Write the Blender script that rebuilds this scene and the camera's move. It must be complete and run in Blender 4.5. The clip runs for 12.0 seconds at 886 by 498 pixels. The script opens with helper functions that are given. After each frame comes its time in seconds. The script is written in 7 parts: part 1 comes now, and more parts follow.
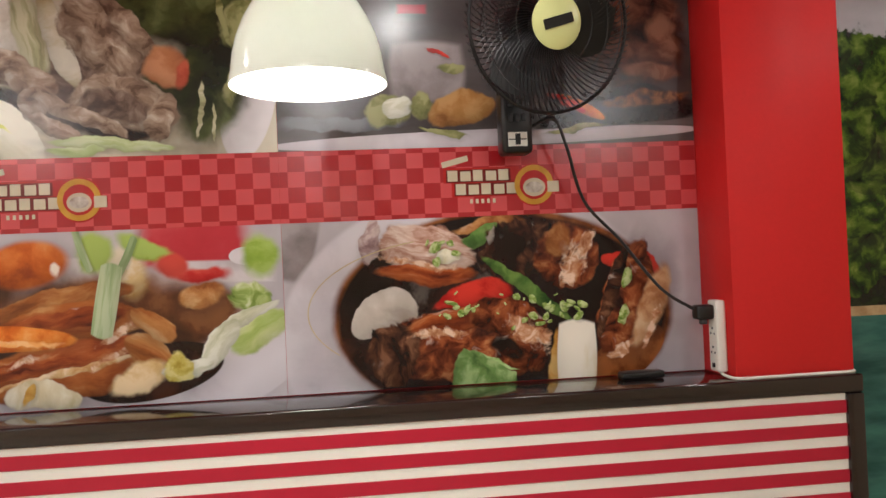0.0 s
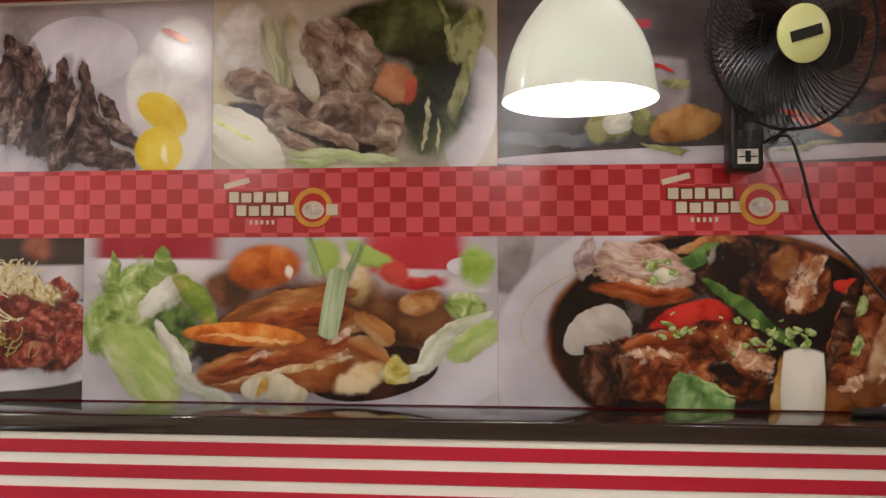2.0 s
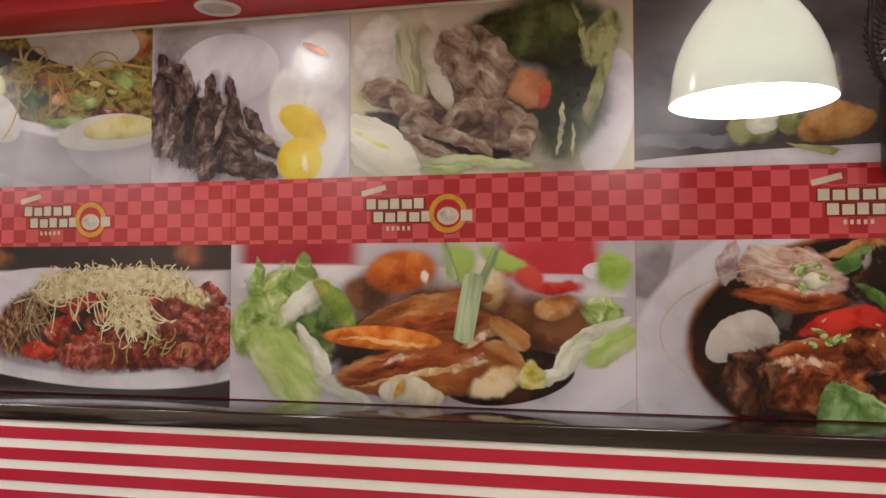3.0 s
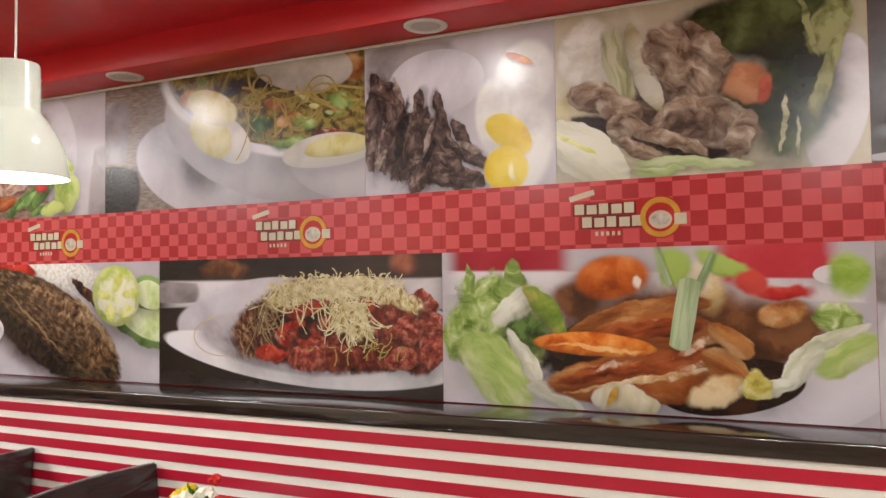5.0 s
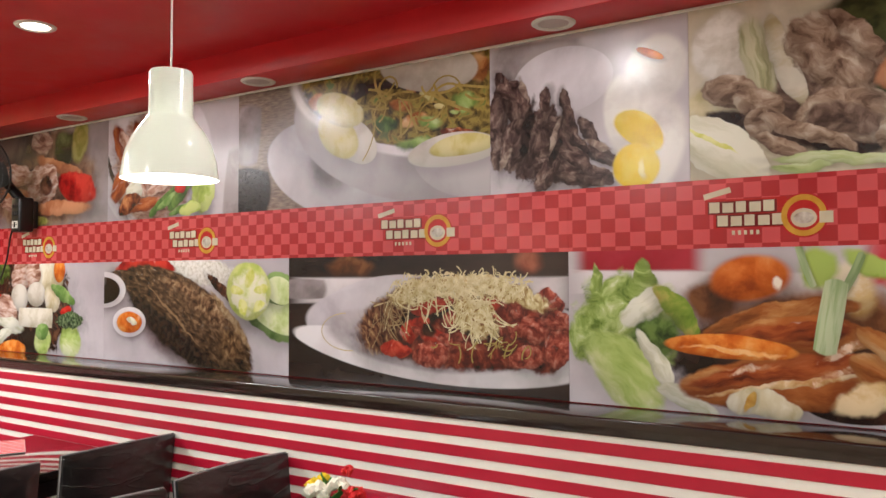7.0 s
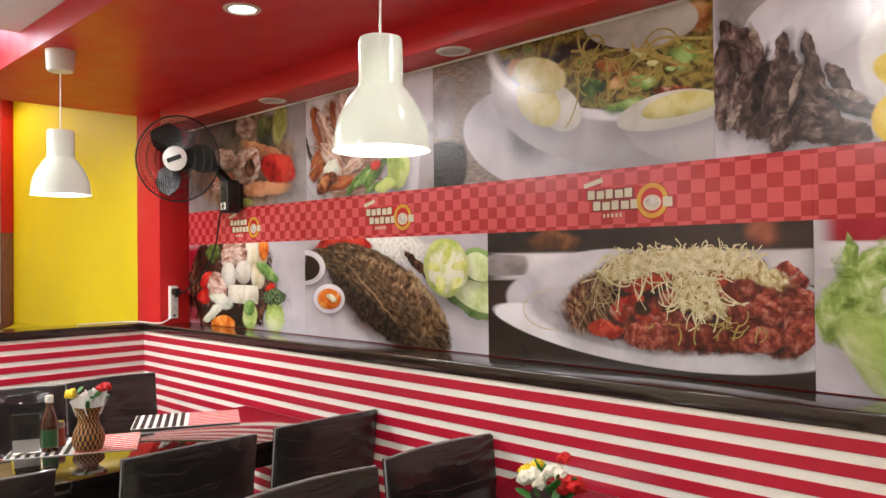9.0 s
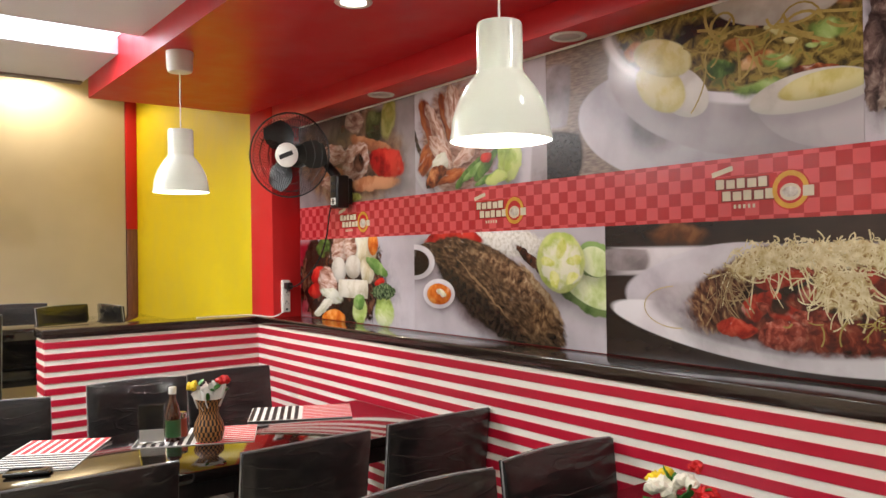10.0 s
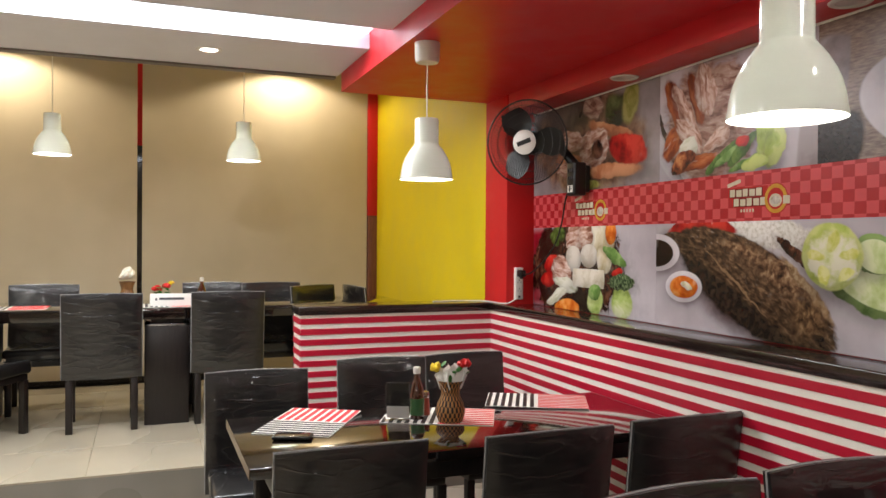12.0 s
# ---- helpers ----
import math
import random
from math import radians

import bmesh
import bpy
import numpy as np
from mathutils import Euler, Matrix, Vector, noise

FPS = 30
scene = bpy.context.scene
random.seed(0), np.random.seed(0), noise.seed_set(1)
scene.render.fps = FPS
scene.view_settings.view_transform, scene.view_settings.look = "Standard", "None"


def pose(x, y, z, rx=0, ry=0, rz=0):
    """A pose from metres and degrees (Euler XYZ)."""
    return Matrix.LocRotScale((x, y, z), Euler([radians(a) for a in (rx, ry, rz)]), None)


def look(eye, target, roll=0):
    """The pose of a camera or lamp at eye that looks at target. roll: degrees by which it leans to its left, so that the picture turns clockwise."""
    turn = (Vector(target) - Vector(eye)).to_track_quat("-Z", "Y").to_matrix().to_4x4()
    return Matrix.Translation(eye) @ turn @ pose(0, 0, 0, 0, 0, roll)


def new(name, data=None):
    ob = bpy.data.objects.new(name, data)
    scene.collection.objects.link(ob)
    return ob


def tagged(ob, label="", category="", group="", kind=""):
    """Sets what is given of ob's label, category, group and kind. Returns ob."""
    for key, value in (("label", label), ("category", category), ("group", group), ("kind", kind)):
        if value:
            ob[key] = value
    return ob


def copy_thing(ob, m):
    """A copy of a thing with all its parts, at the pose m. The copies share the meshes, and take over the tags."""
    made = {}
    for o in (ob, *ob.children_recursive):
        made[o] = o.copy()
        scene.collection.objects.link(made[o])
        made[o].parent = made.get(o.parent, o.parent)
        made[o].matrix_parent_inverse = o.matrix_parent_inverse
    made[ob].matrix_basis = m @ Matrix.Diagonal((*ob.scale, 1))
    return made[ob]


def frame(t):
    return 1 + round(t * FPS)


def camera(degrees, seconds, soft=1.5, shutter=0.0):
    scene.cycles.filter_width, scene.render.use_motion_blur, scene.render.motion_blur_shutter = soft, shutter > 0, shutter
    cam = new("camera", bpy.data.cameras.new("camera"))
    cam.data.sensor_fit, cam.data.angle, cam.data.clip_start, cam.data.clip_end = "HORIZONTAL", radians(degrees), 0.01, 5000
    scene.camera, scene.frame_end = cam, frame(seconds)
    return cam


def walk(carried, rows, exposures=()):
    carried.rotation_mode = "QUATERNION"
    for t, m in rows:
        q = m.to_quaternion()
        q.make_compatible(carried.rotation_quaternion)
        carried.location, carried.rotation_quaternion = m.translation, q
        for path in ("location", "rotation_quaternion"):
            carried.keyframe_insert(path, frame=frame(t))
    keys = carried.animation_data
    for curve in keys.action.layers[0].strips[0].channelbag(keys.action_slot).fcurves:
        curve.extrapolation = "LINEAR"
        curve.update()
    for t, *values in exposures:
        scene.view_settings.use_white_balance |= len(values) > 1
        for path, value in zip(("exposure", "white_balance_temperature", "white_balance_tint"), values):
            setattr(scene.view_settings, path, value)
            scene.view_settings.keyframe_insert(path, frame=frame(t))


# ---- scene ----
cam = camera(59.9, 12.0)
PATH = [
    (0, (-0.109, 0.199, 1.473), (0.112, 2.187, 1.493), -2.5),
    (0.5, (-0.136, 0.204, 1.472), (0.014, 2.198, 1.492), -1.8),
    (1, (-0.183, 0.204, 1.472), (-0.153, 2.204, 1.491), -1.2),
    (1.5, (-0.227, 0.204, 1.474), (-0.31, 2.202, 1.508), -0.5),
    (2, (-0.279, 0.193, 1.474), (-0.453, 2.184, 1.542), -0.0),
    (2.5, (-0.344, 0.182, 1.476), (-0.626, 2.16, 1.55), -0.0),
    (3, (-0.381, 0.169, 1.479), (-0.805, 2.122, 1.555), -0.0),
    (5, (-0.473, 0.126, 1.499), (-1.323, 1.934, 1.577), -0.7),
    (5.5, (-0.493, 0.117, 1.499), (-1.413, 1.891, 1.577), -0.7),
    (6, (-0.492, 0.107, 1.5), (-1.477, 1.845, 1.585), -0.8),
    (6.5, (-0.51, 0.096, 1.499), (-1.557, 1.798, 1.586), -0.7),
    (6.7, (-0.523, 0.089, 1.501), (-1.585, 1.782, 1.583), -0.5),
    (8.3, (-0.629, 0.074, 1.48), (-1.871, 1.641, 1.523), 0.4),
    (8.5, (-0.655, 0.088, 1.485), (-1.954, 1.608, 1.515), 0.1),
    (9, (-0.734, 0.126, 1.489), (-2.153, 1.535, 1.512), -0.6),
    (9.5, (-0.781, 0.148, 1.489), (-2.285, 1.466, 1.496), -0.5),
    (10, (-0.826, 0.145, 1.494), (-2.416, 1.357, 1.503), -0.8),
    (10.5, (-0.854, 0.132, 1.489), (-2.53, 1.224, 1.492), -0.5),
    (11, (-0.887, 0.121, 1.488), (-2.645, 1.074, 1.471), -0.7),
    (11.5, (-0.907, 0.104, 1.488), (-2.728, 0.93, 1.473), -0.1),
    (12, (-0.922, 0.09, 1.487), (-2.786, 0.813, 1.471), 0.4),
]
walk(cam, [(t, look(eye, target, roll)) for t, eye, target, roll in PATH],
     exposures=((0, -0.18), (1.5, -0.46), (3, -0.42), (5, -0.24), (8.5, -0.24), (9.5, -0.26), (10.5, -0.60), (12, -0.74)))

# ---- world, lights, exposure ----
world = bpy.data.worlds.new("world")
scene.world = world
world.use_nodes = True
world.node_tree.nodes["Background"].inputs[0].default_value = (0.9, 0.92, 1.0, 1)
world.node_tree.nodes["Background"].inputs[1].default_value = 0.05

MURAL_Y = 2.325      # face of the picture wall
LEDGE_Z = 1.114      # top of the ledge
LEDGE_Y = 2.115      # front of the ledge
BULK_Z = 2.28        # underside of the red bulkhead over the pictures
SOFFIT_Z = 2.388     # underside of the red soffit
SOFFIT_Y = 1.185     # front of the soffit
CEIL_Z = 2.501       # main ceiling
STEP_X, STEP_Z = -5.27, 0.27   # edge and height of the platform
RETURN_X = -5.33     # front of the partition's return
WINDOW_X = -8.0
UPPER_Z = 3.12       # ceiling over the platform


def lamp(name, kind, m, energy, colour=(1, 1, 1), size=0.1, spot=120, size_y=None):
    data = bpy.data.lights.new(name, kind)
    data.energy, data.color = energy, colour
    if kind == "AREA":
        data.size = size
        if size_y:
            data.shape, data.size_y = "RECTANGLE", size_y
    else:
        data.shadow_soft_size = size
    if kind == "SPOT":
        data.spot_size, data.spot_blend = radians(spot), 0.25
    ob = new(name, data)
    ob.matrix_world = m
    return ob


WARM, COOL, NEUTRAL = (1.0, 0.86, 0.66), (0.93, 0.96, 1.0), (1.0, 0.97, 0.95)
PENDANTS = [(-4.19, 1.275, 1.772, SOFFIT_Z), (-2.161, 1.336, 1.750, SOFFIT_Z), (-0.172, 1.385, 1.742, SOFFIT_Z),
            (-6.55, 0.745, 2.06, UPPER_Z), (-6.67, -0.49, 2.06, UPPER_Z)]
# x 1.68 and the y -0.8 row are unseen lamps, added to brighten the room
DOWN_ON = [(-3.18, 1.555, SOFFIT_Z), (-1.56, 1.555, SOFFIT_Z), (0.06, 1.555, SOFFIT_Z), (1.68, 1.555, SOFFIT_Z),
           (-5.171, 0.403, CEIL_Z), (-5.194, -1.083, CEIL_Z), (-7.62, 1.25, UPPER_Z), (-7.62, -1.0, UPPER_Z),
           (-2.2, -0.8, CEIL_Z), (-0.3, -0.8, CEIL_Z), (1.6, -0.8, CEIL_Z)]
DOWN_OFF = [(-1.51, 2.225), (-2.78, 2.225), (-4.03, 2.215), (-0.24, 2.225)]
for x, y, z, top in PENDANTS:
    lamp("bulb_light", "POINT", pose(x, y, z + 0.085), 17.0, (1.0, 0.99, 0.95), 0.035)
for x, y, z in DOWN_ON:
    lamp("downlight_or_fill_light", "SPOT", pose(x, y, z - 0.03), (13 if z < CEIL_Z else 56) if z < 3 else 80, NEUTRAL if z < 3 else WARM, 0.045, 178 if z < 3 else 150)
lamp("strip_or_fill_light", "AREA", pose(-4.637, -1.0, CEIL_Z + 0.03), 105, COOL, 0.34, size_y=3.9)
# unseen fill lamp added for the room's broad light, no fitting of its own
lamp("strip_or_fill_light", "AREA", pose(-0.6, -1.3, CEIL_Z + 0.03), 130, NEUTRAL, 3.6, size_y=0.30)


# ---- materials ----
def lin(c):
    return tuple((v / 255 / 12.92) if v / 255 <= 0.04045 else ((v / 255 + 0.055) / 1.055) ** 2.4 for v in c)


def rgba(c):
    return (*lin(c), 1)


class Nodes:
    """A small builder round one material's node tree."""

    def __init__(self, name, rough=0.5, metal=0.0, coat=0.0, spec=0.5):
        self.m = bpy.data.materials.new(name)
        self.m.use_nodes = True
        self.t = self.m.node_tree
        self.b = self.t.nodes["Principled BSDF"]
        self.b.inputs["Roughness"].default_value = rough
        self.b.inputs["Metallic"].default_value = metal
        self.b.inputs["Coat Weight"].default_value = coat
        self.b.inputs["Coat Roughness"].default_value = 0.08
        self.b.inputs["Specular IOR Level"].default_value = spec

    def add(self, kind, **values):
        n = self.t.nodes.new(kind)
        for key, v in values.items():
            n.inputs[key.replace("_", " ")].default_value = v
        return n

    def link(self, a, b):
        self.t.links.new(a, b)

    def coords(self, which="Object", scale=(1, 1, 1), turn=0):
        c = self.add("ShaderNodeTexCoord")
        mp = self.add("ShaderNodeMapping")
        mp.inputs["Scale"].default_value = scale
        mp.inputs["Rotation"].default_value = (0, turn, 0)
        self.link(c.outputs[which], mp.inputs["Vector"])
        return mp.outputs[0]

    def noise(self, vec, scale, detail=4, rough=0.55, warp=0.0):
        n = self.add("ShaderNodeTexNoise", Scale=scale, Detail=detail, Roughness=rough, Distortion=warp)
        self.link(vec, n.inputs["Vector"])
        return n.outputs["Fac"]

    def ramp(self, fac, stops):
        r = self.add("ShaderNodeValToRGB")
        els = r.color_ramp.elements
        while len(els) < len(stops):
            els.new(0.5)
        for e, (p, c) in zip(els, stops):
            e.position, e.color = p, c
        self.link(fac, r.inputs[0])
        return r.outputs[0]

    def maths(self, op, a, b):
        n = self.add("ShaderNodeMath")
        n.operation = op
        for k, v in enumerate((a, b)):
            if isinstance(v, (int, float)):
                n.inputs[k].default_value = v
            else:
                self.link(v, n.inputs[k])
        return n.outputs[0]

    def mix(self, fac, a, b, blend="MIX"):
        n = self.add("ShaderNodeMix")
        n.data_type, n.blend_type = "RGBA", blend
        for k, v in ((0, fac), (6, a), (7, b)):
            if isinstance(v, (int, float, tuple)):
                n.inputs[k].default_value = v
            else:
                self.link(v, n.inputs[k])
        return n.outputs[2]

    def colour(self, out):
        self.link(out, self.b.inputs["Base Color"])

    def bump(self, fac, strength, distance):
        n = self.add("ShaderNodeBump", Strength=strength, Distance=distance)
        self.link(fac, n.inputs["Height"])
        self.link(n.outputs[0], self.b.inputs["Normal"])


def plain(name, c, rough=0.5, metal=0.0, vary=0.08, scale=6.0, coat=0.0, bump=0.0, spec=0.5, grain=90.0):
    """A paint, plastic or metal with slight mottling at two scales."""
    k = Nodes(name, rough, metal, coat, spec)
    v = k.coords()
    n1, n2 = k.noise(v, scale, 3), k.noise(v, grain, 2)
    f = k.maths("ADD", k.maths("MULTIPLY", n1, 0.7), k.maths("MULTIPLY", n2, 0.3))
    lo = tuple(x * (1 - vary) for x in lin(c)) + (1,)
    hi = tuple(min(1, x * (1 + vary)) for x in lin(c)) + (1,)
    k.colour(k.ramp(f, [(0.3, lo), (0.7, hi)]))
    r = k.ramp(n1, [(0.3, (rough * 0.85,) * 3 + (1,)), (0.7, (min(1, rough * 1.15),) * 3 + (1,))])
    k.link(r, k.b.inputs["Roughness"])
    if bump:
        k.bump(n2, bump, 0.002)
    return k.m


def glow(name, c, strength):
    k = Nodes(name, 0.4)
    k.b.inputs["Base Color"].default_value = rgba(c)
    k.b.inputs["Emission Color"].default_value = rgba(c)
    k.b.inputs["Emission Strength"].default_value = strength
    return k.m


RED_PAINT = plain("red_paint", (204, 36, 36), 0.58, vary=0.06, bump=0.05, spec=0.3)
SOFFIT_PAINT = plain("soffit_gloss_red", (204, 36, 46), 0.40, vary=0.05)
YELLOW_PAINT = plain("yellow_paint", (226, 202, 18), 0.45, vary=0.05, bump=0.05)
WHITE_PAINT = plain("white_ceiling_paint", (226, 226, 232), 0.7, vary=0.03)
BEIGE_PAINT = plain("beige_wall_paint", (205, 190, 165), 0.6, vary=0.05)
SLAT_RED = plain("crimson_laminate", (180, 22, 50), 0.35, vary=0.05, scale=3)
SLAT_WHITE = plain("ivory_laminate", (236, 232, 222), 0.38, vary=0.03, scale=3)
BLACK_PLASTIC = plain("black_plastic", (17, 17, 18), 0.35)
GREY_PLASTIC = plain("dark_grey_plastic", (52, 52, 55), 0.4)
WHITE_PLASTIC = plain("white_plastic", (232, 230, 222), 0.35, vary=0.03)
CREAM_BADGE = plain("cream_badge", (214, 218, 150), 0.35, vary=0.03)
def enamel_material():
    """Cream enamel that lets a little of the bulb's light through."""
    m = plain("cream_enamel_shade", (238, 240, 230), 0.16, vary=0.02, coat=0.4)
    t = m.node_tree
    out, old = t.nodes["Material Output"], t.nodes["Principled BSDF"]
    tr, mx = t.nodes.new("ShaderNodeBsdfTranslucent"), t.nodes.new("ShaderNodeMixShader")
    tr.inputs[0].default_value = rgba((240, 248, 244))
    mx.inputs[0].default_value = 0.09
    t.links.new(old.outputs[0], mx.inputs[1])
    t.links.new(tr.outputs[0], mx.inputs[2])
    t.links.new(mx.outputs[0], out.inputs[0])
    return m


ENAMEL = enamel_material()
TRIM_GREY = plain("grey_trim_metal", (112, 104, 98), 0.45)
CHROME = plain("chrome", (190, 190, 195), 0.15, metal=1.0)
DARK_METAL = plain("dark_metal", (45, 42, 42), 0.4, metal=0.7)
BULB_GLOW = glow("lamp_glow", (255, 244, 220), 12)
DOWN_GLOW = glow("downlight_glow", (255, 250, 240), 9)
STRIP_GLOW = glow("strip_glow", (232, 240, 255), 5)


def ledge_material():
    k = Nodes("dark_polished_ledge", 0.14, coat=0.5)
    v = k.coords(scale=(1, 9, 9))
    n = k.noise(v, 5, 5)
    k.colour(k.ramp(n, [(0.3, rgba((26, 16, 14))), (0.75, rgba((44, 29, 26)))]))
    k.link(k.ramp(k.noise(k.coords(), 14, 3), [(0.35, (0.10,) * 3 + (1,)), (0.7, (0.22,) * 3 + (1,))]), k.b.inputs["Roughness"])
    return k.m


def leather_material():
    """Black leatherette under wrinkled clear plastic."""
    k = Nodes("wrapped_black_leatherette", 0.45, coat=1.0, spec=0.35)
    k.b.inputs["Coat Roughness"].default_value = 0.05
    long = k.noise(k.coords(scale=(1.0, 1.3, 4.2)), 3.0, 2, 0.45, 0.5)
    slant = k.noise(k.coords(scale=(1.0, 2.0, 7.0)), 2.2, 2, 0.4, 0.35)
    n = k.noise(k.coords(scale=(1, 1, 2.0)), 14, 4, warp=0.6)
    ridge = k.ramp(slant, [(0.40, (0, 0, 0, 1)), (0.47, (0.15, 0.15, 0.15, 1)), (0.50, (1, 1, 1, 1)), (0.53, (0.15, 0.15, 0.15, 1)), (0.60, (0, 0, 0, 1))])
    f = k.maths("ADD", k.maths("ADD", k.maths("MULTIPLY", long, 0.7), k.maths("MULTIPLY", ridge, 0.16)), k.maths("ADD", k.maths("MULTIPLY", k.maths("POWER", slant, 3.0), 1.2), k.maths("MULTIPLY", n, 0.10)))
    k.colour(k.ramp(n, [(0.3, rgba((14, 13, 14))), (0.75, rgba((27, 25, 26)))]))
    k.bump(f, 0.15, 0.004)
    g = k.add("ShaderNodeBump", Strength=0.75, Distance=0.016)
    k.link(f, g.inputs["Height"])
    k.link(g.outputs[0], k.b.inputs["Coat Normal"])
    return k.m


def table_material():
    k = Nodes("black_gloss_tabletop", 0.05, coat=1.0)
    n = k.noise(k.coords(), 4, 4)
    k.colour(k.ramp(n, [(0.3, rgba((16, 11, 10))), (0.8, rgba((30, 22, 19)))]))
    k.link(k.ramp(k.noise(k.coords(), 9, 4), [(0.4, (0.035,) * 3 + (1,)), (0.75, (0.1,) * 3 + (1,))]), k.b.inputs["Roughness"])
    return k.m


def wood_material(name, a, b, rough=0.4):
    k = Nodes(name, rough)
    n = k.noise(k.coords(scale=(14, 14, 1.2)), 6, 5, warp=0.6)
    k.colour(k.ramp(n, [(0.3, rgba(a)), (0.7, rgba(b))]))
    k.bump(n, 0.15, 0.002)
    return k.m


def tile_material(name, a, b):
    k = Nodes(name, 0.22, coat=0.2)
    info = k.add("ShaderNodeObjectInfo")
    v = k.coords()
    n = k.maths("ADD", k.maths("MULTIPLY", k.noise(v, 2.5, 2), 0.8), k.maths("MULTIPLY", info.outputs["Random"], 0.25))
    k.colour(k.ramp(n, [(0.25, rgba(a)), (0.8, rgba(b))]))
    k.link(k.ramp(k.noise(v, 1.2, 1), [(0.2, (0.25,) * 3 + (1,)), (0.8, (0.30,) * 3 + (1,))]), k.b.inputs["Roughness"])
    return k.m


def blind_material():
    k = Nodes("tan_blind_fabric", 0.75)
    v = k.coords(scale=(1, 1, 1))
    weave = k.noise(k.coords(scale=(1, 220, 60)), 3, 2)
    n = k.noise(v, 1.4, 3)
    f = k.maths("ADD", k.maths("MULTIPLY", weave, 0.4), k.maths("MULTIPLY", n, 0.6))
    k.colour(k.ramp(f, [(0.3, rgba((180, 166, 138))), (0.7, rgba((204, 190, 162)))]))
    k.bump(weave, 0.12, 0.001)
    return k.m


def wicker_material():
    k = Nodes("woven_wicker", 0.55)
    w = k.add("ShaderNodeTexChecker", Scale=1.0)
    k.link(k.coords("UV", (40, 16, 1)), w.inputs["Vector"])
    w.inputs["Color1"].default_value, w.inputs["Color2"].default_value = rgba((188, 142, 84)), rgba((38, 22, 14))
    n = k.noise(k.coords(), 160, 3)
    k.colour(k.mix(0.5, w.outputs["Color"], k.ramp(n, [(0.3, rgba((60, 40, 24))), (0.7, rgba((200, 160, 100)))]), "OVERLAY"))
    k.bump(w.outputs["Fac"], 0.8, 0.003)
    return k.m


def glass_material(name, c=(1, 1, 1), rough=0.02):
    k = Nodes(name, rough)
    k.b.inputs["Base Color"].default_value = (*c, 1)
    k.b.inputs["Transmission Weight"].default_value = 1.0
    k.b.inputs["IOR"].default_value = 1.45
    return k.m


LEDGE = ledge_material()
LEATHER = leather_material()
TABLETOP = table_material()
DARK_WOOD = wood_material("black_stained_wood", (18, 13, 12), (34, 26, 24), 0.35)
BROWN_POST = wood_material("brown_post_wood", (92, 50, 34), (124, 72, 50), 0.4)
TABLE_EDGE = wood_material("brown_table_edge", (92, 76, 58), (140, 118, 92), 0.3)
FLOOR_TILE = tile_material("cream_floor_tile", (184, 175, 154), (198, 189, 169))
GREY_STONE = tile_material("grey_step_stone", (112, 108, 100), (138, 134, 126))
GROUT = plain("floor_grout", (160, 150, 130), 0.8)
BLIND = blind_material()
WICKER = wicker_material()
CLEAR = glass_material("clear_glass")
FILM = plain("clear_plastic_seam", (150, 150, 152), 0.12, vary=0.2, scale=30, coat=1.0)
BROWN_GLASS = plain("brown_sauce_glass", (70, 30, 14), 0.08, coat=1.0)
GREEN_LABEL = plain("green_label", (52, 96, 54), 0.4)
PAPER = plain("white_paper", (236, 234, 228), 0.7, vary=0.03)
RED_CLOTH = plain("red_mat_stripe", (214, 30, 46), 0.6)
BLACK_CLOTH = plain("black_mat_stripe", (26, 24, 26), 0.6)
PETAL_RED = plain("red_petal", (200, 20, 24), 0.6, vary=0.2, scale=40)
PETAL_YELLOW = plain("yellow_petal", (240, 205, 40), 0.6, vary=0.2, scale=40)
PETAL_WHITE = plain("white_petal", (235, 232, 215), 0.6, vary=0.1, scale=40)
LEAF = plain("green_leaf", (50, 110, 40), 0.5, vary=0.25, scale=30)
TERRACOTTA = plain("red_brown_pottery", (150, 62, 42), 0.5, vary=0.15)


def style(stops, scale=14.0, warp=0.6, soft=0.10, ragged=0.35, shade=0.35, stretch=(1, 1, 1), gloss=0.0, square=0.0, drop=0.30):
    """How one printed motif is coloured: four tones, grain, outline, roundness and the depth of the photographed shade round it."""
    while len(stops) < 4:
        stops = stops + [stops[-1]]
    return dict(stops=stops, scale=scale, warp=warp, soft=soft, ragged=ragged, shade=shade, stretch=stretch, gloss=gloss, square=square,
                drop=0.0 if soft > 0.35 else drop)


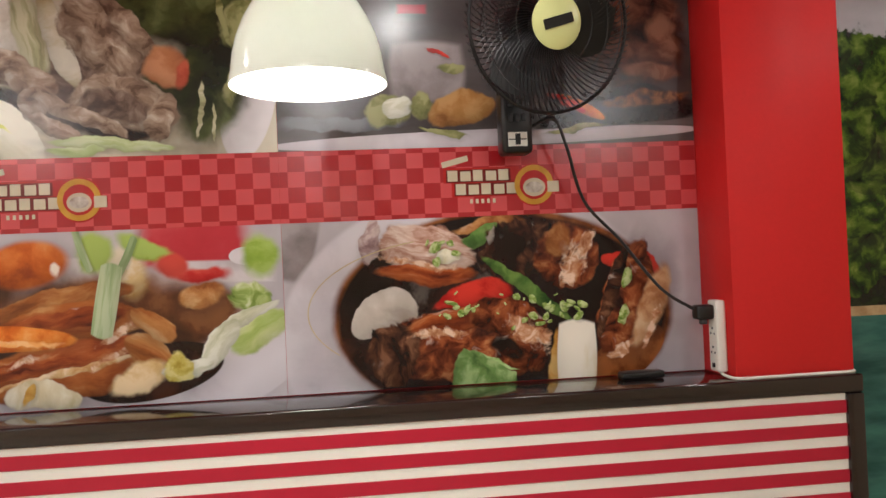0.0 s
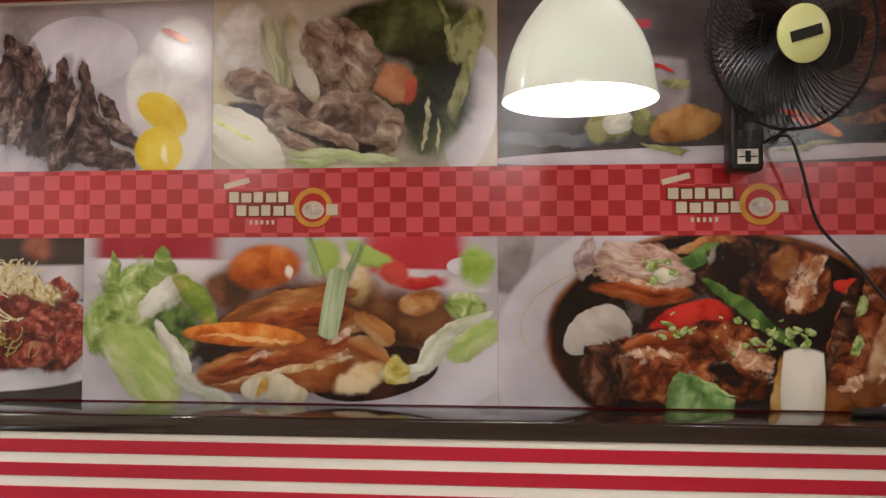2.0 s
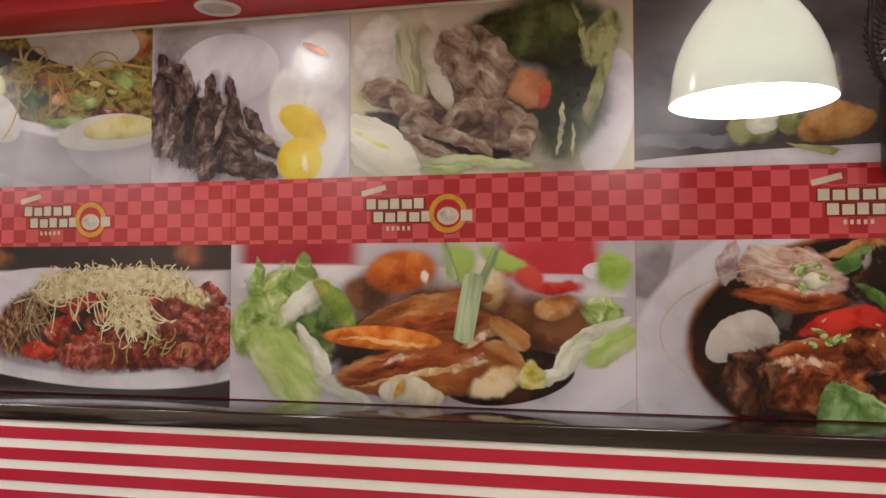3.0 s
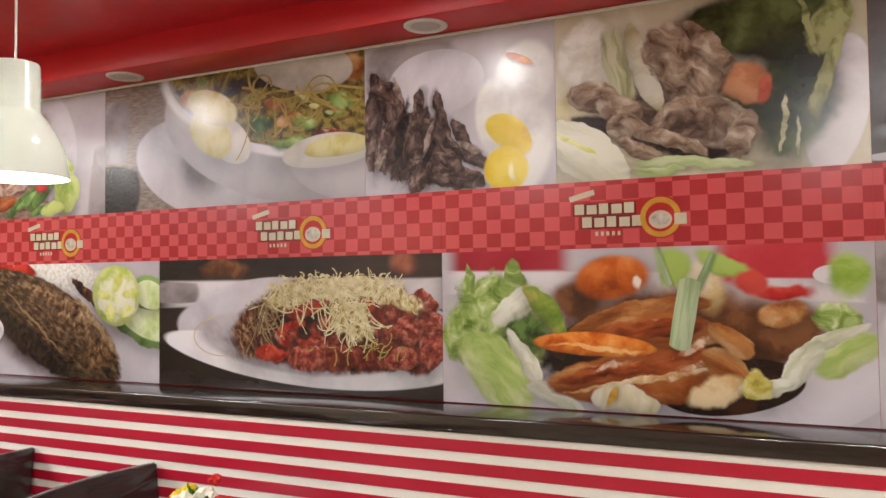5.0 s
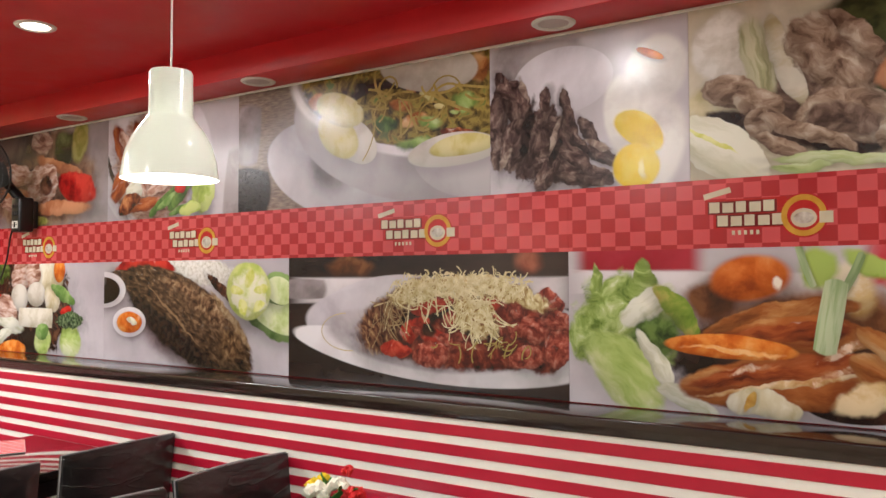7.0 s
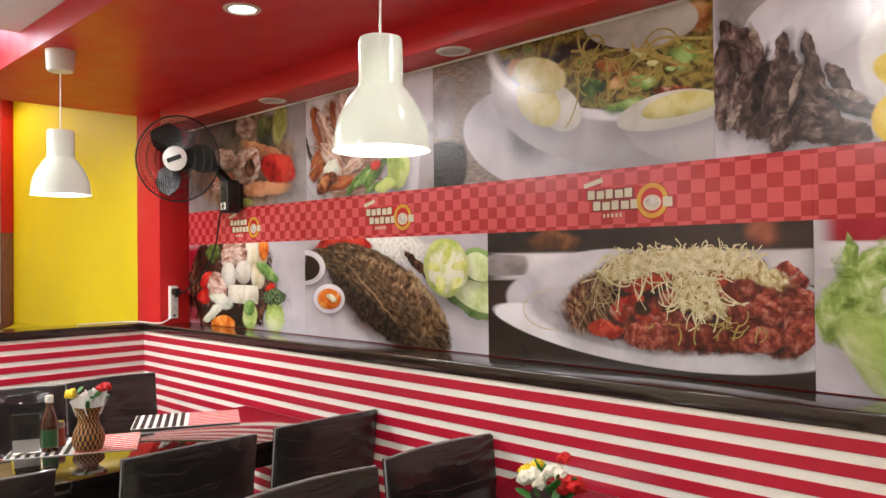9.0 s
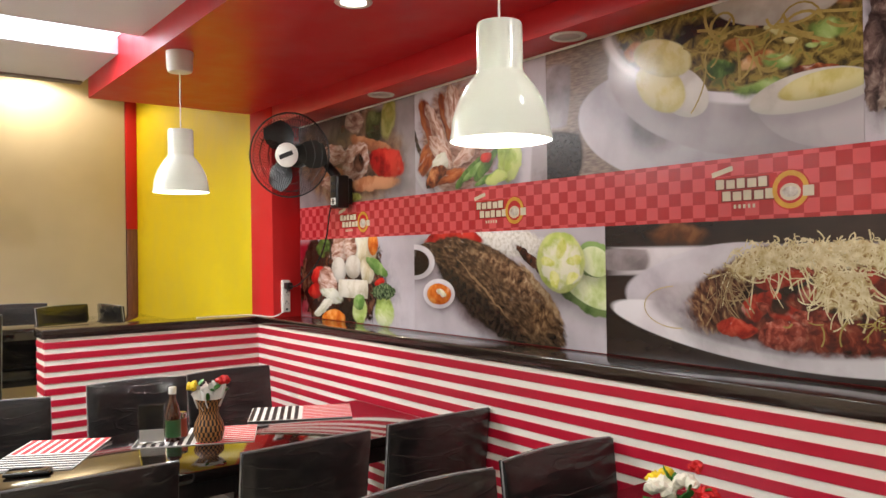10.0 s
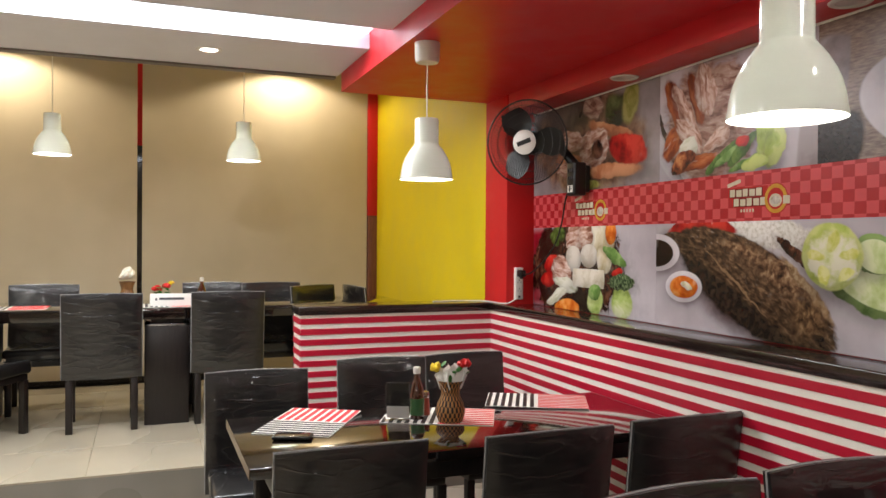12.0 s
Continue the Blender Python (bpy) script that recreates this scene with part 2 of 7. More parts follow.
def motif_group():
    """Node group that lays one printed motif over a base colour."""
    g = bpy.data.node_groups.new("printed_motif", "ShaderNodeTree")
    face = g.interface
    for nm, kind in (("Base", "NodeSocketColor"), ("P", "NodeSocketVector"), ("Centre", "NodeSocketVector"), ("Turn", "NodeSocketVector"), ("Size", "NodeSocketVector"),
                     ("Stretch", "NodeSocketVector"), ("Scale", "NodeSocketFloat"), ("Warp", "NodeSocketFloat"), ("Soft", "NodeSocketFloat"), ("Ragged", "NodeSocketFloat"),
                     ("Shade", "NodeSocketFloat"), ("Gloss", "NodeSocketFloat"), ("Square", "NodeSocketFloat"),
                     ("Bend", "NodeSocketFloat"), ("Taper", "NodeSocketFloat"), ("Drop", "NodeSocketFloat"),
                     ("A", "NodeSocketColor"), ("B", "NodeSocketColor"), ("C", "NodeSocketColor"), ("D", "NodeSocketColor")):
        face.new_socket(name=nm, in_out="INPUT", socket_type=kind)
    face.new_socket(name="Color", in_out="OUTPUT", socket_type="NodeSocketColor")
    face.new_socket(name="Tick", in_out="OUTPUT", socket_type="NodeSocketVector")
    n, ln = g.nodes.new, g.links.new
    i, o = n("NodeGroupInput"), n("NodeGroupOutput")

    def sums(op, a, b=None, c=None):
        q = n("ShaderNodeMath")
        q.operation = op
        for k, v in enumerate((a, b, c)):
            if isinstance(v, (int, float)):
                q.inputs[k].default_value = v
            elif v is not None:
                ln(v, q.inputs[k])
        return q.outputs[0]

    def vec(op, a, b):
        q = n("ShaderNodeVectorMath")
        q.operation = op
        ln(a, q.inputs[0])
        if b is not None:
            ln(b, q.inputs[1])
        return q

    def ease(v, lo, hi):
        q = n("ShaderNodeMapRange")
        q.interpolation_type = "SMOOTHSTEP"
        for k, w in ((0, v), (1, lo), (2, hi)):
            if isinstance(w, (int, float)):
                q.inputs[k].default_value = w
            else:
                ln(w, q.inputs[k])
        return q.outputs[0]

    def blend(f, a, b, kind="MIX"):
        q = n("ShaderNodeMix")
        q.data_type, q.blend_type = "RGBA", kind
        for k, v in ((0, f), (6, a), (7, b)):
            if isinstance(v, (int, float, tuple)):
                q.inputs[k].default_value = v
            else:
                ln(v, q.inputs[k])
        return q.outputs[2]

    mp = n("ShaderNodeMapping")
    mp.vector_type = "TEXTURE"
    ln(i.outputs["P"], mp.inputs["Vector"])
    ln(i.outputs["Centre"], mp.inputs["Location"])
    ln(i.outputs["Turn"], mp.inputs["Rotation"])
    def parts_of(v):
        q = n("ShaderNodeSeparateXYZ")
        ln(v, q.inputs[0])
        return q.outputs

    m, size = parts_of(mp.outputs[0]), parts_of(i.outputs["Size"])
    u = sums("DIVIDE", m[0], size[0])
    bent = sums("ADD", m[2], sums("MULTIPLY", sums("MULTIPLY", i.outputs["Bend"], size[2]), sums("MULTIPLY", u, u)))
    width = sums("MAXIMUM", 0.12, sums("ADD", 1.0, sums("MULTIPLY", i.outputs["Taper"], u)))
    w = sums("DIVIDE", bent, sums("MULTIPLY", size[2], width))
    cq, cf = n("ShaderNodeCombineXYZ"), n("ShaderNodeCombineXYZ")
    for node, a, b in ((cq, u, w), (cf, m[0], bent)):
        ln(a, node.inputs[0])
        ln(b, node.inputs[2])
    q, qs = cq.outputs[0], (u, None, w)
    fib = vec("MULTIPLY", vec("ADD", cf.outputs[0], i.outputs["Centre"]).outputs[0], i.outputs["Stretch"]).outputs[0]
    nz = n("ShaderNodeTexNoise")
    nz.inputs["Detail"].default_value, nz.inputs["Roughness"].default_value = 6, 0.56
    ln(fib, nz.inputs["Vector"])
    ln(i.outputs["Scale"], nz.inputs["Scale"])
    ln(i.outputs["Warp"], nz.inputs["Distortion"])
    sc = n("ShaderNodeSeparateColor")
    ln(nz.outputs["Color"], sc.inputs[0])
    f, f2 = nz.outputs["Fac"], sc.outputs[1]
    ln_out = vec("LENGTH", q, None).outputs["Value"]
    sq = sums("MAXIMUM", sums("ABSOLUTE", qs[0]), sums("ABSOLUTE", qs[2]))
    d0 = sums("ADD", sums("MULTIPLY", ln_out, sums("SUBTRACT", 1.0, i.outputs["Square"])), sums("MULTIPLY", sq, i.outputs["Square"]))
    d = sums("ADD", d0, sums("MULTIPLY", sums("SUBTRACT", f2, 0.5), i.outputs["Ragged"]))
    mask = sums("SUBTRACT", 1.0, ease(d, sums("SUBTRACT", 1.0, i.outputs["Soft"]), 1.0))
    col = blend(ease(f, 0.33, 0.47), i.outputs["A"], i.outputs["B"])
    col = blend(ease(f, 0.45, 0.57), col, i.outputs["C"])
    col = blend(ease(f, 0.55, 0.68), col, i.outputs["D"])
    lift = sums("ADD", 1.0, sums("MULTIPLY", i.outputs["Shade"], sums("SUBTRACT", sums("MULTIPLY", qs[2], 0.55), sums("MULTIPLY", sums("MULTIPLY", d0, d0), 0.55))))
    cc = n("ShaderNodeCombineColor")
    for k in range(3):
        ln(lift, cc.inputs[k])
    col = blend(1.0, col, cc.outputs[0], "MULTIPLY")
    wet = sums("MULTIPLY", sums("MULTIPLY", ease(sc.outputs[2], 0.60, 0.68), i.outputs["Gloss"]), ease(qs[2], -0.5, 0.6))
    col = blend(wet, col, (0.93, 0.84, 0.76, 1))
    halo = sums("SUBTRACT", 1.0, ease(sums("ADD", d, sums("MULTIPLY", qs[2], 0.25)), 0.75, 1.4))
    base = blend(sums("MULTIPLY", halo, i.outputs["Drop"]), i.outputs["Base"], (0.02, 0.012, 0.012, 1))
    done = blend(mask, base, col)
    ln(done, o.inputs["Color"])
    chain = n("ShaderNodeVectorMath")
    chain.operation = "SCALE"
    chain.inputs["Scale"].default_value = 1e-9
    ln(done, chain.inputs[0])
    ln(chain.outputs[0], o.inputs["Tick"])
    return g


MOTIF = motif_group()


EVEN = {"plate", "platewell", "cup", "sauce", "sauceedge", "table", "table_grey", "bowlside", "bowlin", "noodle", "egg", "egg2", "eggwhite", "redcloth", "leek", "radish", "fish", "cloth", "carrot", "carrotblur", "yolkpale", "yolkflat", "eggbright", "limeflesh", "lime", "cucumber"}


def print_material(name, ground, motifs, origin):
    """One glossy food picture: a mottled ground with its motifs laid over one another."""
    k = Nodes(name, 0.24, spec=0.38)
    a, b, scale, stretch = ground
    p = k.coords("Object")
    col = k.ramp(k.noise(k.coords("Object", stretch), scale, 5), [(0.35, rgba(a)), (0.65, rgba(b))])
    wob = [k.add("ShaderNodeTexNoise", Scale=sc, Detail=2.0) for sc in (11.0, 45.0)]
    off, place = None, p
    for node, size in zip(wob, (0.042, 0.010)):
        k.link(p, node.inputs["Vector"])
        v = k.add("ShaderNodeVectorMath")
        v.operation = "MULTIPLY_ADD"
        k.link(node.outputs["Color"], v.inputs[0])
        v.inputs[1].default_value, v.inputs[2].default_value = (size, 0, size), (-0.026, 0, -0.026)
        if off:
            k.link(off, v.inputs[2])
        off = v.outputs[0]
    ox, oz = origin
    for key, cx, cz, rx, rz, turn, bend, taper in motifs:
        st = STYLES[key]
        n = k.add("ShaderNodeGroup")
        n.node_tree = MOTIF
        k.link(col, n.inputs["Base"])
        if key in EVEN:
            k.link(p, n.inputs["P"])
        else:
            v = k.add("ShaderNodeVectorMath")
            k.link(p, v.inputs[0])
            k.link(off, v.inputs[1])
            k.link(v.outputs[0], n.inputs["P"])
        n.inputs["Centre"].default_value = (cx - ox, 0, cz - oz)
        n.inputs["Turn"].default_value = (0, radians(-turn), 0)
        n.inputs["Size"].default_value = (rx, 1, rz)
        n.inputs["Stretch"].default_value = st["stretch"]
        n.inputs["Bend"].default_value, n.inputs["Taper"].default_value = bend, taper
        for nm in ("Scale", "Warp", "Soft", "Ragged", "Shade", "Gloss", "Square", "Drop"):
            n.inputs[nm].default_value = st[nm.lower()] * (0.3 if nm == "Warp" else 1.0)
        for nm, c in zip("ABCD", st["stops"]):
            n.inputs[nm].default_value = rgba(c)
        col, v = n.outputs[0], k.add("ShaderNodeVectorMath")
        k.link(place, v.inputs[0])
        k.link(n.outputs[1], v.inputs[1])
        p = v.outputs[0]
    k.colour(col)
    return k.m


STYLES = {
    "leek2": style([(140, 160, 96), (176, 192, 134), (204, 214, 172)], 8, stretch=(0.5, 1, 3), ragged=0.2, soft=0.15, shade=0.4),
    "radish": style([(214, 186, 110), (226, 214, 182), (240, 234, 220)], 5, ragged=0.12, soft=0.08, shade=0.35, stretch=(1.6, 1, 0.5), square=0.7),
    "carrotdull": style([(140, 84, 56), (176, 112, 76), (200, 140, 102)], 6, ragged=0.5, soft=0.25, shade=0.4, square=0.4),
    "dim": style([(36, 28, 27), (62, 52, 50), (92, 80, 76)], 3, soft=0.6, ragged=0.2, shade=0.1),
    "pepper_block": style([(66, 96, 46), (106, 140, 76), (158, 184, 124)], 12, ragged=0.2, soft=0.07, shade=0.5, square=0.6, gloss=0.15),
    "broth": style([(120, 70, 40), (164, 110, 72), (196, 150, 110), (214, 182, 148)], 9, 1.0, soft=0.3, ragged=0.4, shade=0.4),
    "table": style([(190, 180, 186), (212, 204, 208), (226, 220, 224)], 3, soft=0.25, ragged=0.03, shade=0.1, square=1.0, drop=0.0),
    "mound": style([(44, 12, 9), (104, 30, 22), (154, 58, 42), (200, 116, 90)], 24, 1.2, ragged=0.3, soft=0.14, shade=0.6, gloss=0.16),
    "darknoodle": style([(44, 20, 16), (84, 46, 34), (128, 88, 62), (186, 152, 108)], 34, 1.2, ragged=0.4, soft=0.25, shade=0.4, stretch=(1.6, 1, 0.7)),
    "cheesemass": style([(168, 120, 78), (212, 190, 140), (232, 220, 180), (244, 238, 212)], 44, 1.4, ragged=0.5, soft=0.18, shade=0.25, drop=0.0),
    "bowlside": style([(176, 165, 170), (194, 185, 190), (208, 200, 204)], 2.5, ragged=0.02, soft=0.03, shade=0.3),
    "cup": style([(214, 206, 212), (226, 220, 225), (236, 232, 236)], 4, ragged=0.02, soft=0.06, shade=0.1, drop=0.15),
    "eye": style([(12, 8, 6), (30, 20, 14), (52, 38, 28)], 20, ragged=0.2, soft=0.3, shade=0.1),
    "plate": style([(186, 178, 188), (206, 199, 207), (218, 212, 219)], 3, ragged=0.03, soft=0.04, shade=0.18, drop=0.12),
    "platewell": style([(172, 162, 168), (196, 188, 194), (208, 200, 206)], 3, ragged=0.05, soft=0.14, shade=0.2, drop=0.0),
    "whitepart": style([(190, 180, 166), (216, 210, 200), (236, 232, 226)], 9, ragged=0.35, soft=0.2, shade=0.3, drop=0.12),
    "sauce": style([(14, 6, 5), (24, 10, 8), (40, 18, 11), (66, 32, 18)], 6, ragged=0.04, soft=0.04, shade=0.1, gloss=0.12),
    "darkmeat": style([(16, 9, 8), (44, 22, 16), (84, 48, 32), (128, 86, 62)], 15, 1.8, stretch=(1.5, 1, 1), ragged=0.7, shade=0.5, gloss=0.3),
    "redmeat": style([(40, 12, 7), (104, 44, 22), (152, 78, 42), (196, 128, 80)], 18, 1.6, ragged=0.4, shade=0.55, gloss=0.45),
    "tanmeat": style([(84, 42, 20), (148, 88, 44), (188, 130, 76), (216, 172, 120)], 10, 1.2, soft=0.3, ragged=0.5, shade=0.4, gloss=0.25),
    "belly": style([(92, 36, 12), (142, 68, 26), (176, 100, 46), (206, 150, 94)], 7, 1.2, stretch=(0.5, 1, 1.8), ragged=0.2, shade=0.6, gloss=0.3),
    "taupe": style([(96, 74, 60), (142, 118, 100), (170, 148, 130), (200, 184, 166)], 20, 1.8, ragged=0.4, shade=0.45, stretch=(0.8, 1, 1.3)),
    "glint": style([(156, 94, 60), (196, 142, 106), (230, 200, 176)], 30, 1.2, ragged=2.4, soft=0.5, shade=0.0),
    "bean": style([(34, 64, 26), (70, 104, 44), (104, 136, 64)], 12, soft=0.12, ragged=0.25, gloss=0.15),
    "onion": style([(190, 174, 132), (214, 203, 174), (234, 228, 212)], 6, ragged=0.3, soft=0.12, stretch=(1.4, 1, 0.8), shade=0.5),
    "redpep": style([(120, 12, 12), (182, 26, 22), (212, 54, 42)], 8, ragged=0.45, soft=0.16, shade=0.5, gloss=0.25),
    "greenpep": style([(62, 96, 42), (100, 138, 66), (144, 176, 104)], 7, ragged=0.25, soft=0.08, shade=0.5, gloss=0.15),
    "redcloth": style([(140, 14, 32), (162, 24, 44), (176, 40, 58)], 2, ragged=0.1, soft=0.3, shade=0.1, square=1.0, drop=0.0),
    "herb": style([(68, 90, 38), (114, 142, 66), (156, 180, 102), (196, 210, 148)], 9, 1.2, soft=0.55, ragged=1.0, shade=0.3),
    "carrot": style([(170, 70, 12), (212, 104, 26), (234, 140, 54), (242, 168, 92)], 11, 0.8, ragged=0.28, soft=0.09, shade=0.45, gloss=0.2),
    "lettuce": style([(88, 112, 40), (132, 156, 76), (172, 190, 116), (214, 222, 178)], 17, 2.2, ragged=0.8, soft=0.22, shade=0.3, drop=0.06),
    "leek": style([(122, 150, 96), (156, 178, 130), (190, 204, 166)], 9, stretch=(0.3, 1, 4), ragged=0.12, soft=0.06, shade=0.2, square=0.8),
    "cloth": style([(18, 13, 13), (30, 24, 24), (48, 40, 38)], 70, ragged=0.06, soft=0.16, shade=0.1, square=0.5, drop=0.0),
    "rice": style([(200, 194, 182), (228, 223, 214), (242, 239, 233)], 55, soft=0.3, ragged=0.5, drop=0.0),
    "fish": style([(44, 30, 21), (70, 51, 36), (98, 74, 53), (136, 108, 80)], 30, 1.0, ragged=0.12, soft=0.07, stretch=(0.8, 1, 1.8), shade=0.6, gloss=0.15),
    "fishhead": style([(46, 31, 21), (88, 63, 41), (124, 95, 64), (160, 130, 94)], 30, 1.0, ragged=0.3, soft=0.7),
    "fishgold": style([(46, 31, 22), (96, 68, 48), (144, 112, 82), (192, 162, 128)], 30, 1.0, ragged=0.6, soft=0.8, shade=0.3),
    "cucumber": style([(176, 196, 118), (204, 219, 156), (226, 234, 190)], 9, ragged=0.06, soft=0.08, shade=0.15),
    "lime": style([(160, 186, 70), (196, 212, 110), (220, 227, 146)], 9, ragged=0.2, soft=0.08),
    "limeflesh": style([(206, 214, 140), (228, 231, 182), (240, 238, 214)], 18, ragged=0.9, soft=0.2),
    "broccoli": style([(34, 46, 30), (62, 82, 52), (98, 118, 80), (132, 150, 112)], 60, ragged=0.6, soft=0.1, shade=0.5),
    "potato": style([(170, 122, 48), (206, 164, 84), (226, 196, 130)], 8, ragged=0.3, soft=0.2),
    "yolk": style([(222, 168, 10), (238, 196, 18), (246, 216, 70)], 5, ragged=0.3, soft=0.12, shade=0.25, gloss=0.1),
    "darkleaf": style([(18, 22, 10), (40, 46, 22), (68, 76, 40), (100, 110, 66)], 6, soft=0.34, ragged=0.5, shade=0.3),
    "noodle": style([(50, 40, 18), (106, 88, 40), (158, 136, 66), (102, 118, 56)], 24, 2.6, ragged=0.12, soft=0.06, shade=0.2, drop=0.0),
    "shadow": style([(70, 56, 56), (104, 90, 92), (140, 126, 128)], 4, soft=0.7, ragged=0.2, shade=0.0, drop=0.0),
    "blurred": style([(126, 60, 44), (170, 100, 78), (200, 150, 126)], 3, soft=0.7, ragged=0.2, shade=0.1),
    "table_grey": style([(120, 110, 112), (146, 136, 138), (166, 156, 158)], 5, soft=0.2, ragged=0.05, shade=0.05, square=0.7, drop=0.0),
    "chopfat": style([(140, 110, 112), (178, 150, 150), (208, 188, 186)], 26, ragged=0.7, soft=0.15, drop=0.1),
    "chop": style([(132, 84, 66), (184, 140, 122), (214, 184, 170), (234, 216, 206)], 18, 1.4, stretch=(0.7, 1, 2.0), ragged=0.35, soft=0.1, gloss=0.3, shade=0.4),
    "chopdull": style([(104, 66, 54), (150, 112, 98), (178, 146, 132), (200, 174, 160)], 16, 1.4, stretch=(0.7, 1, 2.0), ragged=0.4, soft=0.2, shade=0.4),
    "skin": style([(84, 28, 12), (138, 58, 24), (172, 86, 40), (200, 124, 74)], 11, 0.8, stretch=(0.5, 1, 2.0), ragged=0.3, soft=0.18, shade=0.4, gloss=0.3, drop=0.15),
    "sauce2": style([(14, 6, 5), (26, 11, 8), (44, 20, 13), (66, 32, 20)], 14, ragged=0.7, soft=0.35, shade=0.1, gloss=0.06, drop=0.0),
    "onionsmall": style([(196, 186, 140), (216, 210, 176), (236, 232, 212)], 20, ragged=0.3, soft=0.12, shade=0.4),
    "onionslab": style([(164, 152, 142), (192, 182, 172), (212, 204, 196)], 4, ragged=0.1, soft=0.06, shade=0.35),
    "scalring": style([(92, 124, 46), (142, 168, 84), (190, 204, 142)], 60, ragged=0.4, soft=0.15, shade=0.4, gloss=0.2),
    "radishbrown": style([(150, 96, 34), (186, 136, 60), (210, 172, 104)], 8, soft=0.3, ragged=0.1, shade=0.2, square=0.6, drop=0.1),
    "greenlight": style([(120, 160, 84), (150, 186, 112), (180, 208, 146)], 20, soft=0.4, ragged=0.3, shade=0.0),
    "redblur": style([(176, 34, 48), (192, 50, 62), (204, 72, 80)], 2, soft=0.35, ragged=0.1, shade=0.1, square=0.8, drop=0.0),
    "redblur2": style([(160, 20, 24), (190, 40, 40), (204, 72, 62)], 7, soft=0.4, ragged=0.2, shade=0.4),
    "brownblur": style([(60, 34, 20), (96, 54, 30), (128, 80, 48)], 8, soft=0.5, ragged=0.3, shade=0.3),
    "leafwhite": style([(188, 190, 160), (212, 212, 190), (230, 230, 216)], 14, 1.0, stretch=(0.5, 1, 2), ragged=0.3, soft=0.14, shade=0.4, drop=0.06),
    "greenedge": style([(88, 118, 34), (124, 150, 54), (170, 170, 84), (196, 140, 70)], 10, 1.0, ragged=0.5, soft=0.15, shade=0.4),
    "herbdark": style([(40, 58, 22), (66, 90, 36), (98, 124, 58)], 16, 1.0, soft=0.3, ragged=0.5, shade=0.3),
    "leafpale": style([(140, 164, 78), (172, 192, 110), (198, 210, 144), (220, 226, 182)], 9, 1.2, stretch=(0.6, 1, 1.4), ragged=0.4, soft=0.2, shade=0.4, drop=0.06),
    "leafpale2": style([(140, 140, 104), (172, 170, 132), (198, 194, 162)], 12, stretch=(0.3, 1, 3), ragged=0.3, soft=0.25, shade=0.3, drop=0.1),
    "carrotblur": style([(150, 62, 14), (196, 92, 24), (216, 116, 44), (226, 144, 80)], 8, 0.8, ragged=0.15, soft=0.25, shade=0.45, gloss=0.15, drop=0.35),
    "carrotlight": style([(232, 150, 70), (240, 172, 100), (246, 196, 136)], 20, ragged=0.5, soft=0.5, shade=0.0),
    "carrotred": style([(170, 70, 50), (190, 92, 68), (206, 120, 94)], 8, ragged=0.3, soft=0.4),
    "onionblur": style([(186, 140, 74), (214, 184, 132), (232, 220, 196)], 6, ragged=0.3, soft=0.4, shade=0.3),
    "herbblur": style([(112, 144, 42), (142, 172, 66), (170, 194, 98)], 6, ragged=0.25, soft=0.4, shade=0.25),
    "belly2": style([(112, 56, 22), (156, 90, 42), (184, 124, 70), (208, 164, 116)], 8, 1.0, stretch=(0.5, 1, 1.8), ragged=0.18, soft=0.12, shade=0.45, gloss=0.25),
    "fatline": style([(188, 140, 86), (212, 176, 128), (230, 206, 170)], 18, ragged=0.8, soft=0.4, gloss=0.3),
    "fatpale": style([(190, 146, 88), (214, 180, 128), (230, 206, 166)], 10, 0.8, ragged=0.7, soft=0.35, shade=0.3, gloss=0.15, drop=0.0),
    "glintsoft": style([(236, 214, 190), (246, 234, 220)], 10, soft=0.6, ragged=0.2, shade=0.0),
    "yellowleaf": style([(160, 140, 50), (196, 180, 90), (220, 210, 140)], 20, ragged=1.0, soft=0.2, shade=0.3),
    "tomatobit": style([(110, 18, 12), (160, 38, 26), (188, 66, 48), (212, 110, 88)], 22, 0.8, ragged=0.35, soft=0.12, shade=0.5, gloss=0.3),
    "mince": style([(80, 22, 18), (130, 48, 38), (172, 84, 68), (204, 130, 112)], 36, 0.8, ragged=0.45, soft=0.12, shade=0.55, gloss=0.25),
    "cheesethin": style([(120, 84, 52), (176, 150, 100), (214, 198, 150), (234, 226, 190)], 46, 1.4, ragged=0.9, soft=0.3, shade=0.2),
    "fishdark": style([(20, 14, 11), (36, 26, 20), (56, 42, 32)], 34, 1.0, ragged=0.4, soft=0.3, shade=0.3, drop=0.0),
    "fishpale": style([(120, 92, 62), (156, 126, 92), (186, 160, 126)], 34, ragged=0.8, soft=0.4),
    "fishseam": style([(112, 86, 60), (140, 112, 82)], 30, ragged=0.5, soft=0.3, drop=0.2),
    "limepetal": style([(196, 204, 90), (216, 218, 120), (230, 230, 160)], 20, ragged=0.2, soft=0.3, shade=0.1, drop=0.0),
    "egg": style([(176, 164, 148), (200, 190, 176), (220, 214, 204)], 6, ragged=0.08, soft=0.08, shade=0.5),
    "egg2": style([(190, 180, 156), (212, 204, 184), (228, 222, 208)], 10, ragged=0.06, soft=0.06, shade=0.3, square=0.9),
    "dimblue": style([(92, 92, 98), (124, 124, 130), (152, 152, 158)], 2, soft=0.6, ragged=0.1, shade=0.1),
    "shadowblue": style([(70, 72, 78), (96, 98, 104), (120, 122, 128)], 5, soft=0.3, ragged=0.1, shade=0.0, square=0.6, drop=0.0),
    "herbdull": style([(96, 100, 56), (132, 134, 84), (162, 162, 112)], 16, 1.0, ragged=0.5, soft=0.25, shade=0.3, drop=0.15),
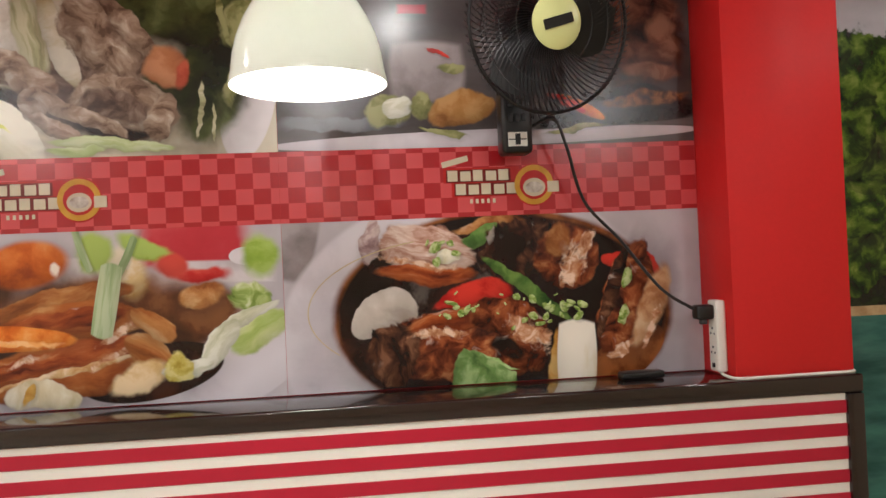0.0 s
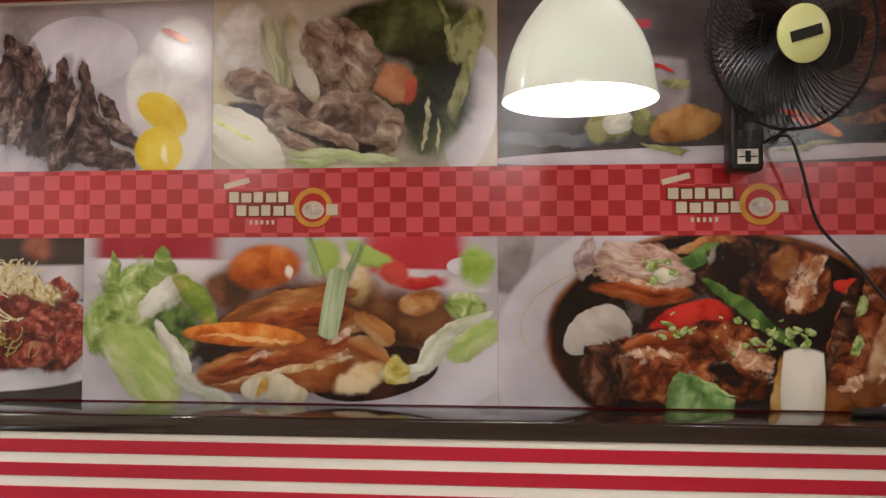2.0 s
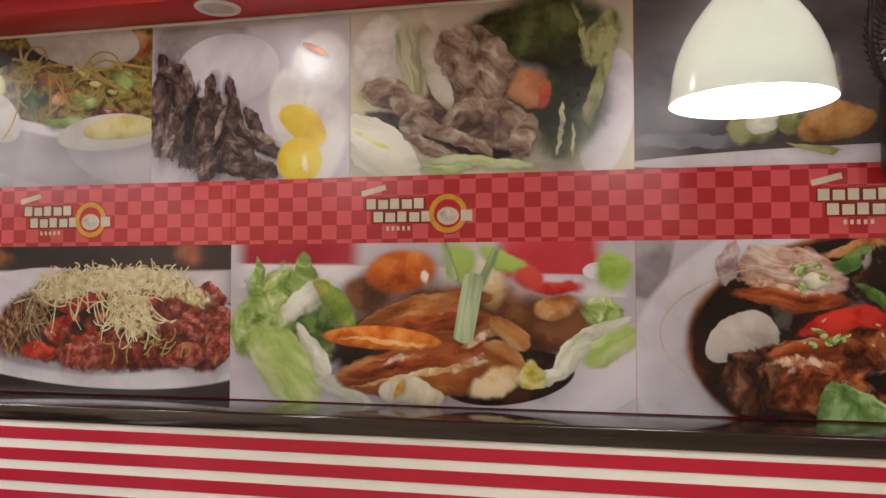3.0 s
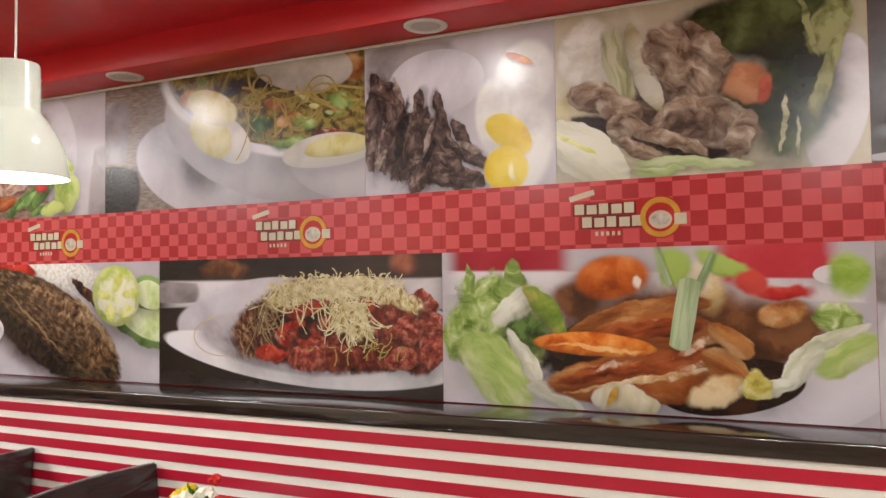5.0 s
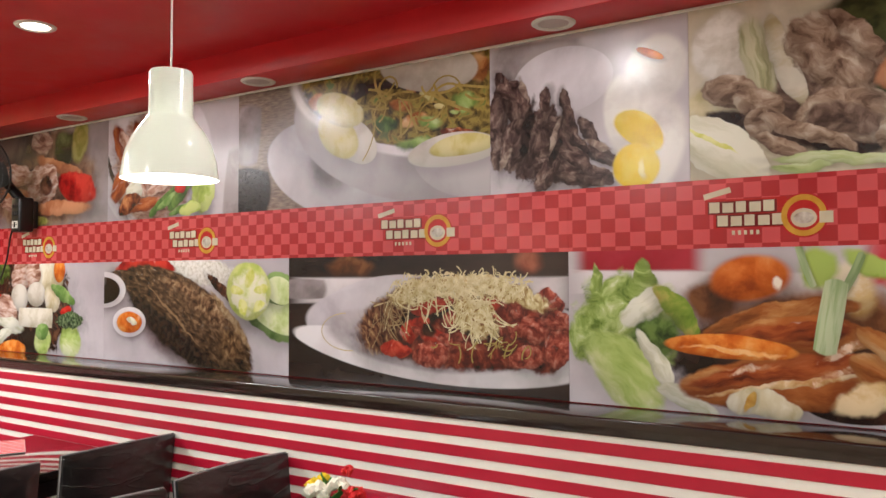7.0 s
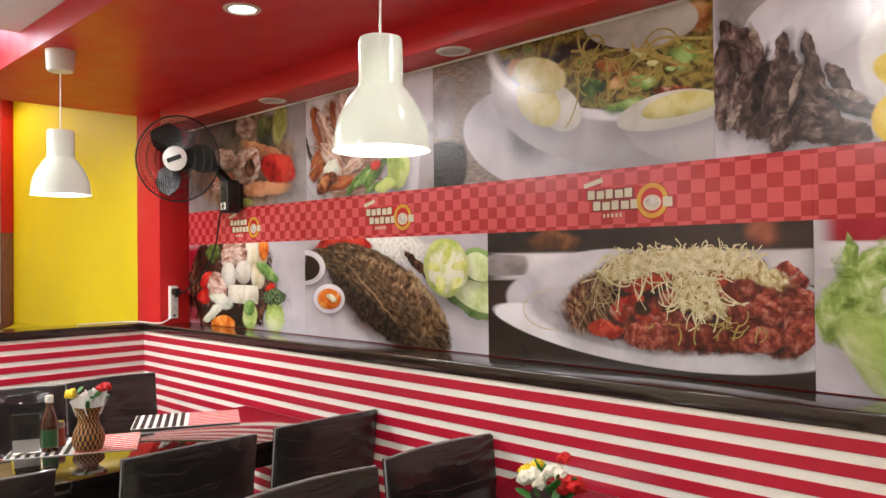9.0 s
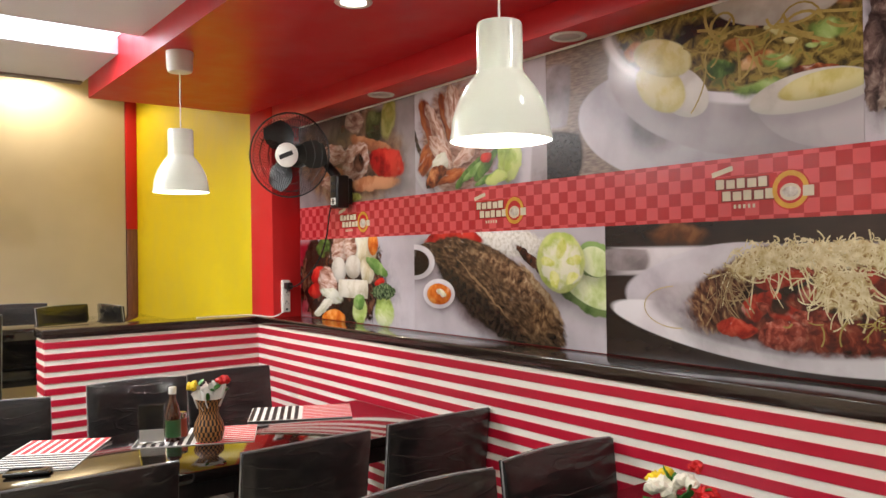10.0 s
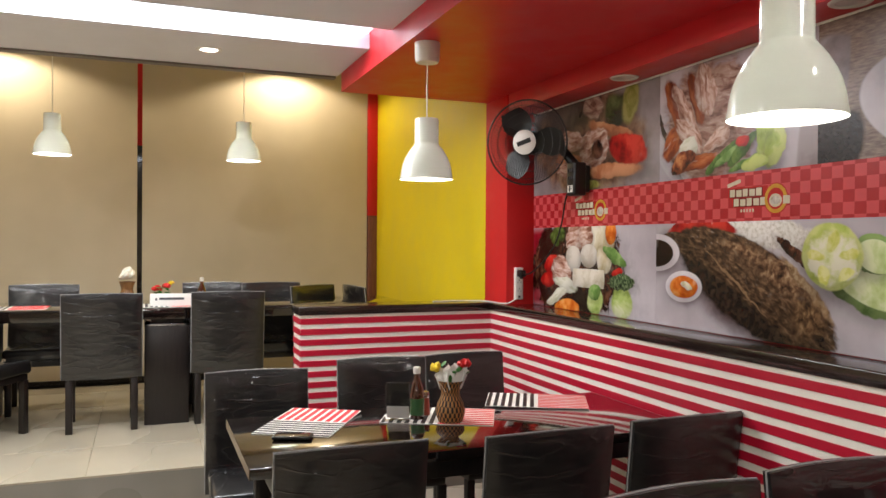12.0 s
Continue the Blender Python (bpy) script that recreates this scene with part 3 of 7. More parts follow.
    "peach": style([(140, 92, 46), (176, 126, 72), (196, 150, 96)], 8, ragged=0.15, soft=0.12, shade=0.4),
    "steakdull": style([(34, 18, 14), (66, 36, 28), (98, 58, 44), (124, 82, 64)], 14, 1.4, ragged=0.5, soft=0.25, shade=0.3),
    "steaklight": style([(96, 56, 42), (128, 82, 62), (150, 106, 84)], 16, 1.2, ragged=0.6, soft=0.4),
    "beans": style([(44, 24, 16), (110, 66, 40), (158, 106, 66)], 34, ragged=0.5, soft=0.3),
    "stewdull": style([(72, 48, 38), (110, 80, 62), (140, 108, 84), (160, 132, 104)], 10, 1.2, ragged=0.4, soft=0.3, shade=0.2),
    "limedull": style([(96, 98, 40), (134, 132, 62), (160, 156, 90)], 8, ragged=0.3, soft=0.3),
    "limeleaf": style([(130, 156, 50), (164, 186, 80), (196, 208, 122)], 12, 1.0, ragged=0.5, soft=0.15, shade=0.3),
    "sauceedge": style([(70, 30, 14), (110, 56, 24), (150, 88, 44)], 8, soft=0.05, ragged=0.05, shade=0.1, drop=0.0),
    "eggbright": style([(202, 196, 194), (218, 213, 210), (230, 227, 223)], 6, ragged=0.25, soft=0.25, shade=0.15, drop=0.0),
    "yolkflat": style([(214, 176, 20), (228, 196, 36), (236, 212, 80)], 6, ragged=0.2, soft=0.14, shade=0.15, gloss=0.1, drop=0.0),
    "soup": style([(190, 176, 130), (212, 200, 160), (226, 218, 188)], 6, ragged=0.4, soft=0.5),
    "taupedark": style([(60, 44, 38), (88, 68, 58), (118, 96, 84), (146, 124, 110)], 20, 1.4, ragged=0.4, soft=0.25, shade=0.4, drop=0.0),
    "cabbage": style([(196, 194, 166), (218, 216, 194), (232, 230, 214)], 7, stretch=(0.4, 1, 2), ragged=0.08, soft=0.06, shade=0.3),
    "beefshred": style([(44, 30, 29), (78, 57, 54), (110, 88, 82), (150, 128, 118)], 30, 1.6, stretch=(0.8, 1, 1.3), ragged=0.5, soft=0.1, shade=0.6, gloss=0.12, drop=0.5),
    "beefdark": style([(22, 15, 15), (36, 25, 25), (56, 42, 40)], 26, ragged=0.8, soft=0.35, drop=0.0),
    "beeflight": style([(110, 90, 82), (138, 118, 108), (164, 146, 134)], 34, 1.2, ragged=1.0, soft=0.35),
    "yolklight": style([(244, 226, 130), (250, 240, 180)], 10, soft=0.6, ragged=0.4),
    "yolkpale": style([(176, 160, 82), (200, 186, 112), (218, 208, 150)], 8, ragged=0.1, soft=0.12, shade=0.4, drop=0.15),
    "eggwhite": style([(178, 168, 156), (200, 192, 182), (216, 210, 202)], 4, ragged=0.05, soft=0.06, shade=0.35),
    "bowlin": style([(120, 110, 108), (150, 140, 138), (170, 160, 158)], 4, ragged=0.02, soft=0.04, shade=0.2, drop=0.0),
}


def backing(name, a, b, scale=3.0, stretch=(1, 1, 1)):
    k = Nodes(name, 0.2, spec=0.45)
    n = k.noise(k.coords("Object", stretch), scale, 4)
    k.colour(k.ramp(n, [(0.3, rgba(a)), (0.7, rgba(b))]))
    return k.m


BACK_PALE = ((176, 168, 176), (206, 199, 205), 2.2, (1, 1, 1))
BACK_DARK = ((26, 18, 17), (58, 42, 38), 2, (1, 1, 3))
BACK_WOOD = ((118, 100, 92), (158, 140, 128), 8, (3, 1, 16))
BACK_GREY = ((132, 122, 124), (178, 168, 170), 2, (1, 1, 1))
BACK_DIM = ((66, 60, 60), (112, 104, 104), 2, (1, 1, 2))
BACK_CREAM = ((186, 176, 150), (222, 214, 196), 4, (1, 1, 1))
CHEESE = backing("print_cheese", (186, 164, 112), (236, 226, 190), 40)
LEAF_PRINT = backing("print_scallion_bit", (120, 160, 70), (196, 214, 150), 40)
NOODLE_PRINT = backing("print_noodle_strand", (132, 112, 54), (176, 154, 88), 20)
STRAND = backing("print_dim_strand", (120, 92, 66), (170, 146, 108), 20)
GOLD_LINE = backing("print_gold_line", (184, 164, 124), (206, 188, 150), 10)
LOGO_CREAM = backing("print_cream_block", (192, 176, 150), (216, 204, 180), 10)
LOGO_DARK = backing("print_dark_outline", (92, 22, 22), (118, 30, 28), 10)
LOGO_GOLD = backing("print_gold_ring", (190, 132, 34), (214, 164, 66), 20)
LOGO_GREY = backing("print_grey_bowl", (150, 130, 118), (214, 204, 196), 40)
LOGO_RED = backing("print_red_ring", (170, 28, 30), (190, 44, 40), 20)


def checker_material():
    k = Nodes("print_red_checks", 0.22, spec=0.45)
    ch = k.add("ShaderNodeTexChecker", Scale=1.0)
    c, mp = k.add("ShaderNodeTexCoord"), k.add("ShaderNodeMapping")
    mp.inputs["Scale"].default_value, mp.inputs["Location"].default_value = (1 / 0.0464, 0.0, 1 / 0.0424), (-13.017, 0.0, -0.295)
    k.link(c.outputs["Object"], mp.inputs["Vector"])
    k.link(mp.outputs[0], ch.inputs["Vector"])
    ch.inputs["Color1"].default_value, ch.inputs["Color2"].default_value = rgba((166, 26, 34)), rgba((214, 84, 88))
    n = k.noise(k.coords(), 3, 4)
    k.colour(k.mix(0.25, ch.outputs["Color"], k.ramp(n, [(0.3, rgba((150, 24, 32))), (0.7, rgba((210, 90, 90)))])))
    return k.m


CHECKS = checker_material()


# ---- mesh helpers ----
def finish(name, bm, material, parent=None, label="", smooth=True, m=None):
    me = bpy.data.meshes.new(name)
    bmesh.ops.recalc_face_normals(bm, faces=bm.faces)
    bm.to_mesh(me)
    bm.free()
    if smooth:
        for p in me.polygons:
            p.use_smooth = True
        me.set_sharp_from_angle(angle=radians(38))
    if material:
        me.materials.append(material)
    ob = new(name, me)
    if m is not None:
        ob.matrix_basis = m
    if parent:
        ob.parent = parent
    if label:
        tagged(ob, label)
    return ob


def part(name, bm, material, parent, label="", m=None):
    """One mesh object under a thing or under a part."""
    return finish(name, bm, material, parent, label, m=m)


def thing(name, m, label, category, group="", kind=""):
    ob = new(name)
    ob.empty_display_size = 0.1
    ob.matrix_basis = m
    return tagged(ob, label, category, group, kind)


def box(x0, x1, y0, y1, z0, z1, bevel=0.0, bm=None, segs=2):
    bm2 = bmesh.new()
    bmesh.ops.create_cube(bm2, size=1, matrix=Matrix.Translation(((x0 + x1) / 2, (y0 + y1) / 2, (z0 + z1) / 2)) @ Matrix.Diagonal((x1 - x0, y1 - y0, z1 - z0, 1)))
    if bevel:
        bmesh.ops.bevel(bm2, geom=bm2.edges[:], offset=bevel, segments=segs, profile=0.5, affect="EDGES")
    if bm is None:
        return bm2
    me = bpy.data.meshes.new("scratch")
    bm2.to_mesh(me)
    bm2.free()
    bm.from_mesh(me)
    bpy.data.meshes.remove(me)
    return bm


def lathe(profile, n=40, uv=False):
    """Turn (radius, height) points round z."""
    bm = bmesh.new()
    rings = []
    for r, z in profile:
        rings.append([bm.verts.new((r * math.cos(2 * math.pi * i / n), r * math.sin(2 * math.pi * i / n), z)) for i in range(n)] if r > 1e-6 else [bm.verts.new((0, 0, z))])
    layer = bm.loops.layers.uv.new("UVMap") if uv else None
    for j, (a, b) in enumerate(zip(rings, rings[1:])):
        for i in range(n):
            k = (i + 1) % n
            vs = [a[i % len(a)], a[k % len(a)], b[k % len(b)], b[i % len(b)]]
            uvs = [(i / n, j), (((i + 1) / n), j), ((i + 1) / n, j + 1), (i / n, j + 1)]
            seen, us = [], []
            for q, u in zip(vs, uvs):
                if q not in seen:
                    seen.append(q)
                    us.append(u)
            if len(seen) > 2:
                f = bm.faces.new(seen)
                if layer:
                    for lp, u in zip(f.loops, us):
                        lp[layer].uv = (u[0], u[1] / (len(rings) - 1))
    return bm


def spline(pts, n):
    """Points along a smooth line through pts."""
    p = [Vector(q) for q in pts]
    p = [p[0] * 2 - p[1]] + p + [p[-1] * 2 - p[-2]]
    out = []
    for i in range(1, len(p) - 2):
        for s in range(n):
            t = s / n
            a, b, c, d = p[i - 1], p[i], p[i + 1], p[i + 2]
            out.append(0.5 * ((2 * b) + (c - a) * t + (2 * a - 5 * b + 4 * c - d) * t * t + (3 * b - a - 3 * c + d) * t ** 3))
    return out + [p[-2]]


def tube(pts, r, n=8, bm=None, closed=False):
    bm = bm or bmesh.new()
    rings, last = [], None
    count = len(pts)
    for i, q in enumerate(pts):
        q = Vector(q)
        a = Vector(pts[(i - 1) % count if closed else max(i - 1, 0)])
        b = Vector(pts[(i + 1) % count if closed else min(i + 1, count - 1)])
        way = (b - a).normalized()
        side = last if last is not None else way.orthogonal()
        side = (side - way * side.dot(way)).normalized()
        last = side
        up = way.cross(side)
        rings.append([bm.verts.new(q + (side * math.cos(2 * math.pi * k / n) + up * math.sin(2 * math.pi * k / n)) * r) for k in range(n)])
    pairs = list(zip(rings, rings[1:])) + ([(rings[-1], rings[0])] if closed else [])
    for a, b in pairs:
        for k in range(n):
            bm.faces.new((a[k], a[(k + 1) % n], b[(k + 1) % n], b[k]))
    if not closed:
        bm.faces.new(rings[0][::-1])
        bm.faces.new(rings[-1])
    return bm


def structure(name, bm, material, label, category, smooth=True):
    return tagged(finish(name, bm, material, smooth=smooth), label, category, kind="structure")


# ---- large structure ----
structure("floor", box(STEP_X, 3.2, -3.2, 2.6, -0.12, 0.0), FLOOR_TILE, "polished cream stone floor of the dining room", "floor")
structure("platform", box(WINDOW_X - 0.2, STEP_X, -3.2, 2.6, -0.12, STEP_Z - 0.012), GREY_STONE, "raised platform with a grey stone riser", "platform")
structure("wall_north", box(-8.2, 1.206, MURAL_Y + 0.004, 2.6, 0.0, 3.2), RED_PAINT, "red painted wall behind the pictures", "wall")
structure("wall_pillar_right", box(0.872, 1.206, 2.14, MURAL_Y + 0.002, LEDGE_Z, SOFFIT_Z, 0.004), RED_PAINT, "bright red painted pillar standing on the ledge", "pillar")
structure("wall_pillar_left", box(-5.455, -5.14, 2.14, MURAL_Y + 0.002, STEP_Z, UPPER_Z, 0.004), RED_PAINT, "bright red painted pillar at the end of the pictures", "pillar")
structure("wall_yellow", box(-8.0, -5.457, 2.143, MURAL_Y + 0.002, STEP_Z, UPPER_Z), YELLOW_PAINT, "bright yellow painted side wall of the platform", "wall")
structure("wall_window", box(-8.35, WINDOW_X, -3.2, 2.6, 0.0, 3.2), BEIGE_PAINT, "beige wall behind the roller blinds", "wall")
structure("wall_south", box(-8.35, 3.2, -3.35, -3.2, 0.0, 3.2), BEIGE_PAINT, "plain beige wall on the far side of the room", "wall")
structure("wall_east", box(3.2, 3.35, -3.35, 2.6, 0.0, 3.2), BEIGE_PAINT, "plain beige end wall", "wall")
structure("wall_picture", box(1.21, 3.2, 2.42, 2.6, 0.0, 3.2), BEIGE_PAINT, "wall that carries the lagoon picture", "wall")

# ceilings
bm = box(-5.56, -4.83, -3.2, SOFFIT_Y, CEIL_Z, CEIL_Z + 0.12)
box(-4.444, 3.2, -3.2, SOFFIT_Y, CEIL_Z, CEIL_Z + 0.12, bm=bm)
box(-4.84, -4.434, -3.2, SOFFIT_Y, CEIL_Z + 0.10, CEIL_Z + 0.16, bm=bm)
structure("ceiling", bm, WHITE_PAINT, "white painted ceiling with a recessed light strip", "ceiling")
structure("ceiling_platform", box(-8.35, -5.44, -3.2, 2.6, UPPER_Z, UPPER_Z + 0.1), WHITE_PAINT, "white ceiling over the platform", "ceiling")
structure("ceiling_drop", box(-5.592, -5.56, -3.2, SOFFIT_Y, CEIL_Z, UPPER_Z), WHITE_PAINT, "white upright edge where the ceiling steps up", "ceiling")
structure("ceiling_edge_trim", box(-5.607, -5.545, -3.2, SOFFIT_Y - 0.01, CEIL_Z - 0.012, CEIL_Z - 0.001), TRIM_GREY, "grey metal trim along the ceiling edge", "trim")
structure("ceiling_soffit", box(-5.45, 3.2, SOFFIT_Y, MURAL_Y + 0.003, SOFFIT_Z, UPPER_Z), SOFFIT_PAINT, "glossy red lowered soffit over the tables", "ceiling")
structure("ceiling_bulkhead", box(-5.138, 0.874, 2.144, MURAL_Y + 0.002, BULK_Z, SOFFIT_Z + 0.01, 0.004), SOFFIT_PAINT, "glossy red bulkhead over the pictures, level with the pillars", "ceiling")
structure("ceiling_bead", box(-5.138, 0.87, MURAL_Y - 0.008, MURAL_Y, BULK_Z - 0.010, BULK_Z - 0.001, 0.002), PAPER, "thin pale bead between pictures and soffit", "trim")

strip = thing("ceiling_strip_light", pose(-4.637, -1.0, CEIL_Z + 0.075), "long bright white recessed ceiling strip light", "light")
part("diffuser", box(-0.190, 0.190, -2.15, 2.17, 0.0, 0.02, 0.003), STRIP_GLOW, strip, "glowing white diffuser")

# ---- low partition with ledge ----
PITCH, RED_H = 0.0614, 0.034


def slats(parent, length, top, m, bottom):
    z, made = top, None
    while z - RED_H > bottom:
        if made is None:
            bm = box(0, length, -0.004, 0.0, -RED_H, 0, 0.0008, segs=1)
            made = part("slat", bm, SLAT_RED, parent, "glossy crimson strip", m=m @ pose(0, 0, z))
        else:
            o = made.copy()
            scene.collection.objects.link(o)
            o.parent = parent
            o.matrix_basis = m @ pose(0, 0, z)
        z -= PITCH


PANEL_Y = LEDGE_Y + 0.012
low = tagged(new("wall_partition"), "low partition wall with crimson and ivory horizontal stripes", "partition", kind="structure")
part("front_panel", box(RETURN_X, 1.168, PANEL_Y, MURAL_Y + 0.003, 0.0, LEDGE_Z - 0.05), SLAT_WHITE, low, "ivory laminate front")
part("return_panel", box(RETURN_X - 0.21, RETURN_X, 0.925, MURAL_Y, STEP_Z, LEDGE_Z - 0.05), SLAT_WHITE, low, "ivory laminate return")
part("end_post", box(1.168, 1.216, LEDGE_Y, MURAL_Y + 0.06, 0.0, LEDGE_Z - 0.05, 0.006), LEDGE, low, "dark polished end post")
TOP_SLAT = LEDGE_Z - 0.05 - 0.019
slats(low, 1.168 - RETURN_X - 0.003, TOP_SLAT, pose(RETURN_X + 0.003, PANEL_Y, 0), 0.02)
slats(low, PANEL_Y - 0.925 - 0.003, TOP_SLAT, pose(RETURN_X, 0.925, 0, 0, 0, 90), STEP_Z)
slats(low, 0.21, TOP_SLAT, pose(RETURN_X - 0.21, 0.925, 0), STEP_Z)

ledge = thing("ledge", pose(0, 0, LEDGE_Z), "dark polished wooden ledge along the partition", "ledge")
part("front_board", box(RETURN_X - 0.22, 1.216, LEDGE_Y, MURAL_Y + 0.003, -0.05, 0, 0.007, segs=3), LEDGE, ledge)
part("return_board", box(RETURN_X - 0.222, RETURN_X + 0.011, 0.913, LEDGE_Y + 0.03, -0.0504, -0.0004, 0.007, segs=3), LEDGE, ledge)


# ---- picture wall ----
def strands(n, cx, cz, rx, rz, bounds, seed, y, width, length, curl, droop=0.0):
    """Many thin printed strands as flat ribbons."""
    rnd = random.Random(seed)
    x0, x1, z0, z1 = bounds
    bm = bmesh.new()
    for _ in range(n):
        r, a = math.sqrt(rnd.random()), rnd.uniform(0, 2 * math.pi)
        x, z = cx + rx * r * math.cos(a), cz + rz * r * math.sin(a)
        h, bend = rnd.uniform(0, 6.28), rnd.uniform(-curl, curl)
        ln, w = length * rnd.uniform(0.5, 1.3), width * rnd.uniform(0.6, 1.2)
        pts = []
        for _ in range(8):
            pts.append((x, z))
            x += ln / 7 * math.cos(h)
            z += ln / 7 * (math.sin(h) - droop)
            h += bend / 7
        last = None
        for i, (px, pz) in enumerate(pts):
            qx, qz = pts[min(i + 1, 7)]
            ox, oz = pts[max(i - 1, 0)]
            d = math.hypot(qx - ox, qz - oz) or 1
            nx, nz = -(qz - oz) / d * w / 2, (qx - ox) / d * w / 2
            clip = lambda u, v: (min(x1, max(x0, u)), y, min(z1, max(z0, v)))
            pair = (bm.verts.new(clip(px + nx, pz + nz)), bm.verts.new(clip(px - nx, pz - nz)))
            if last:
                bm.faces.new((last[0], last[1], pair[1], pair[0]))
            last = pair
        y -= 0.000004
    return bm


MOST = 30   # motifs that one printed sheet carries


def cluster(n, keys, cx, cz, rx, rz, size, seed):
    """A heap of small printed pieces."""
    rnd = random.Random(seed)
    out = []
    for _ in range(n):
        r, a = math.sqrt(rnd.random()), rnd.uniform(0, 2 * math.pi)
        q = size * rnd.uniform(0.6, 1.3)
        out.append(("piece", rnd.choice(keys), cx + rx * r * math.cos(a), cz + rz * r * math.sin(a), q, q * rnd.uniform(0.4, 0.9), rnd.uniform(-60, 60), 0, 0))
    return out


def picture(name, bounds, ground, motifs, label, seed):
    x0, x1, z0, z1 = bounds
    pic = thing("wall_picture_panel", pose((x0 + x1) / 2, MURAL_Y, z0), label, "food picture", "food pictures on the wall")
    ox, oz = pic.matrix_basis.translation.x, z0
    boxes = []
    for q in motifs:
        turn, tall = radians(q[6]), q[5] * (1 + abs(q[7]) + abs(q[8]))
        c, sn = abs(math.cos(turn)), abs(math.sin(turn))
        boxes.append((q[2], q[3], 1.45 * (q[4] * c + tall * sn), 1.45 * (q[4] * sn + tall * c)))
    for nx, nz in ((1, 1), (2, 1), (3, 1), (2, 2), (3, 2), (4, 2), (5, 2), (6, 2), (5, 3), (7, 3), (9, 3), (10, 4), (12, 5)):
        tiles = []
        for a in range(nx):
            for b in range(nz):
                t0, t1, v0, v1 = x0 + (x1 - x0) * a / nx, x0 + (x1 - x0) * (a + 1) / nx, z0 + (z1 - z0) * b / nz, z0 + (z1 - z0) * (b + 1) / nz
                here = [q[1:] for q, (cx, cz, ex, ez) in zip(motifs, boxes) if t0 - ex < cx < t1 + ex and v0 - ez < cz < v1 + ez]
                tiles.append((t0, t1, v0, v1, here))
        if max(len(q[4]) for q in tiles) <= MOST:
            break
    for t0, t1, v0, v1, here in tiles:
        mat = print_material("print_" + name, ground, here, (ox, oz))
        part("sheet", box(t0 - ox, t1 - ox, -0.0006, 0.003, v0 - oz, v1 - oz), mat, pic, "glossy printed sheet")
    return pic


def ribbons(pic, name, bm, material):
    off = pic.matrix_basis.translation
    bmesh.ops.translate(bm, verts=bm.verts, vec=-off)
    o = finish(name, bm, material, pic, smooth=False)
    return tagged(o, kind="stuff")


LOW0, LOW1, UP0, UP1 = LEDGE_Z + 0.001, 1.5815, 1.7775, BULK_Z - 0.004
SOY_PORK = [
    ("grey_table", "table_grey", -0.281, 1.520, 0.065, 0.109, -16, 0, 0),
    ("plate", "plate", 0.199, 1.284, 0.540, 0.390, 7, 0, 0),
    ("plate_well", "platewell", 0.262, 1.297, 0.478, 0.320, 3, 0, 0),
    ("sauce_edge", "sauceedge", 0.299, 1.303, 0.494, 0.305, -1, 0, 0),
    ("soy_sauce", "sauce", 0.293, 1.300, 0.475, 0.291, -1, 0, 0),
    ("clear_gravy", "sauceedge", 0.634, 1.164, 0.141, 0.066, 33, 0, 0),
    ("pan_rim", "tanmeat", 0.251, 1.560, 0.118, 0.019, 7, 0.4, 0),
    ("pepper_top", "greenpep", 0.222, 1.521, 0.078, 0.023, 27, 0, 0),
    ("chop_fat", "chopfat", -0.074, 1.523, 0.025, 0.065, -9, 0, 0),
    ("pork_chop", "chop", 0.080, 1.495, 0.144, 0.075, -11, 0.1, 0),
    ("chop_skin", "skin", 0.075, 1.421, 0.149, 0.031, -5, -0.35, 0),
]
SOY_PORK += [
    ("chop_glaze", "glint", 0.069, 1.455, 0.125, 0.013, -9, -0.3, 0),
    ("onion_bit", "onionsmall", 0.142, 1.472, 0.037, 0.019, -16, 0, 0),
    ("leek_bit", "scalring", 0.108, 1.501, 0.022, 0.014, 19, 0, 0),
    ("dark_meat", "darkmeat", 0.355, 1.484, 0.138, 0.088, 7, 0.25, -0.2),
    ("dark_top", "sauce2", 0.312, 1.500, 0.082, 0.047, 24, 0, 0),
    ("meat_side", "redmeat", 0.476, 1.458, 0.095, 0.097, -26, 0, 0),
    ("meat_glint", "glint", 0.491, 1.437, 0.031, 0.081, -22, 0, 0),
    ("meat_glint", "glint", 0.534, 1.480, 0.019, 0.063, -11, 0, 0),
    ("meat_fold", "tanmeat", 0.454, 1.505, 0.040, 0.053, -36, 0, 0),
    ("chili", "redpep", 0.625, 1.444, 0.054, 0.025, 5, 0, 0),
    ("chili", "redpep", 0.704, 1.442, 0.056, 0.029, -32, 0.4, 0),
]
SOY_PORK += [
    ("braised_rib", "redmeat", 0.651, 1.337, 0.176, 0.072, 72, -0.12, -0.1),
    ("rib_clear", "broth", 0.725, 1.311, 0.149, 0.041, 67, -0.3, 0),
    ("rib_dark", "darkmeat", 0.611, 1.361, 0.149, 0.022, 69, 0, 0),
    ("rib_glint", "glint", 0.635, 1.196, 0.047, 0.019, 39, 0, 0),
    ("rib_glint", "glint", 0.723, 1.256, 0.013, 0.070, -21, 0, 0),
    ("leek_ring", "scalring", 0.651, 1.391, 0.031, 0.014, 76, 0, 0),
    ("leek_ring", "scalring", 0.637, 1.289, 0.032, 0.017, 69, 0, 0),
    ("onion_piece", "onionslab", -0.049, 1.324, 0.103, 0.059, 23, 0.25, 0.2),
    ("green_stalk", "bean", 0.368, 1.371, 0.172, 0.020, -38, 0.25, 0),
    ("red_pepper", "redpep", 0.202, 1.365, 0.119, 0.040, 11, 0.35, 0.3),
    ("braised_chunk", "redmeat", 0.157, 1.219, 0.258, 0.103, -3, 0.18, 0),
]
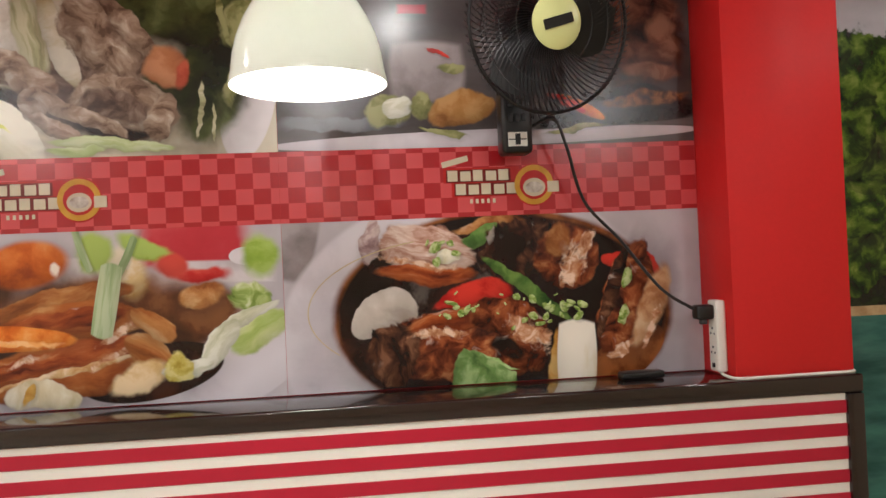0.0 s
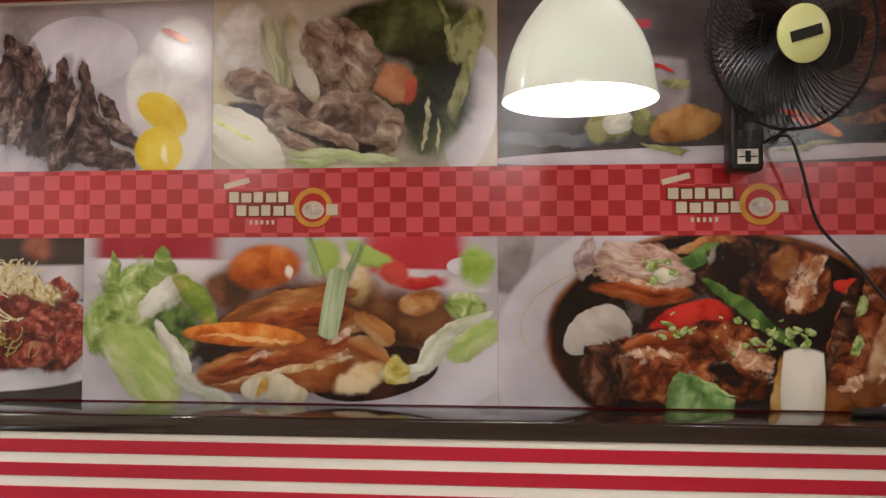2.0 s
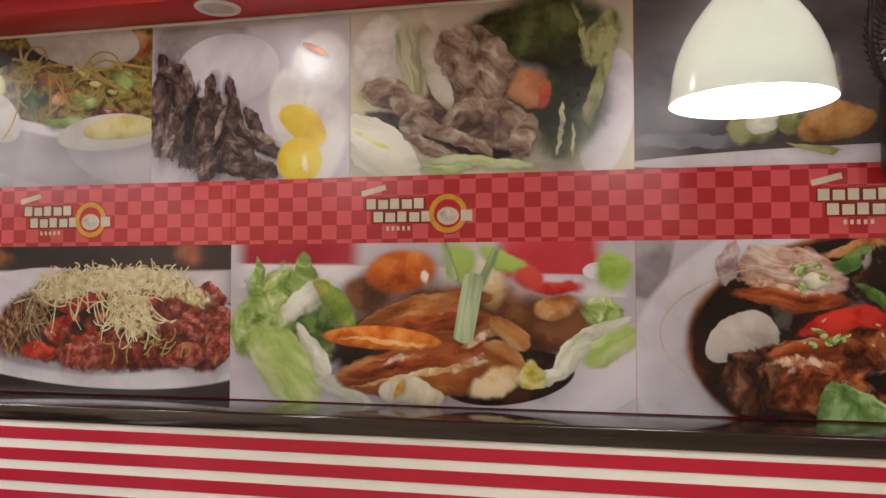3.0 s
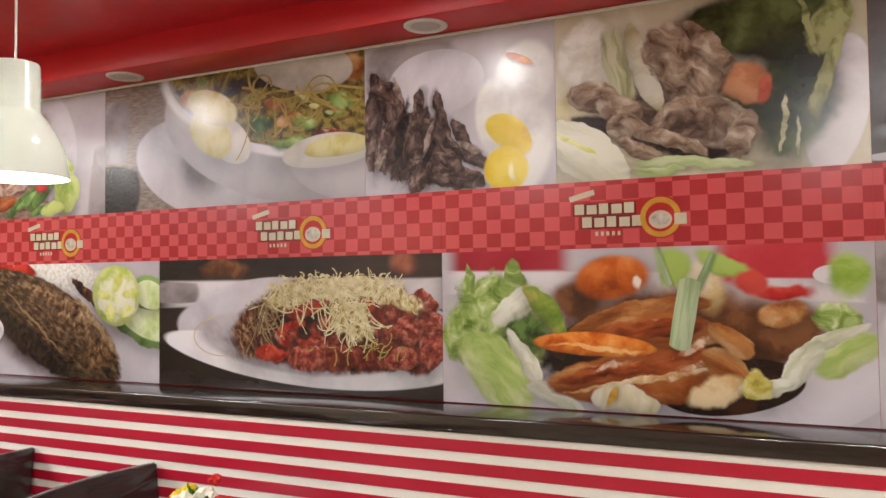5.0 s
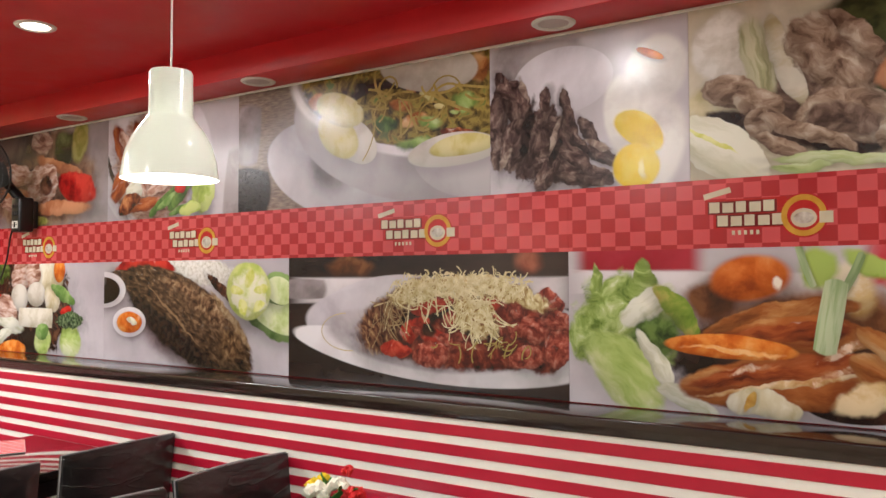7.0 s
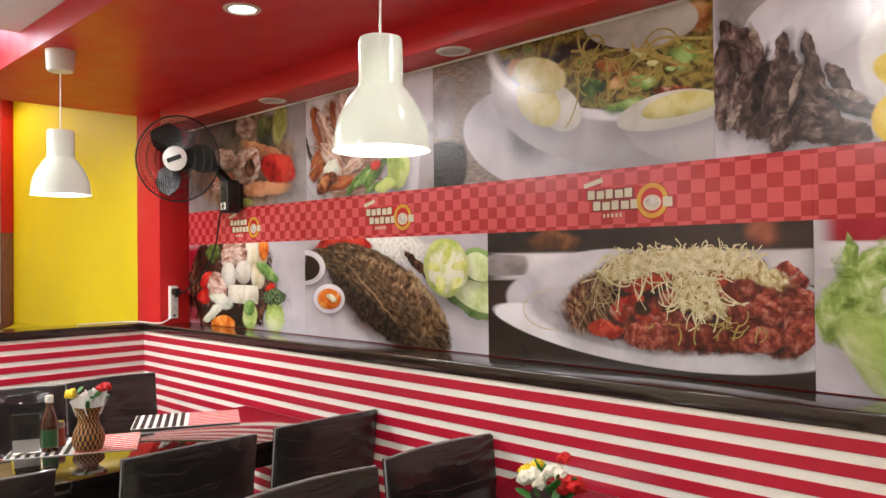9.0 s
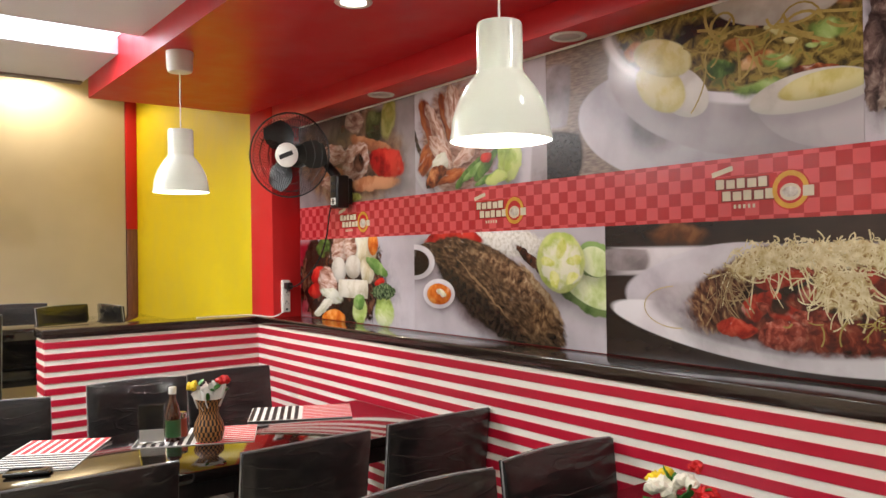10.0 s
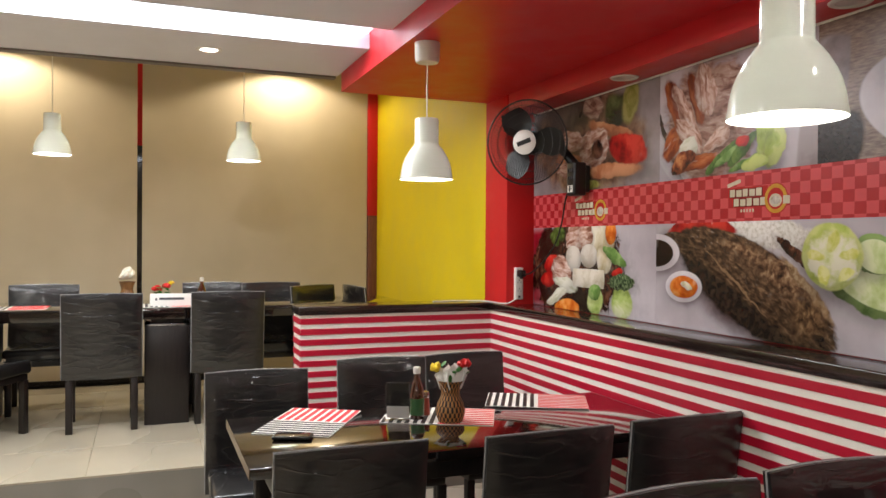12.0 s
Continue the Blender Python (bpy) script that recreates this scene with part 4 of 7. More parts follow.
SOY_PORK += [
    ("chunk_face", "darkmeat", -0.020, 1.211, 0.075, 0.091, 9, 0, 0),
    ("chunk_crust", "skin", 0.182, 1.300, 0.188, 0.032, 5, 0.35, 0),
    ("chunk_top", "redmeat", 0.304, 1.303, 0.113, 0.053, -13, 0.3, 0),
    ("chunk_shine", "glint", 0.361, 1.248, 0.075, 0.034, -33, 0, 0),
    ("chunk_shine", "glint", 0.103, 1.262, 0.109, 0.013, 3, 0.4, 0),
    ("chunk_seam", "sauce2", 0.297, 1.211, 0.069, 0.031, -29, 0, 0),
    ("radish_side", "radishbrown", 0.446, 1.168, 0.029, 0.103, -5, 0, 0),
    ("radish_piece", "radish", 0.496, 1.171, 0.060, 0.113, -2, 0, 0),
    ("green_pepper", "pepper_block", 0.229, 1.136, 0.094, 0.056, -19, 0, -0.3),
    ("pepper_edge", "greenlight", 0.273, 1.172, 0.062, 0.006, -26, 0, 0),
]
PORK_BELLY = [
    ("red_napkin", "redcloth", -1.292, 1.565, 0.217, 0.054, -0, 0, 0),
    ("red_napkin", "redblur", -0.544, 1.538, 0.172, 0.076, -0, 0, 0),
    ("far_table", "table", -1.109, 1.481, 0.418, 0.040, -1, 0, 0),
    ("far_table", "table", -0.491, 1.460, 0.170, 0.034, -1, 0, 0),
    ("plate_edge", "plate", -0.512, 1.169, 0.297, 0.107, 22, 0, 0),
    ("pale_cloth", "cup", -0.410, 1.499, 0.046, 0.025, 0, 0, 0),
    ("meat_shade", "brownblur", -1.077, 1.433, 0.103, 0.079, 10, 0, 0),
    ("brown_back", "brownblur", -0.619, 1.333, 0.237, 0.134, 7, 0, 0),
    ("dark_well", "sauce2", -0.965, 1.288, 0.304, 0.146, 1, 0, 0),
    ("lettuce_mass", "lettuce", -1.334, 1.348, 0.177, 0.177, 10, 0, 0),
    ("gravy", "sauce", -0.664, 1.199, 0.192, 0.075, 9, 0, 0),
]
PORK_BELLY += [
    ("pan_shade", "brownblur", -0.835, 1.370, 0.355, 0.136, 5, 0, 0),
    ("lettuce_tip", "lettuce", -1.419, 1.483, 0.062, 0.024, 93, 0, -0.5),
    ("lettuce_tip", "lettuce", -1.270, 1.504, 0.064, 0.030, 95, 0, -0.4),
    ("lettuce", "lettuce", -1.344, 1.399, 0.166, 0.106, 19, 0.2, 0),
    ("lettuce_fold", "leafwhite", -1.261, 1.416, 0.105, 0.052, 33, 0, 0),
    ("lettuce_edge", "greenedge", -1.177, 1.409, 0.112, 0.035, -50, 0.2, 0),
    ("lettuce_shade", "herbdark", -1.242, 1.325, 0.092, 0.068, 29, 0, 0),
    ("lettuce", "lettuce", -1.433, 1.313, 0.083, 0.106, 10, 0, 0),
    ("leaf_low", "leafpale", -1.333, 1.224, 0.169, 0.092, -45, 0.15, 0.1),
    ("leaf_rib", "leafwhite", -1.233, 1.251, 0.117, 0.030, -60, 0.35, 0),
    ("leaf_rib", "leafwhite", -1.144, 1.149, 0.099, 0.030, -25, 0.2, 0),
]
PORK_BELLY += [
    ("carrot_blur", "carrotblur", -0.974, 1.497, 0.119, 0.072, 6, 0, 0),
    ("carrot_glint", "glintsoft", -0.903, 1.483, 0.014, 0.022, 0, 0, 0),
    ("onion_blur", "onionblur", -0.725, 1.467, 0.068, 0.089, 20, 0, 0),
    ("herb_blur", "herbblur", -0.806, 1.528, 0.059, 0.068, 9, 0, 0),
    ("herb_blur", "herbblur", -0.677, 1.528, 0.093, 0.032, -24, 0, 0),
    ("chili", "redblur2", -0.605, 1.476, 0.054, 0.038, -10, 0, 0),
    ("chili", "redblur2", -0.527, 1.452, 0.097, 0.027, 2, 0, 0),
    ("brown_meat", "brownblur", -0.512, 1.350, 0.118, 0.078, 15, 0, 0),
    ("brown_meat", "tanmeat", -0.527, 1.397, 0.070, 0.038, 11, 0, 0),
    ("herb_blur", "herbblur", -0.373, 1.499, 0.058, 0.071, 10, 0, 0),
    ("green_leaf", "lettuce", -0.404, 1.390, 0.064, 0.047, -8, 0, 0),
]
PORK_BELLY += [
    ("pork_slab", "belly2", -0.906, 1.393, 0.214, 0.039, 13, 0.25, 0),
    ("slab_top", "belly", -0.877, 1.337, 0.213, 0.058, 5, 0.2, 0),
    ("slab_red", "skin", -0.875, 1.351, 0.167, 0.029, 5, 0.3, 0),
    ("pork_front", "belly", -0.888, 1.216, 0.296, 0.080, 4, 0.15, 0),
    ("front_skin", "skin", -0.879, 1.252, 0.275, 0.036, 10, 0.3, 0),
    ("front_line", "fatline", -0.894, 1.208, 0.250, 0.012, 11, 0.4, 0),
    ("front_glint", "glint", -0.726, 1.260, 0.114, 0.014, 23, 0, 0),
    ("front_glint", "glint", -0.981, 1.252, 0.058, 0.014, 21, 0, 0),
    ("front_glint", "glint", -0.750, 1.308, 0.065, 0.014, 30, 0, 0),
    ("pork_end", "belly2", -0.669, 1.246, 0.079, 0.051, -34, 0, 0),
    ("fat_end", "fatpale", -0.694, 1.182, 0.093, 0.044, 16, 0, 0),
]
PORK_BELLY += [
    ("meat_corner", "belly2", -0.653, 1.325, 0.072, 0.035, -39, 0, 0),
    ("carrot_slice", "carrot", -1.034, 1.306, 0.182, 0.036, -2, 0.12, 0),
    ("carrot_line", "carrotlight", -1.026, 1.293, 0.157, 0.008, -3, -0.3, 0),
    ("leek_wisp", "leek", -0.835, 1.532, 0.065, 0.010, 108, 0.3, 0),
    ("leek_wisp", "leek", -0.724, 1.499, 0.070, 0.011, 64, -0.4, 0),
    ("leek", "leek", -0.775, 1.395, 0.103, 0.031, 80, 0, 0),
    ("curl_leaf", "leafpale", -0.390, 1.297, 0.102, 0.051, 33, 0.2, 0),
    ("onion_curl", "leafwhite", -0.425, 1.328, 0.111, 0.020, 29, 0.6, 0),
    ("onion_curl", "leafwhite", -0.489, 1.265, 0.075, 0.037, 52, 0.3, 0),
    ("onion_curl", "leafwhite", -0.567, 1.204, 0.076, 0.028, 11, -0.3, 0),
    ("onion_leaf", "yellowleaf", -0.595, 1.208, 0.041, 0.046, 21, 0, 0),
]
PORK_BELLY += [
    ("egg_piece", "onion", -0.943, 1.155, 0.101, 0.042, -6, 0.3, 0),
    ("egg_yolk", "potato", -0.979, 1.157, 0.033, 0.014, 59, 0, 0),
]
SPAGHETTI = [
    ("warm_blur", "blurred", -1.650, 1.552, 0.070, 0.051, -2, 0, 0),
    ("warm_blur", "brownblur", -2.393, 1.547, 0.137, 0.047, -1, 0, 0),
    ("far_table", "table", -2.077, 1.454, 0.647, 0.055, -0, 0, 0),
    ("shade_table", "table_grey", -2.621, 1.459, 0.125, 0.044, 0, 0, 0),
    ("plate_back", "plate", -2.256, 1.356, 0.362, 0.152, 9, 0, 0),
    ("plate_back", "plate", -2.013, 1.325, 0.610, 0.162, -2, 0, 0),
    ("plate_lip", "cup", -2.577, 1.259, 0.096, 0.022, -13, 0, 0),
    ("plate_rim", "cup", -2.065, 1.218, 0.632, 0.082, -4, -0.4, 0),
    ("plate_well", "platewell", -2.028, 1.284, 0.521, 0.117, -2, -0.2, 0),
    ("mound_shadow", "sauce2", -1.955, 1.248, 0.434, 0.058, -3, -0.35, 0),
    ("mound", "mound", -1.907, 1.324, 0.419, 0.145, -0, 0.1, 0),
]
SPAGHETTI += [
    ("mound", "mound", -1.868, 1.413, 0.313, 0.098, 0, 0.2, 0),
    ("mound_side", "mound", -1.609, 1.316, 0.105, 0.130, 2, 0, 0),
    ("dark_side", "darknoodle", -2.235, 1.333, 0.150, 0.104, 32, 0, 0),
    ("dark_side", "darknoodle", -2.132, 1.410, 0.136, 0.077, 33, 0, 0),
    ("dark_gap", "sauce2", -2.083, 1.352, 0.097, 0.052, 9, 0, 0),
    ("dark_gap", "sauce2", -2.000, 1.383, 0.117, 0.031, -4, 0, 0),
    ("tomato_bit", "tomatobit", -2.034, 1.398, 0.091, 0.028, 7, 0, 0),
    ("tomato_bit", "tomatobit", -2.107, 1.321, 0.060, 0.038, 35, 0, 0),
    ("tomato_bit", "tomatobit", -2.183, 1.249, 0.075, 0.033, -6, 0, 0),
    ("tomato_bit", "tomatobit", -2.011, 1.296, 0.078, 0.032, -15, 0, 0),
    ("mince", "mince", -2.036, 1.235, 0.081, 0.047, 2, 0, 0),
]
SPAGHETTI += [
    ("mince", "mince", -1.660, 1.241, 0.070, 0.036, 11, 0, 0),
    ("mince", "mince", -1.549, 1.273, 0.051, 0.060, 2, 0, 0),
    ("mince", "mince", -1.638, 1.333, 0.061, 0.047, 1, 0, 0),
    ("mince", "mince", -1.575, 1.425, 0.059, 0.037, -18, 0, 0),
    ("mince", "mince", -1.547, 1.362, 0.051, 0.036, 1, 0, 0),
    ("cheese", "cheesemass", -1.917, 1.472, 0.256, 0.043, 2, 0.45, 0),
    ("cheese", "cheesethin", -1.702, 1.447, 0.157, 0.041, -14, 0.3, 0),
    ("cheese", "cheesethin", -1.850, 1.367, 0.106, 0.071, -26, 0, 0),
    ("cheese", "cheesethin", -2.084, 1.450, 0.144, 0.049, 16, 0, 0),
]
FRIED_FISH = [
    ("rice", "rice", -3.267, 1.540, 0.345, 0.068, -7, 0, 0),
    ("red_flower", "redpep", -3.688, 1.558, 0.160, 0.036, 1, 0.3, 0),
    ("red_flower", "redpep", -3.518, 1.569, 0.132, 0.029, -5, 0.3, 0),
    ("fish_shadow", "shadow", -3.397, 1.208, 0.451, 0.110, -21, 0, 0),
    ("tail", "fish", -3.720, 1.495, 0.159, 0.044, -10, 0, 0),
    ("tail", "fish", -3.636, 1.431, 0.079, 0.077, -20, 0, 0),
    ("fried_fish", "fish", -3.330, 1.346, 0.488, 0.159, -25, 0.18, 0.12),
    ("fish_belly", "fishdark", -3.433, 1.250, 0.399, 0.067, -28, -0.25, 0),
    ("fish_side", "fishgold", -3.183, 1.379, 0.286, 0.088, -27, 0.2, 0),
    ("fish_side", "fishgold", -3.359, 1.461, 0.223, 0.044, -17, 0.2, 0),
    ("fish_edge", "fishpale", -3.036, 1.337, 0.205, 0.023, -43, 0.6, 0),
]
FRIED_FISH += [
    ("fish_head", "fishhead", -3.032, 1.222, 0.114, 0.114, -35, 0, 0),
    ("fish_seam", "fishseam", -3.410, 1.341, 0.250, 0.007, -36, 0.5, 0),
    ("fish_eye", "eye", -2.984, 1.155, 0.024, 0.015, 5, 0, 0),
    ("fin", "darkmeat", -3.095, 1.459, 0.113, 0.022, -34, 0, 0),
    ("cucumber_rind", "greenpep", -2.808, 1.366, 0.206, 0.100, -26, -0.1, 0),
    ("cucumber", "cucumber", -2.797, 1.382, 0.196, 0.087, -26, -0.1, 0),
    ("cucumber_rind", "greenpep", -2.761, 1.460, 0.091, 0.067, -17, 0, 0),
    ("cucumber", "cucumber", -2.756, 1.452, 0.081, 0.057, -16, 0, 0),
    ("lime_rind", "lime", -2.936, 1.449, 0.134, 0.124, -6, 0, 0),
    ("lime_flesh", "limeflesh", -2.928, 1.442, 0.113, 0.099, -6, 0, 0),
    ("lime_petal", "limepetal", -2.929, 1.504, 0.029, 0.048, -30, 0, 0),
]
FRIED_FISH += [
    ("lime_petal", "limepetal", -2.854, 1.458, 0.048, 0.020, 16, 0, 0),
    ("lime_petal", "limepetal", -2.872, 1.388, 0.021, 0.043, -54, 0, 0),
    ("lime_petal", "limepetal", -2.962, 1.379, 0.026, 0.042, 18, 0, 0),
    ("lime_petal", "limepetal", -2.999, 1.448, 0.048, 0.021, -8, 0, 0),
    ("cup_shadow", "shadow", -3.893, 1.422, 0.187, 0.096, 1, 0, 0),
    ("sauce_cup", "cup", -3.918, 1.449, 0.171, 0.089, 0, 0, 0),
    ("soy_dip", "sauce", -3.924, 1.446, 0.131, 0.065, 0, 0, 0),
    ("cup_shadow", "shadow", -3.713, 1.280, 0.146, 0.077, 3, 0, 0),
    ("sauce_cup", "cup", -3.724, 1.300, 0.127, 0.072, 2, 0, 0),
    ("chili_dip", "carrot", -3.722, 1.298, 0.098, 0.052, 2, 0, 0),
    ("dip_onion", "onionsmall", -3.704, 1.301, 0.046, 0.016, -11, 0, 0),
]
HOTPOT = [
    ("red_bowl", "redcloth", -5.035, 1.347, 0.131, 0.275, 2, 0, 0),
    ("bowl_shadow", "shadow", -4.653, 1.324, 0.568, 0.327, 2, 0, 0),
    ("vegetables", "darkmeat", -4.681, 1.339, 0.502, 0.299, 2, 0, 0),
    ("pale_veg", "onion", -4.414, 1.498, 0.158, 0.109, -0, 0, 0),
    ("carrot", "carrot", -4.298, 1.547, 0.054, 0.065, -1, 0, 0),
    ("mushroom", "eye", -4.947, 1.490, 0.127, 0.115, -0, 0, 0),
    ("greens", "herbdark", -4.842, 1.533, 0.090, 0.063, 10, 0, 0),
    ("shrimp", "chop", -4.659, 1.515, 0.096, 0.094, 10, 0, 0),
    ("shrimp", "chop", -4.543, 1.530, 0.071, 0.088, 4, 0, 0),
    ("egg", "egg", -4.667, 1.403, 0.087, 0.077, -3, 0, 0),
    ("egg", "egg", -4.508, 1.421, 0.089, 0.068, 1, 0, 0),
]
HOTPOT += [
    ("radish_bit", "onion", -4.355, 1.408, 0.077, 0.084, 1, 0, 0),
    ("pea_pod", "greenpep", -4.264, 1.425, 0.124, 0.032, -25, 0, 0),
    ("tomato", "redpep", -4.899, 1.357, 0.097, 0.073, 1, 0, 0),
    ("tomato", "redpep", -4.949, 1.274, 0.085, 0.047, 2, 0, 0),
    ("squid", "chop", -4.799, 1.320, 0.118, 0.096, -14, 0, 0),
    ("squid", "leafwhite", -4.748, 1.256, 0.148, 0.041, -8, 0, 0),
    ("fish_cake", "egg2", -4.514, 1.300, 0.165, 0.053, 0, 0, 0),
    ("seaweed", "eye", -4.590, 1.168, 0.098, 0.088, 4, 0, 0),
    ("pale_strip", "leafwhite", -4.848, 1.184, 0.132, 0.034, 22, 0, 0),
    ("orange_piece", "carrot", -4.737, 1.119, 0.143, 0.058, 4, 0, 0),
    ("bok_choy", "leafpale", -4.442, 1.177, 0.086, 0.079, 4, 0, 0),
]
HOTPOT += [
    ("bok_choy", "greenpep", -4.452, 1.232, 0.058, 0.043, 3, 0, 0),
    ("broccoli_stem", "leafpale", -4.199, 1.193, 0.102, 0.094, -1, 0, 0),
    ("pepper_bit", "redpep", -4.232, 1.343, 0.055, 0.027, 13, 0, 0),
    ("broccoli", "broccoli", -4.204, 1.297, 0.124, 0.043, 2, 0.3, 0),
]
STEAK = [
    ("dim_room", "dimblue", -0.178, 1.994, 0.187, 0.172, -1, 0, 0),
    ("dark_room", "dim", 0.436, 2.078, 0.236, 0.205, -1, 0, 0),
    ("table_lip", "plate", 0.275, 1.801, 0.628, 0.025, 1, 0, 0),
    ("tray_side", "shadowblue", -0.134, 1.849, 0.203, 0.021, -0, 0, 0),
    ("dark_tray", "cloth", 0.621, 1.861, 0.300, 0.038, 3, 0, 0),
    ("dark_back", "dim", 0.592, 1.981, 0.300, 0.142, -1, 0, 0),
    ("serving_dish", "table_grey", 0.103, 1.989, 0.118, 0.094, -1, 0, 0),
    ("greens", "herbdull", 0.174, 1.996, 0.041, 0.019, -11, 0, 0),
    ("pepper_strip", "redpep", 0.136, 2.044, 0.034, 0.006, -26, 0, 0),
    ("flower_veg", "herbdull", -0.009, 1.881, 0.072, 0.053, 9, 0, 0),
    ("flower_veg", "leafwhite", 0.015, 1.889, 0.047, 0.035, 19, 0, 0),
]
STEAK += [
    ("flower_veg", "herbdull", 0.085, 1.895, 0.035, 0.041, -1, 0, 0),
    ("potato", "peach", 0.196, 1.889, 0.101, 0.057, 9, 0.2, 0),
    ("herb_strip", "herbdull", 0.139, 1.820, 0.072, 0.009, -15, 0, 0),
    ("grilled_steak", "steakdull", 0.720, 2.074, 0.150, 0.174, -11, 0, 0),
    ("steak_light", "steaklight", 0.749, 1.978, 0.095, 0.028, -7, 0, 0),
    ("steak_light", "steaklight", 0.791, 2.072, 0.057, 0.079, 19, 0, 0),
    ("dark_slot", "sauce2", 0.652, 1.917, 0.174, 0.025, 2, 0, 0),
    ("bean_row", "beans", 0.731, 1.903, 0.142, 0.022, 4, 0, 0),
    ("carrot_stick", "carrot", 0.544, 1.881, 0.075, 0.017, -28, 0, 0),
    ("carrot_stick", "redpep", 0.494, 1.891, 0.066, 0.013, -26, 0, 0),
    ("greens", "herbdull", 0.532, 1.821, 0.095, 0.011, 7, 0, 0),
]
STEAK += [
    ("red_sign", "redcloth", 0.068, 2.165, 0.047, 0.015, -1, 0, 0),
]
BEEF_VEG = [
    ("broth", "whitepart", -1.027, 2.149, 0.104, 0.118, -4, 0, 0),
    ("bowl_depth", "taupedark", -0.762, 1.969, 0.246, 0.163, -3, 0, 0),
    ("clear_soup", "soup", -1.096, 1.985, 0.070, 0.067, -2, 0, 0),
    ("bowl_edge", "cup", -0.385, 1.935, 0.076, 0.187, -11, 0, 0),
    ("dark_leaves", "darkleaf", -0.526, 2.167, 0.191, 0.143, -12, 0, 0),
    ("dark_leaves", "darkleaf", -0.485, 1.972, 0.119, 0.190, -9, 0, 0),
    ("leaf_light", "herbdull", -0.398, 2.141, 0.054, 0.093, -24, 0, 0),
    ("dark_leaves", "darkleaf", -0.659, 2.175, 0.131, 0.080, -14, 0, 0),
    ("leaf_edge", "herbdull", -0.406, 2.016, 0.025, 0.124, -18, 0.3, 0),
    ("dark_gap", "sauce2", -0.993, 1.938, 0.104, 0.037, -12, 0, 0),
    ("dark_gap", "sauce2", -0.726, 1.869, 0.147, 0.065, -2, 0, 0),
]
BEEF_VEG += [
    ("dark_gap", "darkleaf", -0.611, 1.962, 0.096, 0.080, -3, 0, 0),
    ("onion_strip", "leafpale2", -0.944, 2.104, 0.144, 0.050, -78, 0, 0),
    ("onion_strip", "onion", -0.876, 2.091, 0.152, 0.033, -72, -0.2, 0),
    ("beef", "taupe", -0.754, 2.093, 0.155, 0.092, -53, 0.15, 0),
    ("beef", "taupe", -0.691, 2.121, 0.111, 0.031, -52, 0, 0),
    ("beef", "taupe", -1.010, 2.022, 0.090, 0.043, -14, 0.3, 0),
    ("beef", "taupe", -0.940, 1.978, 0.073, 0.048, -32, 0, 0),
    ("beef", "taupe", -0.947, 1.925, 0.045, 0.036, -40, 0, 0),
    ("beef_fold", "taupe", -0.712, 1.926, 0.148, 0.071, -14, 0.35, 0),
    ("fold_inside", "taupedark", -0.732, 1.916, 0.109, 0.045, -16, 0.3, 0),
    ("beef", "taupe", -0.619, 1.882, 0.036, 0.070, -18, 0.2, 0),
]
BEEF_VEG += [
    ("beef", "taupe", -0.824, 1.891, 0.141, 0.027, -24, 0.15, 0),
    ("beef", "taupe", -0.889, 1.860, 0.072, 0.023, -31, 0, 0),
    ("carrot", "carrotdull", -0.601, 2.013, 0.059, 0.054, -23, 0, 0),
    ("carrot", "carrotred", -0.555, 1.992, 0.023, 0.047, -22, 0, 0),
    ("chili", "darkleaf", -0.501, 1.901, 0.038, 0.105, -9, 0, 0),
    ("chili_shine", "leafpale2", -0.513, 1.901, 0.008, 0.083, -4, 0, 0),
    ("chili_shine", "leafpale2", -0.482, 1.861, 0.006, 0.054, 5, 0, 0),
    ("leaf_vein", "herbdull", -0.452, 2.161, 0.009, 0.113, 13, 0, 0),
    ("cabbage", "cabbage", -1.042, 1.863, 0.165, 0.076, -33, 0.35, 0),
    ("cabbage_line", "limepetal", -1.079, 1.892, 0.105, 0.007, -31, 0, 0),
    ("celery", "leek2", -0.740, 1.809, 0.176, 0.020, -4, 0, 0),
]
BEEF_VEG += [
    ("celery", "leek2", -0.840, 1.792, 0.077, 0.015, 0, 0, 0),
]
BEEF_EGG = [
    ("glass_shade", "table_grey", -1.618, 2.205, 0.183, 0.067, -2, 0, 0),
    ("bowl_grey", "plate", -1.529, 2.126, 0.175, 0.110, 1, 0, 0),
    ("egg_white", "eggbright", -1.226, 2.117, 0.103, 0.122, -18, 0, 0),
    ("egg_white", "eggbright", -1.244, 1.898, 0.116, 0.176, -13, 0, 0),
    ("egg_white", "eggbright", -1.328, 1.993, 0.071, 0.131, 5, 0, 0),
    ("egg_spot", "carrot", -1.244, 2.168, 0.048, 0.013, -27, 0, 0),
    ("beef_slab", "beefshred", -1.756, 2.008, 0.159, 0.037, 87, 0, 0),
    ("beef_slab", "beefshred", -1.683, 2.066, 0.102, 0.048, -75, 0, 0),
    ("beef_slab", "beefshred", -1.616, 1.935, 0.134, 0.071, 69, 0, 0),
    ("beef_slab", "beefshred", -1.699, 1.935, 0.096, 0.055, 77, 0, 0),
    ("dark_cut", "beefdark", -1.651, 1.986, 0.121, 0.025, 75, 0, 0),
]
